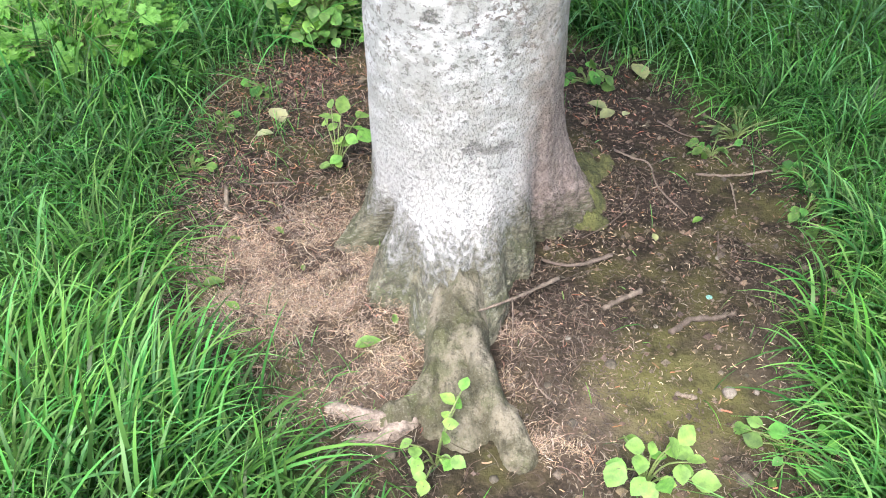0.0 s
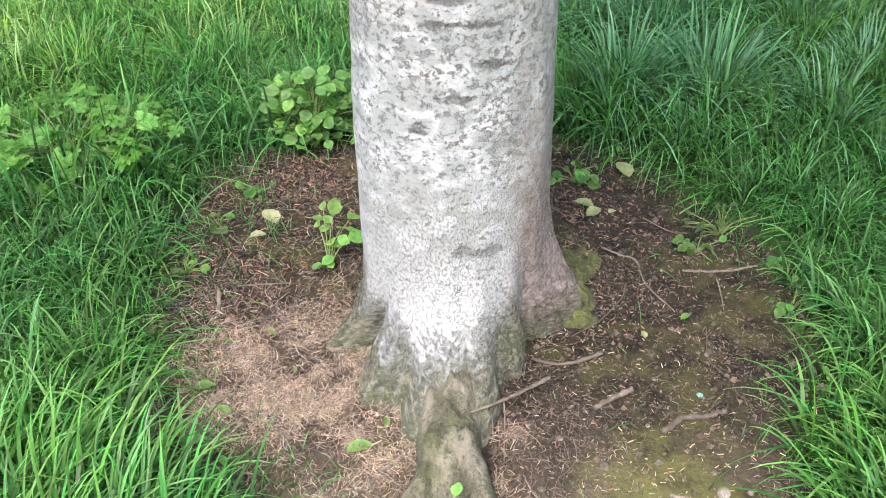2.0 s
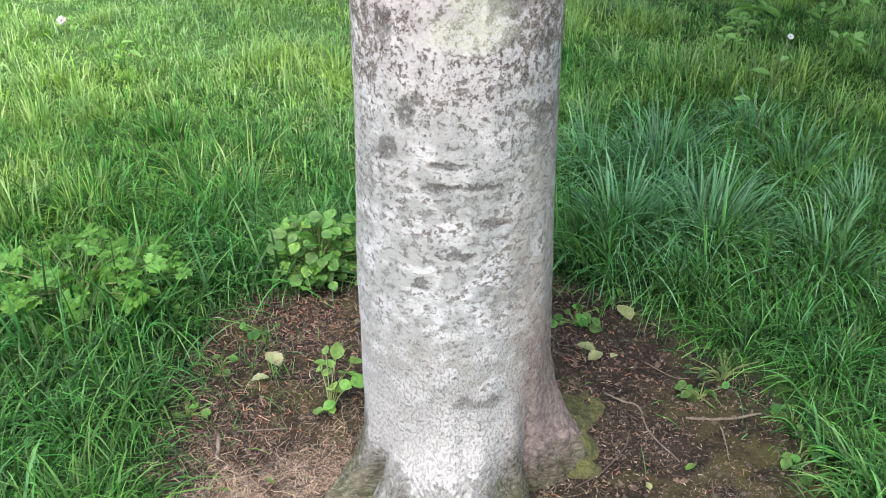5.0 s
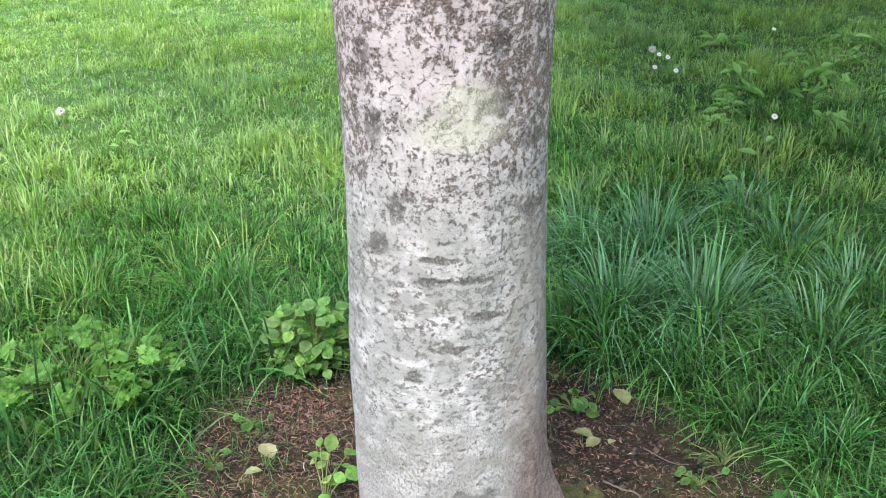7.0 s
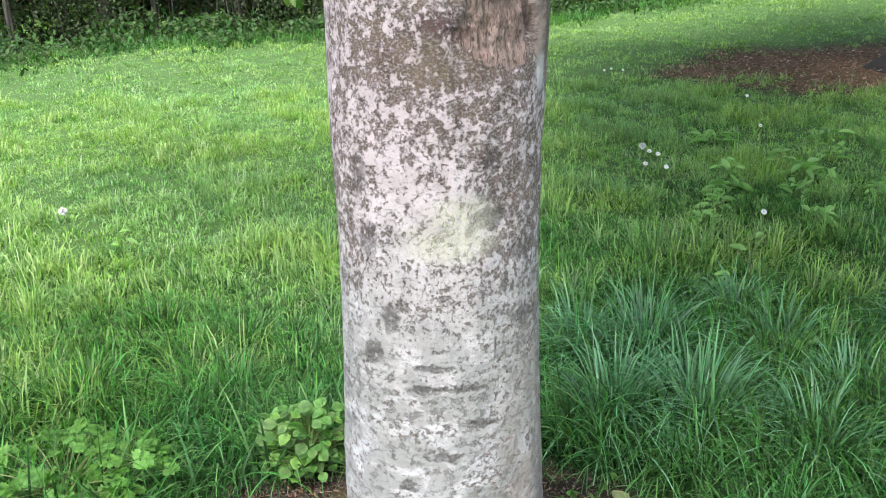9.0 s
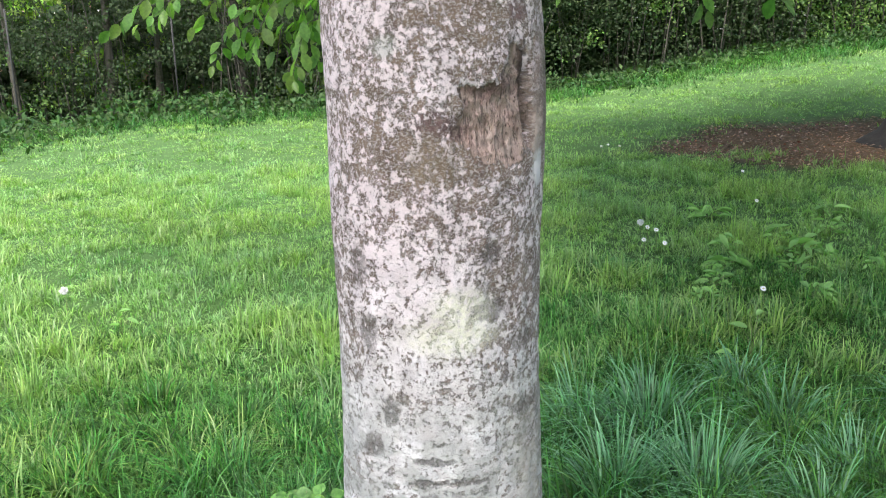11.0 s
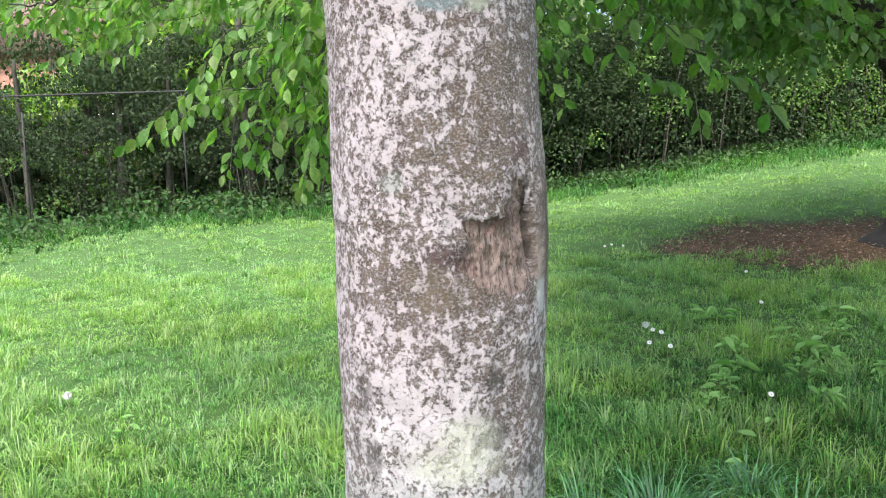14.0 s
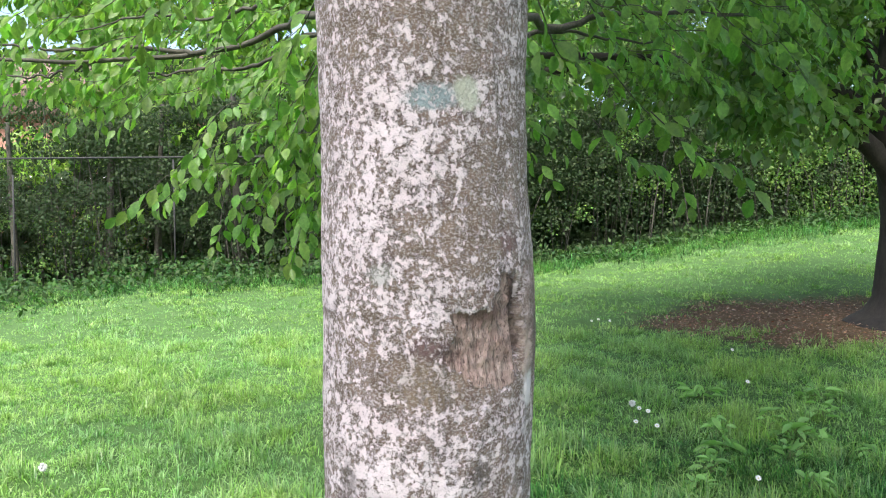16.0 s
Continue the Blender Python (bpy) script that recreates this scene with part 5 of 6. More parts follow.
        part_mesh("crown", leaves_mesh("crown", pos2, al2, nr2, ln2, ln2 * 0.6, M_hedge, LEAF_TINY), t)


build_hedge()


def build_wood():
    """Trees behind the hedge."""
    r = np.random.default_rng(48)
    spots = [(-17.5, 25.5), (-8.0, 23.2), (-5.4, 22.5), (-2.5, 23), (1.5, 22.6), (5.5, 24), (10, 25.5), (15, 27), (20, 28), (-4.5, 27.5), (-0.5, 27), (3.5, 27.5), (7.5, 28.5), (12.5, 30)]
    for k, (x, y) in enumerate(spots):
        z = float(ground_z(x, y))
        t = thing("broadleaf_tree", "yellow-green tree beyond the hedge", "tree", "trees beyond the hedge", at=(x, y, z))
        h = r.uniform(10.5, 12.5)
        part_mesh("trunk", quick_mesh("trunk", *tube_arrays(curve_points([(0, 0, -0.2), (0.1, 0, h * 0.4), (0.0, 0.1, h * 0.85)], 14), np.linspace(0.2, 0.05, 14), 10, 0.05), None, M_branch), t)
        c, rad = [], []
        for q in range(56):
            zz = h * r.uniform(0.04, 1.0)
            wid = 2.6 * math.sin(math.pi * min(0.95, 0.15 + 0.8 * zz / h)) + 0.4
            c.append((r.normal(0, 0.55) * wid, r.normal(0, 0.4) * wid, zz))
            rad.append(r.uniform(0.5, 1.0))
        pos, al, nr, ln = crown_blades(c, rad, 7600, 0.3, 70 + k)
        part_mesh("crown", leaves_mesh("crown", pos, al, nr, ln, ln * 0.65, M_wood, LEAF_TINY), t)


build_wood()


def build_verge():
    """Rough herbs along the foot of the hedge."""
    r = np.random.default_rng(44)
    n = 34000
    x = r.uniform(-14, 17, n)
    y = fence_y(x) + 0.25 - np.abs(r.normal(0, 0.6, n)) * (1 + 2.6 * smooth01(-x, -1, 5)) * (0.7 + 0.6 * wobble(x, x, 1.3, 4.0))
    ok = r.random(n) < 0.25 + 0.75 * smooth01(wobble(x, y, 2.4, 6.0), -0.3, 0.4)
    x, y = x[ok], y[ok]
    n = len(x)
    pos = np.stack([x, y, ground_z(x, y) + r.random(n) ** 1.6 * (0.34 + 0.34 * smooth01(-x, 0, 5)) * (0.7 + 0.5 * wobble(x, y, 1.2, 2.0))], -1)
    al = r.normal(0, 0.7, (n, 3)) + np.array([0, -0.4, 0.25])
    nr = r.normal(0, 0.4, (n, 3)) + np.array([0, -0.2, 1.0])
    ln = r.uniform(0.06, 0.17, n)
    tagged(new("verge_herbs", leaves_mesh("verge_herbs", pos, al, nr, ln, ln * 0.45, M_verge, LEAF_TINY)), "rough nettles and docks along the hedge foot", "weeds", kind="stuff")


build_verge()


def box(bm, x0, x1, y0, y1, z0, z1):
    m = bmesh.ops.create_cube(bm, size=1.0)
    bmesh.ops.scale(bm, vec=(x1 - x0, y1 - y0, z1 - z0), verts=m["verts"])
    bmesh.ops.translate(bm, vec=((x0 + x1) / 2, (y0 + y1) / 2, (z0 + z1) / 2), verts=m["verts"])


def build_house():
    house = thing("house", "red brick house with white window frames beyond the hedge", "house", at=(-12.5, 28, 0.9))
    bm = bmesh.new()
    box(bm, -5, 6.5, 0, 6, -0.5, 4.6)
    part("wall", bm, M_brick, house)
    bm = bmesh.new()
    pts = [(-5.4, -0.4, 4.6), (6.9, -0.4, 4.6), (6.9, 6.4, 4.6), (-5.4, 6.4, 4.6), (-5.4, 3, 7.2), (6.9, 3, 7.2)]
    vs = [bm.verts.new(p) for p in pts]
    for f in ((0, 1, 5, 4), (2, 3, 4, 5), (1, 2, 5), (3, 0, 4), (3, 2, 1, 0)):
        bm.faces.new([vs[i] for i in f])
    part("roof", bm, M_roof, house)
    bm = bmesh.new()
    box(bm, -5.1, 6.6, -0.06, -0.003, 2.35, 2.6)
    part("string_course", bm, M_paint, house)
    for wx in (-3.6, -0.6, 2.4, 5.0):
        bm = bmesh.new()
        for a in ((wx - 0.6, wx - 0.52, 1.0, 2.2), (wx + 0.52, wx + 0.6, 1.0, 2.2), (wx - 0.6, wx + 0.6, 2.12, 2.2), (wx - 0.6, wx + 0.6, 0.95, 1.03), (wx - 0.03, wx + 0.03, 1.0, 2.15)):
            box(bm, a[0], a[1], -0.05, 0.02, a[2], a[3])
        w = part("window_frame", bm, M_paint, house)
        bm = bmesh.new()
        box(bm, wx - 0.52, wx + 0.52, -0.012, 0.0, 1.03, 2.12)
        part("pane", bm, M_glass, w)


build_house()

# ---------- grass ----------


def in_view(x, y, margin=1.12):
    """The wedge of ground that the camera sees."""
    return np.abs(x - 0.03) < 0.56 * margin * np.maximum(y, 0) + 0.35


def fountains(r, hx, hy, hr, tall, per, spread=0.42, bias=0.35, base_lean=0.3, stray=0.25):
    """Blades that spring from tufts at hx, hy (radius hr, height tall) and fall outwards all round: arrays for ribbon_mesh, one row a blade."""
    m = len(hx)
    k = np.repeat(np.arange(m), per)
    n = len(k)
    ox, oy = r.normal(0, spread, n), r.normal(0, spread, n)
    out = np.hypot(ox, oy)
    own = r.uniform(0, 2 * np.pi, m)
    ax = ox + bias * np.cos(own)[k] + r.normal(0, stray, n)
    ay = oy + bias * np.sin(own)[k] + r.normal(0, stray, n)
    h = tall[k] * r.uniform(0.5, 1.25, n) * (1.1 - 0.25 * np.clip(out, 0, 1.4))
    lean = np.clip(base_lean + 0.5 * np.clip(out, 0, 1.2) + r.normal(0, 0.22, n), 0.05, 1.15)
    return hx[k] + ox * hr[k], hy[k] + oy * hr[k], h, lean, np.arctan2(ay, ax), k


def long_height(x, y, d):
    """How tall the uncut grass stands; d: distance from the bare ground."""
    t = 0.2 + 0.06 * wobble(x, y, 2.2, 6.0) - 0.095 * smooth01(y, 2.4, 3.7) + 0.09 * np.exp(-((x - 0.9) / 0.5) ** 2 - ((y - 3.0) / 0.6) ** 2)
    return t * (0.55 + 0.45 * smooth01(d, 0.0, 0.14))


def build_long_grass():
    """Lush uncut grass round the bare ground, in tufts that fall open, with a lower growth between them."""
    r = np.random.default_rng(11)
    n = 6200
    hx, hy = r.uniform(-3.3, 3.5, n), r.uniform(0.35, 5.4, n)
    d = patch_d(hx, hy)
    keep = in_view(hx, hy) & (d > 0.04) & (r.random(n) < 1.2 - np.where(hx < 0.1, 0.6, 0.26) * np.clip(hy - 2.4, 0, 5))
    hx, hy, d = hx[keep], hy[keep], d[keep]
    m = len(hx)
    size = r.uniform(0.05, 0.13, m)
    tall = long_height(hx, hy, d) * r.uniform(0.6, 1.35, m)
    per = np.maximum(8, (36 * (size / 0.08) ** 1.3 * (1 - 0.25 * smooth01(hy, 2.5, 4))).astype(int))
    x, y, h, lean, ang, k = fountains(r, hx, hy, size, tall * 1.15, per, 0.42, 0.4, 0.5, 0.42)
    own = r.random(m)
    tint = np.clip(0.6 * own[k] + 0.4 * r.random(len(k)), 0, 1)
    w = r.uniform(0.0026, 0.0072, len(k))
    ok = patch_d(x, y) > -0.02
    x, y, h, lean, ang, tint, w = [a[ok] for a in (x, y, h, lean, ang, tint, w)]
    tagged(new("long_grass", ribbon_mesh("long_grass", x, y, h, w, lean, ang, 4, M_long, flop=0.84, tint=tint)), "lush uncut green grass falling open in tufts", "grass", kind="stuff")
    n = 52000
    x, y = r.uniform(-3.3, 3.5, n), r.uniform(0.35, 4.6, n)
    d = patch_d(x, y)
    keep = in_view(x, y) & (d > 0.0) & (r.random(n) < 1.1 - np.where(x < 0.1, 0.45, 0.2) * np.clip(y - 2.4, 0, 5))
    x, y, d = x[keep], y[keep], d[keep]
    n = len(x)
    h = 0.5 * long_height(x, y, d) * r.uniform(0.6, 1.3, n)
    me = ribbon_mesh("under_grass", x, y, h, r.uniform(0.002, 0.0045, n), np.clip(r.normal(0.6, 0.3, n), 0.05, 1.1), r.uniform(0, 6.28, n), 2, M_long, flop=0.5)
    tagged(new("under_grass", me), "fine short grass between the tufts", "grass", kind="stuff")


def lawn_layer(name, r, tufts, per, y0, y1, size, height, w0, w1, segs, fade):
    """Lawn in small tufts that fall open, some fresher and taller than others."""
    hy = np.sqrt(r.random(tufts) * (y1 ** 2 - y0 ** 2) + y0 ** 2)
    # tufts only across the width that the camera sees
    hx = r.uniform(-1, 1, tufts) * (0.6 * hy + 0.3)
    ok = (r.random(tufts) < smooth01(hy + 0.6 * smooth01(-hx, -0.2, 0.6) * (y0 < 4), *fade)) & (far_patch_d(hx, hy) > 0.22 * r.normal(0, 1, tufts)) & (patch_d(hx, hy) > 0.05) & (hy < fence_y(hx) - 0.15)
    hx, hy = hx[ok], hy[ok]
    m = len(hx)
    lush = smooth01(wobble(hx, hy, 2.7, 2.0) + 0.6 * wobble(hx, hy, 6.5, 7.0), -0.5, 0.7)
    tall = height * (0.5 + 1.1 * lush ** 1.2) * r.uniform(0.6, 1.45, m) * (1 + 0.5 * smooth01(-hy, -5.5, -3.0))
    x, y, h, lean, ang, k = fountains(r, hx, hy, size * r.uniform(0.5, 1.6, m), tall, np.full(m, per), 0.5, 0.45, 0.3 if y1 < 12 else 0.42)
    n = len(k)
    tint = np.clip(0.35 * r.random(m)[k] + 0.35 * r.random(n) + 0.3 * (1 - lush)[k], 0, 1)
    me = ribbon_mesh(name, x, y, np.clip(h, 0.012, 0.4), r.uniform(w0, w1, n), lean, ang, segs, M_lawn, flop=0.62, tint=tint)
    tagged(new(name, me), "short bright green lawn grass in soft tufts", "grass", kind="stuff")


def build_outer_lawn():
    """Outside the viewed wedge the grass goes on all round: long near the tree, a coarser lawn beyond."""
    r = np.random.default_rng(15)
    for name, label, n, d0, d1, mat, tall, w0, w1 in (("long_grass", "lush uncut green grass flopping over in clumps", 52000, 0.5, 3.0, M_long, 0.19, 0.007, 0.014),
                                                      ("lawn_grass", "short bright green lawn grass in soft tufts", 46000, 2.4, 13.0, M_lawn, 0.11, 0.016, 0.034)):
        d = np.sqrt(r.random(n) * (d1 ** 2 - d0 ** 2) + d0 ** 2)
        a = r.uniform(0, 2 * np.pi, n)
        x, y = d * np.cos(a), 1.5 + d * np.sin(a)
        fade = r.random(n) < 1.15 - smooth01(d, d1 - 0.9, d1) if mat is M_long else r.random(n) < smooth01(d, d0, d0 + 0.8)
        ok = fade & ~(in_view(x, y, 1.0 + 0.1 * r.random(n)) & (y > 0.3)) & (patch_d(x, y) > 0.02) & (far_patch_d(x, y) > 0) & (y < fence_y(x) - 0.2)
        x, y = x[ok], y[ok]
        m = len(x)
        h = tall * (1 + 0.4 * wobble(x, y, 2.3, 6.0)) * r.uniform(0.6, 1.4, m)
        way = 3.0 * wobble(x, y, 1.9, 1.0) + 2.5 * wobble(x, y, 4.3, 8.0) + r.normal(0, 0.5, m)
        me = ribbon_mesh(name, x, y, h, r.uniform(w0, w1, m), np.clip(np.abs(r.normal(0.65, 0.25, m)), 0.05, 1.05), way, 2, mat, flop=0.5)
        tagged(new(name, me), label, "grass", kind="stuff")


build_outer_lawn()


def build_lawn():
    r = np.random.default_rng(12)
    lawn_layer("lawn_grass", r, 12600, 16, 2.3, 9.5, 0.06, 0.095, 0.004, 0.0078, 2, (2.4, 4.0))
    lawn_layer("lawn_grass", r, 20000, 11, 8.8, 24.0, 0.1, 0.072, 0.007, 0.0125, 2, (8.6, 9.8))


def build_rough_grass():
    """Uncut grass between the lawn and the herbs at the hedge foot; its darker colour stands in for the hedge's shade.
    """
    r = np.random.default_rng(17)
    n = 3600
    x = r.uniform(-11, 11, n)
    off = np.abs(r.normal(0, 1, n)) * (0.75 + 1.0 * smooth01(-x, -0.5, 5)) * (0.8 + 0.45 * wobble(x, x, 1.1, 3.0))
    y = fence_y(x) - 0.3 - off
    tall = r.uniform(0.14, 0.3, n) * (1 - 0.35 * smooth01(off, 0.6, 2.2))
    px, py, h, lean, ang, k = fountains(r, x, y, r.uniform(0.05, 0.14, n), tall, np.full(n, 8), 0.5, 0.4, 0.4)
    me = ribbon_mesh("rough_grass", px, py, h, r.uniform(0.007, 0.013, len(k)), lean, ang, 2, M_long, flop=0.6)
    tagged(new("rough_grass", me), "uncut grass along the hedge foot, dark as if shaded", "grass", kind="stuff")


def build_far_litter():
    """Fallen brown leaves on the bare ground under the second tree."""
    r = np.random.default_rng(18)
    n = 5200
    x, y = r.uniform(2.6, 7.8, n), r.uniform(7.7, 12.2, n)
    ok = far_patch_d(x, y) < 0.12 * r.normal(0, 1, n)
    x, y = x[ok], y[ok]
    n = len(x)
    pos = np.stack([x, y, ground_z(x, y) + r.uniform(0.004, 0.02, n)], -1)
    al = r.normal(0, 1, (n, 3)) * np.array([1, 1, 0.15])
    nr = r.normal(0, 0.3, (n, 3)) + np.array([0, 0, 1])
    ln = r.uniform(0.02, 0.06, n)
    light = r.random(n) < 0.1
    for pick, mat in ((light, M_straw), (~light, M_rust)):
        tagged(new("leaf_litter", leaves_mesh("leaf_litter", pos[pick], al[pick], nr[pick], ln[pick], ln[pick] * 0.5, mat, LEAF_TINY)), "scattered dry brown leaves on bare ground", "leaf litter", kind="stuff")


build_long_grass()
build_lawn()
build_rough_grass()
build_far_litter()

# ---------- plants and litter on and round the bare ground ----------
LEAF_ROUND = leaf_template(9, 0.035, 0.18, 0.25, 0.95)


def leaf_data(name, mat, template, ratio):
    """A single leaf, one metre long, as shared mesh data."""
    tv, tf = template
    v = tv.copy()
    v[:, 0] *= ratio
    uv = np.stack([np.full(len(v), rng.random()), np.abs(tv[:, 0]) * 2], -1)
    return quick_mesh(name, v, tf, uv, mat)


def compound_template(seed):
    """A divided leaf: toothed leaflets along a midrib."""
    r = np.random.default_rng(seed)
    tv, tf = leaf_template(7, 0.32, 0.3, 0.25, 0.9)
    vs, ts = [], []
    for at, turn, size in ((0.5, 0, 0.5), (0.5, 52, 0.4), (0.5, -52, 0.4), (0.28, 62, 0.42), (0.28, -62, 0.42), (0.7, 38, 0.3), (0.7, -38, 0.3)):
        a = math.radians(turn + r.normal(0, 8))
        x, y, z = tv[:, 0] * size * 0.75, tv[:, 1] * size, tv[:, 2] * size
        vs.append(np.stack([x * math.cos(a) + y * math.sin(a), at - x * math.sin(a) + y * math.cos(a), z + r.normal(0, 0.1) * y], -1))
        ts.append(tf + len(tv) * (len(vs) - 1))
    return np.vstack(vs), np.vstack(ts)


SPROUT_LEAVES = [leaf_data("leaf", M_sprout, LEAF_ROUND, 0.8) for k in range(4)]
WEED_LEAVES = [leaf_data("leaf", M_weed, LEAF_ROUND, 0.75) for k in range(4)]
MUSTARD_LEAVES = [leaf_data("leaf", M_mustard, LEAF_ROUND, 0.85) for k in range(4)]
DOCK_LEAVES = [leaf_data("leaf", M_dock, leaf_template(7, 0.02, 0.3, 0.15, 0.8), 0.34) for k in range(3)]
DEAD_LEAVES = [leaf_data("leaf", M_dead, leaf_template(7, 0.06, 0.3, 0.1, 0.9), 0.7) for k in range(3)]
GREEN_LEAVES = [leaf_data("leaf", M_leaf, leaf_template(7, 0.03, 0.3, 0.2, 0.9), 0.5) for k in range(3)]


def place_leaf(parent, me, at, along, normal, length):
    """One leaf of a plant, at a place in the world."""
    al = Vector(along).normalized()
    sd = al.cross(Vector(normal)).normalized()
    nr = sd.cross(al)
    m = Matrix((sd, al, nr)).transposed().to_4x4()
    ob = new("leaf", me)
    ob.parent = parent
    ob.matrix_basis = Matrix.Translation(Vector(at) - parent.location) @ m @ Matrix.Scale(length, 4)
    return ob


def plant(name, label, category, base, heads, leaves, size, mat_stem, lift=0.6, group="", seed=1):
    """A small plant: a stem to each head, and a leaf at each head that points outwards."""
    r = np.random.default_rng(seed)
    b = np.array(base, dtype=float)
    p = thing(name, label, category, group, at=tuple(base))
    for k, hd in enumerate(heads):
        hd = np.array(hd, dtype=float)
        mid = b + (hd - b) * np.array([0.35, 0.35, 0.65])
        st = quick_mesh("stem", *tube_arrays(curve_points([b - b + np.array([0, 0, -0.01]), mid - b, hd - b], 8), np.linspace(0.0022, 0.0012, 8), 5), None, mat_stem)
        part_mesh("stem", st, p)
        out = hd - b
        out[2] = 0
        out = out + r.normal(0, 0.012, 3)
        out = out / max(np.linalg.norm(out), 1e-6)
        al = out + np.array([0, 0, r.uniform(-0.5, 0.45)])
        place_leaf(p, leaves[k % len(leaves)], hd - out * size * 0.35, al, np.array([0, -0.3, 1.0]) + r.normal(0, 0.4, 3), size * r.uniform(0.6, 1.25))
        if name == "sprout":
            turn = np.array([-out[1], out[0], 0.0]) * (1 if k % 2 else -1) + out * 0.3
            place_leaf(p, leaves[(k + 1) % len(leaves)], mid + (hd - mid) * 0.5, turn + np.array([0, 0, r.uniform(-0.2, 0.4)]), np.array([0, -0.2, 1.0]) + r.normal(0, 0.3, 3), size * r.uniform(0.5, 0.9))
    return p


M_stem = plain("green_stem", (0.12, 0.17, 0.05), (0.2, 0.26, 0.09), 50, 0.6)
plant("sprout", "bright yellow-green sapling sprout with rounded toothed leaves", "sprout", (0.345, 0.79, 0.0),
      [(0.3, 0.815, 0.11), (0.312, 0.78, 0.125), (0.285, 0.765, 0.09), (0.352, 0.728, 0.10), (0.402, 0.755, 0.125), (0.373, 0.79, 0.12), (0.35, 0.81, 0.08), (0.324, 0.755, 0.06), (0.40, 0.815, 0.1), (0.42, 0.755, 0.07)],
      SPROUT_LEAVES, 0.043, M_stem, group="sprouts", seed=2)
plant("sprout", "pale green sprout growing beside the root", "sprout", (-0.01, 0.83, 0.0),
      [(0.016, 0.845, 0.10), (-0.061, 0.82, 0.08), (0.028, 0.785, 0.075), (0.041, 0.92, 0.11), (-0.029, 0.755, 0.05), (0.0, 0.81, 0.05), (-0.04, 0.795, 0.05), (0.03, 0.9, 0.085)],
      SPROUT_LEAVES, 0.042, M_stem, group="sprouts", seed=3)
plant("sprout", "pale green sprout with rounded leaves close behind the trunk", "sprout", (-0.262, 1.67, 0.0),
      [(-0.293, 1.742, 0.10), (-0.248, 1.745, 0.13), (-0.205, 1.75, 0.11), (-0.2, 1.7, 0.08), (-0.256, 1.69, 0.075), (-0.275, 1.75, 0.14), (-0.23, 1.71, 0.1), (-0.26, 1.66, 0.035), (-0.285, 1.64, 0.03)],
      SPROUT_LEAVES, 0.046, M_stem, group="sprouts", seed=4)


def leafy_clump(name, label, base, spread, height, count, size, leaves, seed, category="weed"):
    """A broad clump of leaves on stalks."""
    r = np.random.default_rng(seed)
    heads = []
    for k in range(count):
        a, d = r.uniform(0, 2 * np.pi), r.random() ** 0.6
        heads.append((base[0] + math.cos(a) * d * spread[0], base[1] + math.sin(a) * d * spread[1], base[2] + height * (0.08 + 0.92 * r.random()) * (1 - 0.3 * d * d)))
    return plant(name, label, category, base, heads, leaves, size, M_stem, seed=seed)


leafy_clump("garlic_mustard", "dense clump of round toothed green leaves beside bare ground", (-0.36, 2.3, 0.02), (0.16, 0.1), 0.23, 240, 0.04, MUSTARD_LEAVES, 5)
leafy_clump("hogweed", "bushy pale green weed with jagged leaves in the grass", (-1.03, 2.1, 0.02), (0.3, 0.2), 0.23, 150, 0.072, [leaf_data("leaf", M_jagged, compound_template(k), 1.0) for k in range(4)], 6)
leafy_clump("willowherb", "small upright herb with narrow pale leaves", (0.75, 1.8, 0.0), (0.1, 0.06), 0.09, 24, 0.027, [leaf_data("leaf", M_weed, leaf_template(6, 0.03, 0.3, 0.3, 0.85), 0.38)], 7)
leafy_clump("chickweed", "low pale herb at the edge of the grass", (0.67, 1.72, 0.0), (0.07, 0.05), 0.05, 16, 0.03, WEED_LEAVES, 8)
leafy_clump("chickweed", "low pale herb behind the trunk", (0.4, 2.06, 0.01), (0.07, 0.05), 0.06, 18, 0.034, WEED_LEAVES, 9)
leafy_clump("chickweed", "low pale herb beside the grass", (0.84, 1.5, 0.0), (0.06, 0.1), 0.05, 12, 0.035, WEED_LEAVES, 10)
leafy_clump("chickweed", "low pale herb under the long grass", (0.62, 0.86, 0.0), (0.1, 0.09), 0.05, 18, 0.034, WEED_LEAVES, 19)
for k, (x, y) in enumerate([(0.87, 1.62), (0.85, 1.22), (0.8, 1.05), (-0.58, 1.86), (-0.62, 1.66), (-0.5, 2.02), (0.55, 2.2)]):
    leafy_clump("chickweed", "small straggling green herb at the edge of the grass", (x, y, 0.0), (0.06, 0.06), 0.05, 13, 0.026, WEED_LEAVES, 40 + k)
for k, (x, y, s) in enumerate([(1.9, 5.15, 0.22), (2.46, 5.4, 0.22), (2.26, 6.6, 0.2), (2.25, 4.95, 0.16), (1.7, 4.75, 0.13), (2.6, 5.3, 0.15), (3.1, 6.4, 0.17), (1.36, 3.5, 0.1), (2.1, 4.35, 0.12), (1.38, 2.9, 0.1), (2.0, 5.5, 0.15), (2.45, 5.7, 0.14), (2.9, 5.9, 0.15), (2.75, 4.9, 0.14), (1.5, 4.4, 0.11)]):
    leafy_clump("dock", "dock rosette with long green leaves in the lawn", (x, y, float(ground_z(x, y))), (s * 0.7, s * 0.7), 0.12, 17, s * 0.68, DOCK_LEAVES, 20 + k)
plant("dock", "tall thin dock with few leaves in the long grass", "weed", (1.47, 3.6, float(ground_z(1.47, 3.6))),
      [(1.45, 3.6, 0.34), (1.5, 3.62, 0.32), (1.41, 3.58, 0.27), (1.47, 3.55, 0.30)], DOCK_LEAVES, 0.075, M_stem, seed=30)
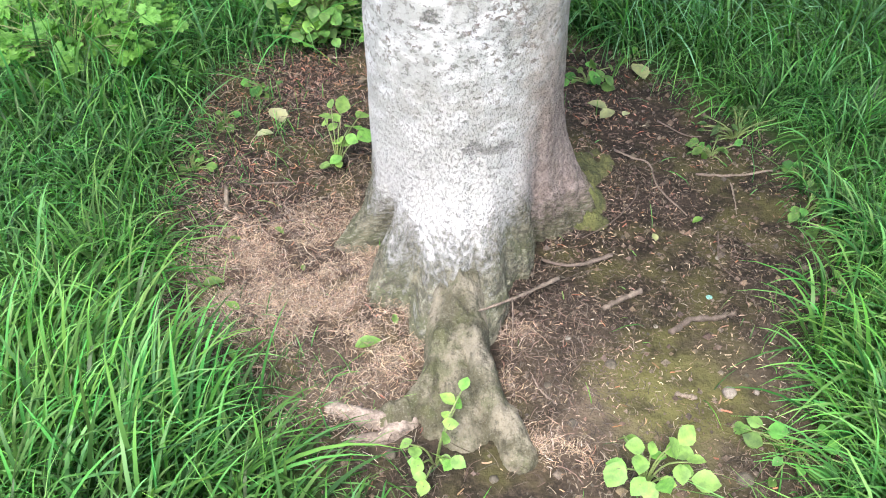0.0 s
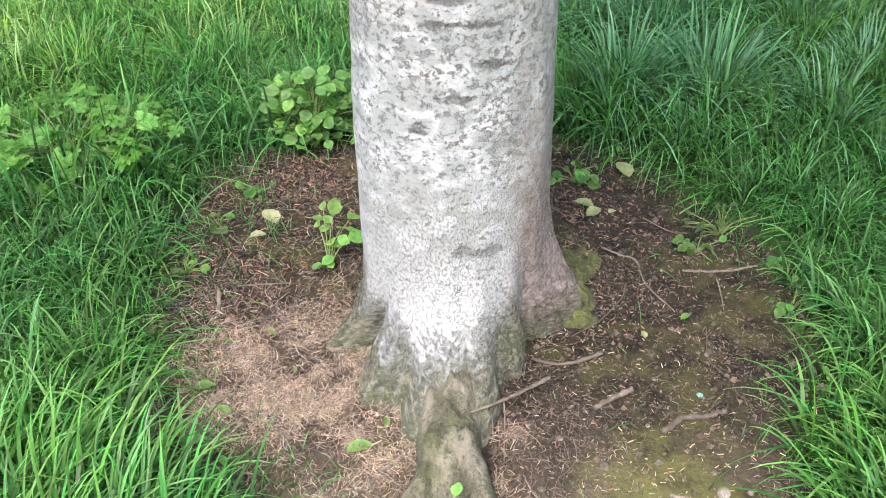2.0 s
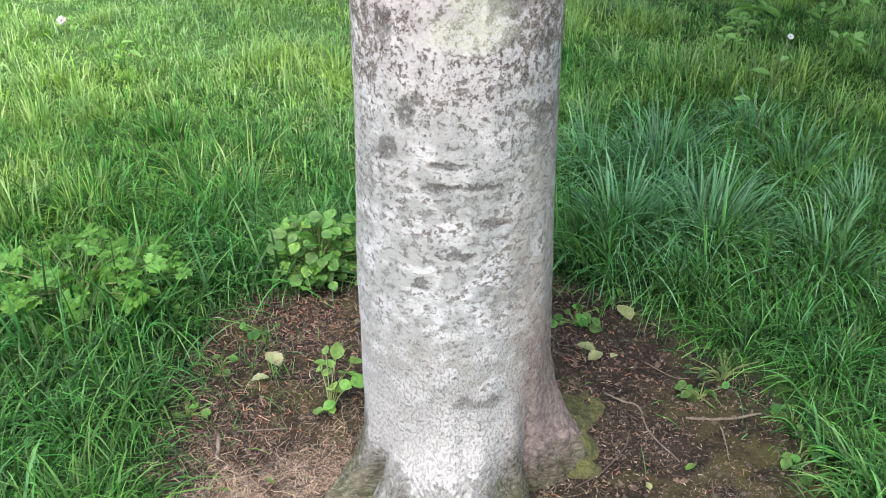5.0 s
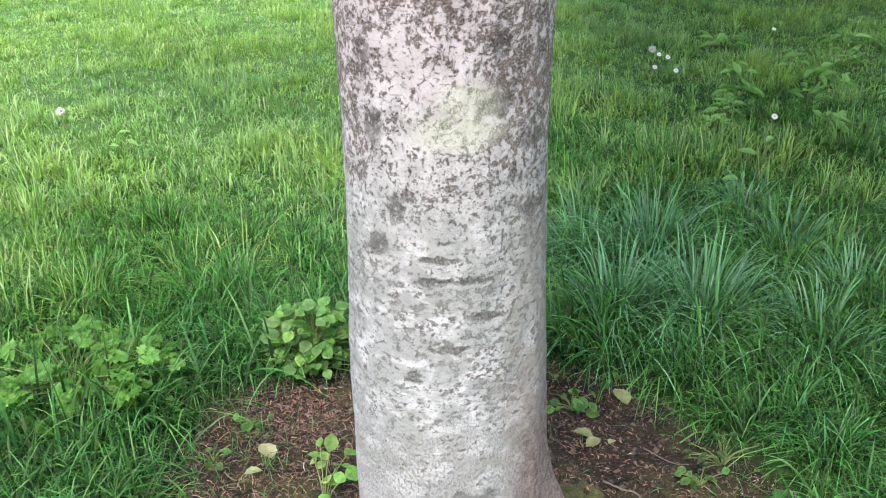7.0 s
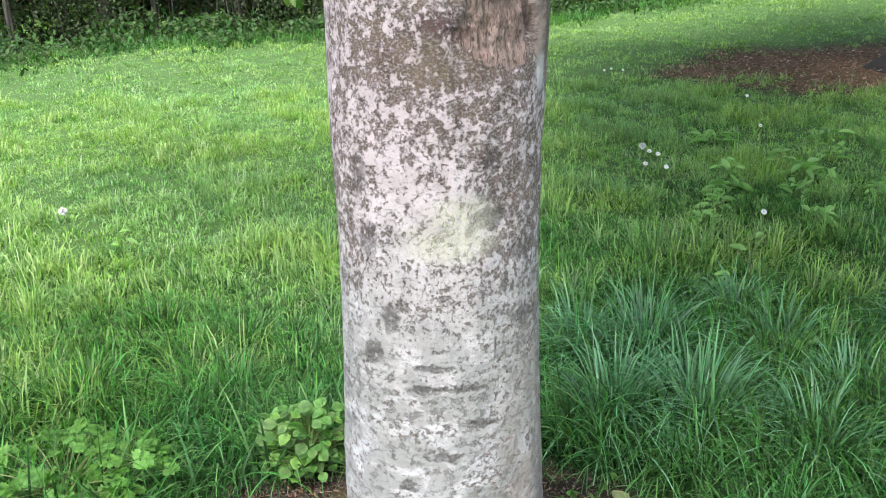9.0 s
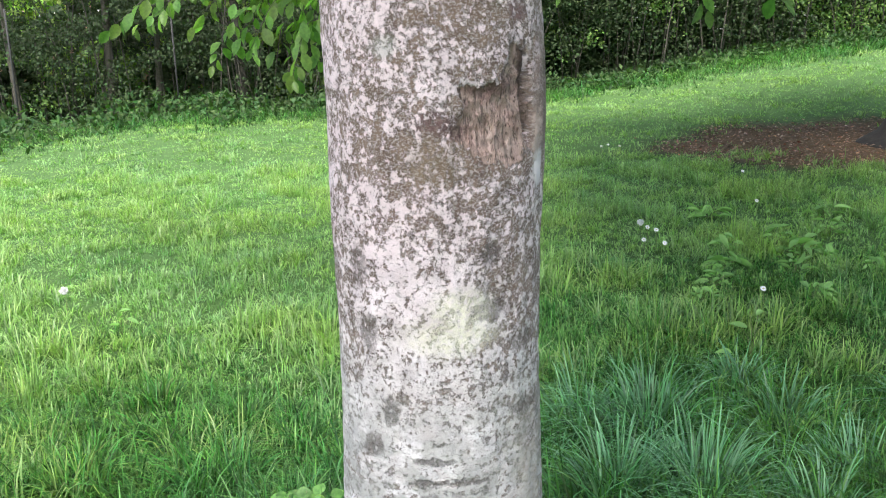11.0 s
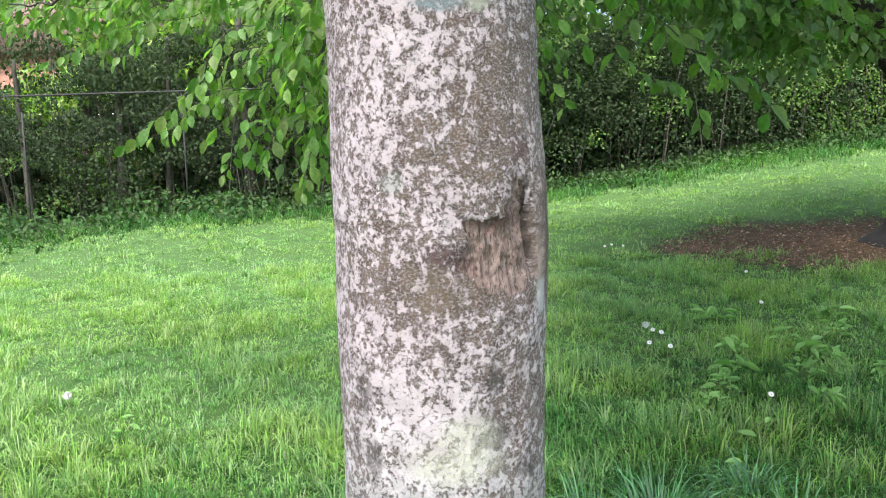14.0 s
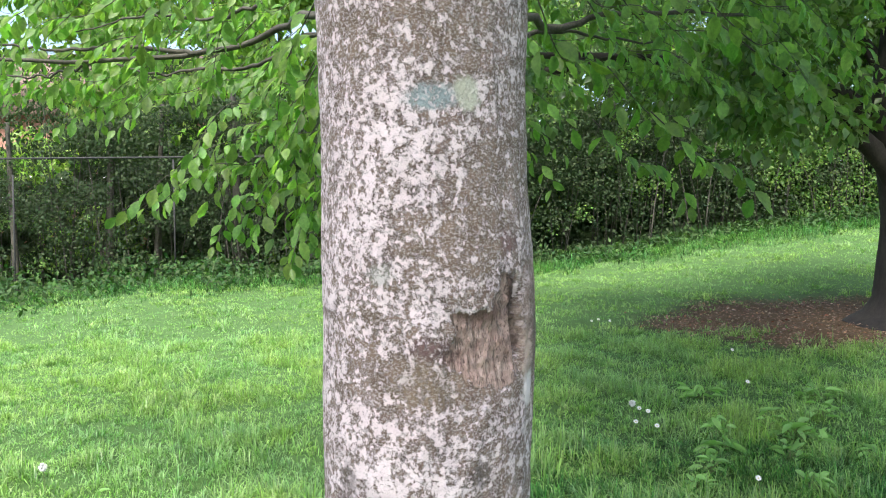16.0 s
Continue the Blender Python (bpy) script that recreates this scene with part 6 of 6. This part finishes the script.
leafy_clump("dock", "dock rosette with long green leaves in the lawn", (-1.66, 4.37, float(ground_z(-1.66, 4.37))), (0.07, 0.06), 0.13, 7, 0.075, DOCK_LEAVES, 31)


def loose_leaf(name, label, leaves, at, turn, size, tip=0.15, group=""):
    ob = new(name, leaves[int(at[0] * 1000) % len(leaves)])
    ob.matrix_basis = pose(at[0], at[1], float(ground_z(at[0], at[1])) + 0.012, 8 + tip * 20, tip * 40, turn) @ Matrix.Scale(size, 4)
    return tagged(ob, label, "leaf", group)


for x, y, a, s in ((-0.42, 1.85, 40, 0.07), (-0.44, 1.805, 120, 0.05), (0.437, 1.913, 70, 0.06), (0.41, 1.875, -60, 0.05), (0.56, 2.06, 20, 0.075), (0.473, 1.395, 10, 0.022), (-0.70, 1.18, 60, 0.07), (0.49, 1.9, 140, 0.03)):
    loose_leaf("fallen_leaf", "pale bleached leaf lying on the soil", DEAD_LEAVES, (x, y), a, s, group="fallen leaves")
for x, y, a, s in ((-0.415, 1.183, 60, 0.04), (-0.172, 1.087, -75, 0.055), (-0.094, 1.146, 10, 0.028), (-0.49, 1.11, -80, 0.045), (-0.40, 1.052, 30, 0.03), (-0.51, 1.26, -85, 0.05), (0.566, 1.456, -60, 0.03), (-0.36, 1.42, 50, 0.03),
                   (-0.3, 1.3, 10, 0.02), (-0.45, 1.4, 80, 0.03)):
    loose_leaf("fallen_leaf", "fresh green leaf lying on the litter", GREEN_LEAVES, (x, y), a, s, group="fallen leaves")


def stick(label, ctrl, r0, r1=None, side=None, mat=None):
    """A fallen twig lying on the soil, with an optional side shoot."""
    base = Vector((ctrl[0][0], ctrl[0][1], 0))
    st = thing("twig", label, "twig", "fallen twigs", at=tuple(base))
    b = np.array(base)
    r0 = r0 * 0.62
    for c, a, name in ((ctrl, r0, "shaft"), (side, r0 * 0.7, "side_shoot")):
        if c is None:
            continue
        n = 22
        pts = curve_points(c, n) - b
        pts[:, :2] += rng.normal(0, a * 0.3, (n, 2))
        rad = np.linspace(a, (r1 * 0.75 if r1 else a * 0.5) if name == "shaft" else a * 0.5, n)
        part_mesh(name, quick_mesh(name, *tube_arrays(pts, rad * rng.uniform(0.82, 1.2, n), 8, 0.1), None, mat or M_twig), st)


M_twig_pale = plain("dry_twig", (0.09, 0.068, 0.054), (0.24, 0.19, 0.152), 60, 0.85, 0.5, 0.002)
stick("pale forked twig leaning on the root", [(0.045, 1.12, 0.066), (0.137, 1.17, 0.06), (0.19, 1.21, 0.05), (0.24, 1.25, 0.04)], 0.0035, 0.006, [(0.14, 1.168, 0.058), (0.138, 1.11, 0.03), (0.134, 1.06, 0.006)], M_twig_pale)
stick("thin brown twig on the soil", [(0.465, 1.59, 0.012), (0.445, 1.535, 0.012), (0.38, 1.457, 0.01), (0.309, 1.405, 0.01)], 0.003)
stick("stout brown twig beside the trunk", [(0.215, 1.335, 0.012), (0.26, 1.315, 0.014), (0.311, 1.322, 0.014), (0.369, 1.347, 0.014)], 0.005, 0.006)
stick("crooked pale twig on the soil", [(0.428, 1.735, 0.012), (0.47, 1.70, 0.012), (0.506, 1.677, 0.012), (0.513, 1.59, 0.008), (0.561, 1.488, 0.006)], 0.0042, 0.002, None, M_twig_pale)
stick("straight pale stick at the grass edge", [(0.612, 1.637, 0.01), (0.70, 1.63, 0.01), (0.80, 1.645, 0.014)], 0.005, 0.0035, [(0.69, 1.605, 0.008), (0.685, 1.55, 0.008), (0.675, 1.49, 0.008)], M_twig_pale)
stick("short thick broken stick", [(0.332, 1.194, 0.008), (0.372, 1.22, 0.009), (0.415, 1.245, 0.01)], 0.008, 0.0085, None, M_twig_pale)
stick("rotten grey branch piece half sunk in soil", [(0.455, 1.13, 0.004), (0.50, 1.16, 0.008), (0.55, 1.17, 0.006), (0.6, 1.19, 0.0)], 0.011, 0.006)
stick("small light brown stick", [(0.434, 0.979, 0.007), (0.472, 0.968, 0.007)], 0.006, 0.0055, None, M_twig_pale)
stick("thin curved twig beside the root", [(0.172, 1.02, 0.006), (0.185, 0.985, 0.006), (0.213, 0.955, 0.005)], 0.0028, 0.002, None, M_twig_pale)
stick("short brown wood chip upright in the litter", [(-0.524, 1.59, 0.01), (-0.505, 1.5, 0.01)], 0.008, 0.007, None, M_twig_pale)
stick("dark twig across the litter", [(-0.60, 1.52, 0.01), (-0.546, 1.469, 0.012), (-0.501, 1.43, 0.01)], 0.003)
stick("thin pale twig on the litter", [(-0.48, 1.60, 0.01), (-0.42, 1.60, 0.014), (-0.35, 1.61, 0.01)], 0.003, 0.002, None, M_twig_pale)
stick("forked dark twig on the litter", [(-0.472, 1.44, 0.012), (-0.41, 1.45, 0.014), (-0.33, 1.47, 0.012)], 0.0035, 0.002, [(-0.40, 1.455, 0.014), (-0.375, 1.5, 0.012), (-0.37, 1.55, 0.012)])
stick("thin twig behind the trunk", [(0.56, 1.865, 0.01), (0.62, 1.80, 0.01), (0.66, 1.79, 0.012)], 0.003, 0.002)
stick("dark twig in the litter", [(-0.55, 1.34, 0.01), (-0.5, 1.30, 0.01), (-0.47, 1.27, 0.008)], 0.003)
stick("thin twig on the soil", [(0.62, 1.43, 0.006), (0.60, 1.33, 0.006), (0.63, 1.27, 0.006)], 0.0022)


def lump(bm, at, size, squash=0.7, seed=0):
    m = bmesh.ops.create_icosphere(bm, subdivisions=2, radius=size)
    for v in m["verts"]:
        d = 1 + 0.3 * noise.noise(v.co * (3.0 / size) + Vector((seed * 3.1, 0, 0)))
        v.co = Vector((v.co.x * d, v.co.y * d, v.co.z * d * squash)) + Vector(at)


def lone(name, label, category, mat, at, size, squash=0.7, group=""):
    bm = bmesh.new()
    lump(bm, (0, 0, size * squash * 0.5), size, squash, at[0] * 10)
    me = bpy.data.meshes.new(name)
    bm.to_mesh(me)
    bm.free()
    me.materials.append(mat)
    for p in me.polygons:
        p.use_smooth = True
    ob = new(name, me)
    ob.location = (at[0], at[1], float(ground_z(at[0], at[1])))
    return tagged(ob, label, category, group)


lone("mushroom", "pale round fungus cap at the edge of the grass", "mushroom", M_puff, (0.537, 0.983), 0.014, 0.6)
lone("mushroom", "tiny white fungus on the soil", "mushroom", M_puff, (0.588, 0.985), 0.006, 0.8)
lone("scrap", "small faded turquoise scrap on the soil", "litter", M_teal, (0.556, 1.232), 0.007, 0.25)
for x, y, s in ((0.325, 1.05, 0.016), (0.2, 1.0, 0.012), (0.47, 1.28, 0.007), (0.6, 1.35, 0.008), (0.52, 0.8, 0.022), (0.35, 1.5, 0.006), (0.25, 1.12, 0.009), (-0.09, 0.845, 0.016), (0.09, 0.8, 0.012), (0.43, 1.15, 0.007)):
    lone("stone", "small brown stone half sunk in the soil", "stone", M_crumb if s > 0.011 else M_stone, (x, y), s * 0.7, 0.6, "stones")


def bare_points(r, n, x0=-0.85, x1=0.9, y0=0.6, y1=2.45):
    x, y = r.uniform(x0, x1, n), r.uniform(y0, y1, n)
    ok = (patch_d(x, y) < 0.02) & (np.hypot(x - 0.05, y - 1.5) > 0.2) & ~((np.abs(x - 0.04) < 0.07) & (y > 0.85) & (y < 1.3))
    return x[ok], y[ok]


def fibres(name, label, x, y, length, width, mat, r, rise=0.012, arch=0.35):
    """Short dry curled strips that lie about."""
    n = len(x)
    z = ground_z(x, y) + r.random(n) * rise + 0.002
    ang = r.uniform(0, 2 * np.pi, n)
    s = np.linspace(-0.5, 0.5, 4)
    bend = r.normal(0, 0.33, n)
    px = x[:, None] + np.cos(ang)[:, None] * s * length[:, None] - np.sin(ang)[:, None] * bend[:, None] * (s ** 2)[None] * length[:, None]
    py = y[:, None] + np.sin(ang)[:, None] * s * length[:, None] + np.cos(ang)[:, None] * bend[:, None] * (s ** 2)[None] * length[:, None]
    pz = z[:, None] + (arch * length[:, None] * (0.25 - s[None] ** 2) * r.random(n)[:, None]) + r.normal(0, 0.18, n)[:, None] * s[None] * length[:, None]
    pz = np.maximum(pz, ground_z(px, py) + 0.001)
    wx, wy = -np.sin(ang)[:, None] * width[:, None] * 0.5, np.cos(ang)[:, None] * width[:, None] * 0.5
    a = np.stack([px - wx, py - wy, pz], -1)
    b = np.stack([px + wx, py + wy, pz + width[:, None] * 0.3], -1)
    v = np.stack([a, b], 2).reshape(n, 8, 3)
    f = np.array([(0, 1, 3), (0, 3, 2), (2, 3, 5), (2, 5, 4), (4, 5, 7), (4, 7, 6)])
    tris = (f[None] + (np.arange(n) * 8)[:, None, None]).reshape(-1, 3)
    uv = np.repeat(np.stack([r.random(n), r.random(n)], -1), 8, axis=0)
    tagged(new(name, quick_mesh(name, v.reshape(-1, 3), tris, uv, mat)), label, "litter", kind="stuff")


def build_litter():
    r = np.random.default_rng(50)
    x, y = bare_points(r, 160000, -0.75, 0.32, 0.78, 1.9)
    k = r.random(len(x)) < np.clip(straw_cover(x, y), 0, 1) * 0.8
    x, y = x[k], y[k]
    n = len(x)
    fibres("dry_litter", "pinkish tan shreds of dry catkins and grass on the soil", x, y, r.uniform(0.007, 0.026, n), r.uniform(0.0004, 0.001, n), M_straw, r, 0.02)
    x, y = bare_points(r, 3400, -0.8, 0.3, 0.8, 2.3)
    n = len(x)
    fibres("dry_stalks", "thin bent straw stalks and bits of twig on the litter", x, y, r.uniform(0.015, 0.055, n), r.uniform(0.0007, 0.0016, n), M_debris, r, 0.02)
    x, y = bare_points(r, 800, -0.8, 0.0, 1.1, 2.2)
    n = len(x)
    fibres("pale_stalks", "bleached straw stalks lying on the soil", x, y, r.uniform(0.015, 0.05, n), r.uniform(0.0006, 0.0014, n), M_straw, r, 0.02)
    x, y = bare_points(r, 80000)
    k = r.random(len(x)) < np.clip(0.45 + 0.6 * wobble(x, y, 9, 5.0) + 0.5 * np.exp(-((x - 0.25) / 0.12) ** 2 - ((y - 1.15) / 0.2) ** 2), 0, 1)
    x, y = x[k], y[k]
    n = len(x)
    fibres("debris", "small brown shreds and bud scales on dark soil", x, y, r.gamma(2.0, 0.0035, n) + 0.003, r.uniform(0.0006, 0.0016, n), M_debris, r, 0.006)
    x, y = bare_points(r, 26000)
    dens = 0.035 + 1.0 * np.exp(-((x + 0.4) / 0.25) ** 2 - ((y - 2.05) / 0.25) ** 2) + 0.5 * np.exp(-((x + 0.5) / 0.2) ** 2 - ((y - 1.6) / 0.2) ** 2) + 0.45 * np.exp(-((x - 0.3) / 0.2) ** 2 - ((y - 1.95) / 0.3) ** 2)
    k = r.random(len(x)) < dens
    x, y = x[k], y[k]
    n = len(x)
    fibres("bud_scales", "rust-brown bud scales scattered on the soil", x, y, r.uniform(0.006, 0.02, n), r.uniform(0.001, 0.003, n), M_rust, r, 0.006)
    x, y = bare_points(r, 7500, 0.1, 0.9, 0.8, 2.3)
    k = r.random(len(x)) < 0.2 + 0.5 * np.exp(-((x - 0.3) / 0.15) ** 2 - ((y - 1.3) / 0.35) ** 2) + 0.3 * wobble(x, y, 8, 1.0)
    x, y = x[k], y[k]
    n = len(x)
    fibres("husks", "tiny beige husks and shreds on the soil", x, y, r.uniform(0.004, 0.013, n), r.uniform(0.0006, 0.0018, n), M_straw, r, 0.005)
    x, y = r.uniform(2.6, 7.8, 7000), r.uniform(8.0, 11.9, 7000)
    k = far_patch_d(x, y) < 0.02
    x, y = x[k], y[k]
    n = len(x)
    fibres("fallen_scales", "rust-brown litter under the second tree", x, y, r.uniform(0.02, 0.06, n), r.uniform(0.005, 0.015, n), M_scales, r, 0.015)
    x, y = bare_points(r, 4200)
    n = len(x)
    vs, ts = [], []
    base = np.array([(1, 0, 0), (-1, 0, 0), (0, 1, 0), (0, -1, 0), (0, 0, 1), (0, 0, -1)], dtype=float)
    tri = np.array([(0, 2, 4), (2, 1, 4), (1, 3, 4), (3, 0, 4), (2, 0, 5), (1, 2, 5), (3, 1, 5), (0, 3, 5)])
    size = r.gamma(2.0, 0.0014, n) + 0.0015
    v = base[None] * size[:, None, None] * r.uniform(0.6, 1.3, (n, 6, 1)) + np.stack([x, y, ground_z(x, y) + 0.002], -1)[:, None]
    tris = (tri[None] + (np.arange(n) * 6)[:, None, None]).reshape(-1, 3)
    tagged(new("soil_crumbs", quick_mesh("soil_crumbs", v.reshape(-1, 3), tris, None, M_crumb, False)), "loose crumbs of dry brown soil", "soil", kind="stuff")
    # thin moss and seedling grass in the bare ground
    x, y = bare_points(r, 16000)
    k = r.random(len(x)) < np.clip(0.9 * smooth01(patch_d(x, y), -0.2, 0.02) + 0.5 * np.exp(-((x + 0.45) / 0.12) ** 2 - ((y - 1.85) / 0.15) ** 2) + 0.9 * np.exp(-((x + 0.27) / 0.17) ** 2 - ((y - 0.98) / 0.1) ** 2) + 0.3 * np.exp(-((x + 0.55) / 0.12) ** 2 - ((y - 1.6) / 0.3) ** 2) + 0.55 * np.exp(-((x + 0.5) / 0.14) ** 2 - ((y - 1.85) / 0.2) ** 2) + 0.02, 0, 1) * 0.5
    x, y = x[k], y[k]
    n = len(x)
    tagged(new("seedling_grass", ribbon_mesh("seedling_grass", x, y, r.uniform(0.02, 0.1, n), r.uniform(0.0015, 0.0035, n), np.clip(r.normal(0.7, 0.3, n), 0.1, 1.1), r.uniform(0, 6.28, n), 3, M_long)),
           "sparse short grass shoots on the bare soil", "grass", kind="stuff")


build_litter()


def build_front_tufts():
    """Long coarse grass that leans in over the bare ground."""
    r = np.random.default_rng(60)
    rows = [(-0.6, 0.86, 0.1, 0.08, 260, 0.3, 1.0), (-0.78, 1.0, 0.1, 0.1, 200, 0.27, 0.9), (0.82, 0.92, 0.07, 0.2, 170, 0.2, 2.6), (0.93, 1.3, 0.05, 0.2, 150, 0.18, 2.7), (0.8, 1.0, 0.04, 0.15, 50, 0.24, 2.9),
            (-0.42, 0.74, 0.1, 0.04, 110, 0.24, 0.6), (-1.03, 2.02, 0.28, 0.14, 420, 0.335, 0.0), (-0.36, 2.36, 0.16, 0.07, 160, 0.335, -1.5), (0.45, 2.36, 0.12, 0.07, 200, 0.34, 3.4)]
    for x0, y0, sx, sy, n, h, a in rows:
        px, py = x0 + r.normal(0, sx, n), y0 + r.normal(0, sy, n)
        ok = patch_d(px, py) > -0.03
        px, py = px[ok], py[ok]
        n = len(px)
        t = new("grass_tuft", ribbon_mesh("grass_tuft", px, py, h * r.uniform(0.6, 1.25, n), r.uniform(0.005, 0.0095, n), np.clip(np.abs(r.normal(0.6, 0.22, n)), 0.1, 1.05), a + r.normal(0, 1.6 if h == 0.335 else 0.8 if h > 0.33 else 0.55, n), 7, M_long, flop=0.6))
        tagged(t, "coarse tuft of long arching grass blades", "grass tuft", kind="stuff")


build_front_tufts()


def build_cocksfoot():
    """Big open tufts of blue-green grass behind the tree."""
    r = np.random.default_rng(66)
    for x, y, size, tall, n in ((0.82, 2.95, 0.17, 0.46, 330), (0.62, 2.52, 0.12, 0.38, 360), (0.9, 2.5, 0.16, 0.38, 420), (1.2, 2.3, 0.13, 0.34, 240), (1.36, 2.95, 0.14, 0.32, 240), (0.58, 3.0, 0.12, 0.36, 200), (1.42, 2.56, 0.14, 0.32, 220),
                                (1.32, 3.35, 0.12, 0.28, 160), (-1.14, 3.4, 0.12, 0.24, 190), (-0.68, 2.7, 0.12, 0.26, 200), (-1.2, 2.72, 0.12, 0.25, 200), (-1.9, 3.3, 0.12, 0.24, 180), (1.95, 3.0, 0.13, 0.3, 190)):
        px, py, h, lean, ang, k = fountains(r, np.array([x]), np.array([y]), np.array([size]), np.array([tall]), np.array([n]), 0.5, 0.15, 0.42, 0.2)
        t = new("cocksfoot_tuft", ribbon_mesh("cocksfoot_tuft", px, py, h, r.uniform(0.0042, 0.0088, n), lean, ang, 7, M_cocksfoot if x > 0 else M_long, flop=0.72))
        tagged(t, "large tuft of blue-green arching cocksfoot grass" if x > 0 else "large fresh green tuft of arching cocksfoot grass", "grass tuft", "cocksfoot tufts", kind="stuff")


build_cocksfoot()


def flower(kind, x, y, h, seed):
    h += 0.045
    z = float(ground_z(x, y))
    if kind == "clock":
        f = thing("dandelion_clock", "white dandelion seed head standing in the lawn", "flower", "dandelion clocks", at=(x, y, z))
    else:
        f = thing("daisy", "white daisy flower in the lawn", "flower", "daisies", at=(x, y, z))
    part_mesh("stem", quick_mesh("stem", *tube_arrays(curve_points([(0, 0, -0.01), (0.006, 0, h * 0.5), (0, 0, h)], 6), [0.0018] * 6, 5), None, M_stem), f)
    r = np.random.default_rng(seed)
    if kind == "clock":
        d = unit(r.normal(0, 1, (170, 3)))
        pos = d * 0.004 + np.array([0, 0, h])
        part_mesh("seed_head", leaves_mesh("seed_head", pos, d, r.normal(0, 1, (170, 3)), 0.022, 0.009, M_clock, LEAF_FAR), f)
    else:
        a = np.linspace(0, 2 * np.pi, 14, endpoint=False)
        d = np.stack([np.cos(a), 0.7 * np.sin(a) - 0.2, 0.7 * np.sin(a) + 0.2], -1)
        part_mesh("petals", leaves_mesh("petals", d * 0.003 + np.array([0, 0, h]), d, np.tile([0, -0.7, 0.7], (14, 1)), 0.015, 0.008, M_white, LEAF_FAR), f)
        bm = bmesh.new()
        lump(bm, (0, 0, h + 0.001), 0.004, 0.6)
        part("disc", bm, M_yellow, f)


for k, (x, y, h) in enumerate(((1.47, 5.65, 0.16), (-2.05, 4.62, 0.13))):
    flower("clock", x, y, h, k)
for k, (x, y, h) in enumerate(((1.52, 5.66, 0.12), (1.57, 5.62, 0.11), (1.43, 5.4, 0.1), (1.54, 5.3, 0.1), (2.95, 7.76, 0.1), (1.58, 5.66, 0.1), (2.0, 9.6, 0.1), (2.1, 9.7, 0.1), (2.2, 9.55, 0.1), (1.75, 4.2, 0.1), (2.6, 6.5, 0.1), (-0.9, 12.6, 0.12), (-1.0, 12.7, 0.12), (-1.1, 12.5, 0.12))):
    flower("daisy", x, y, h, 10 + k)
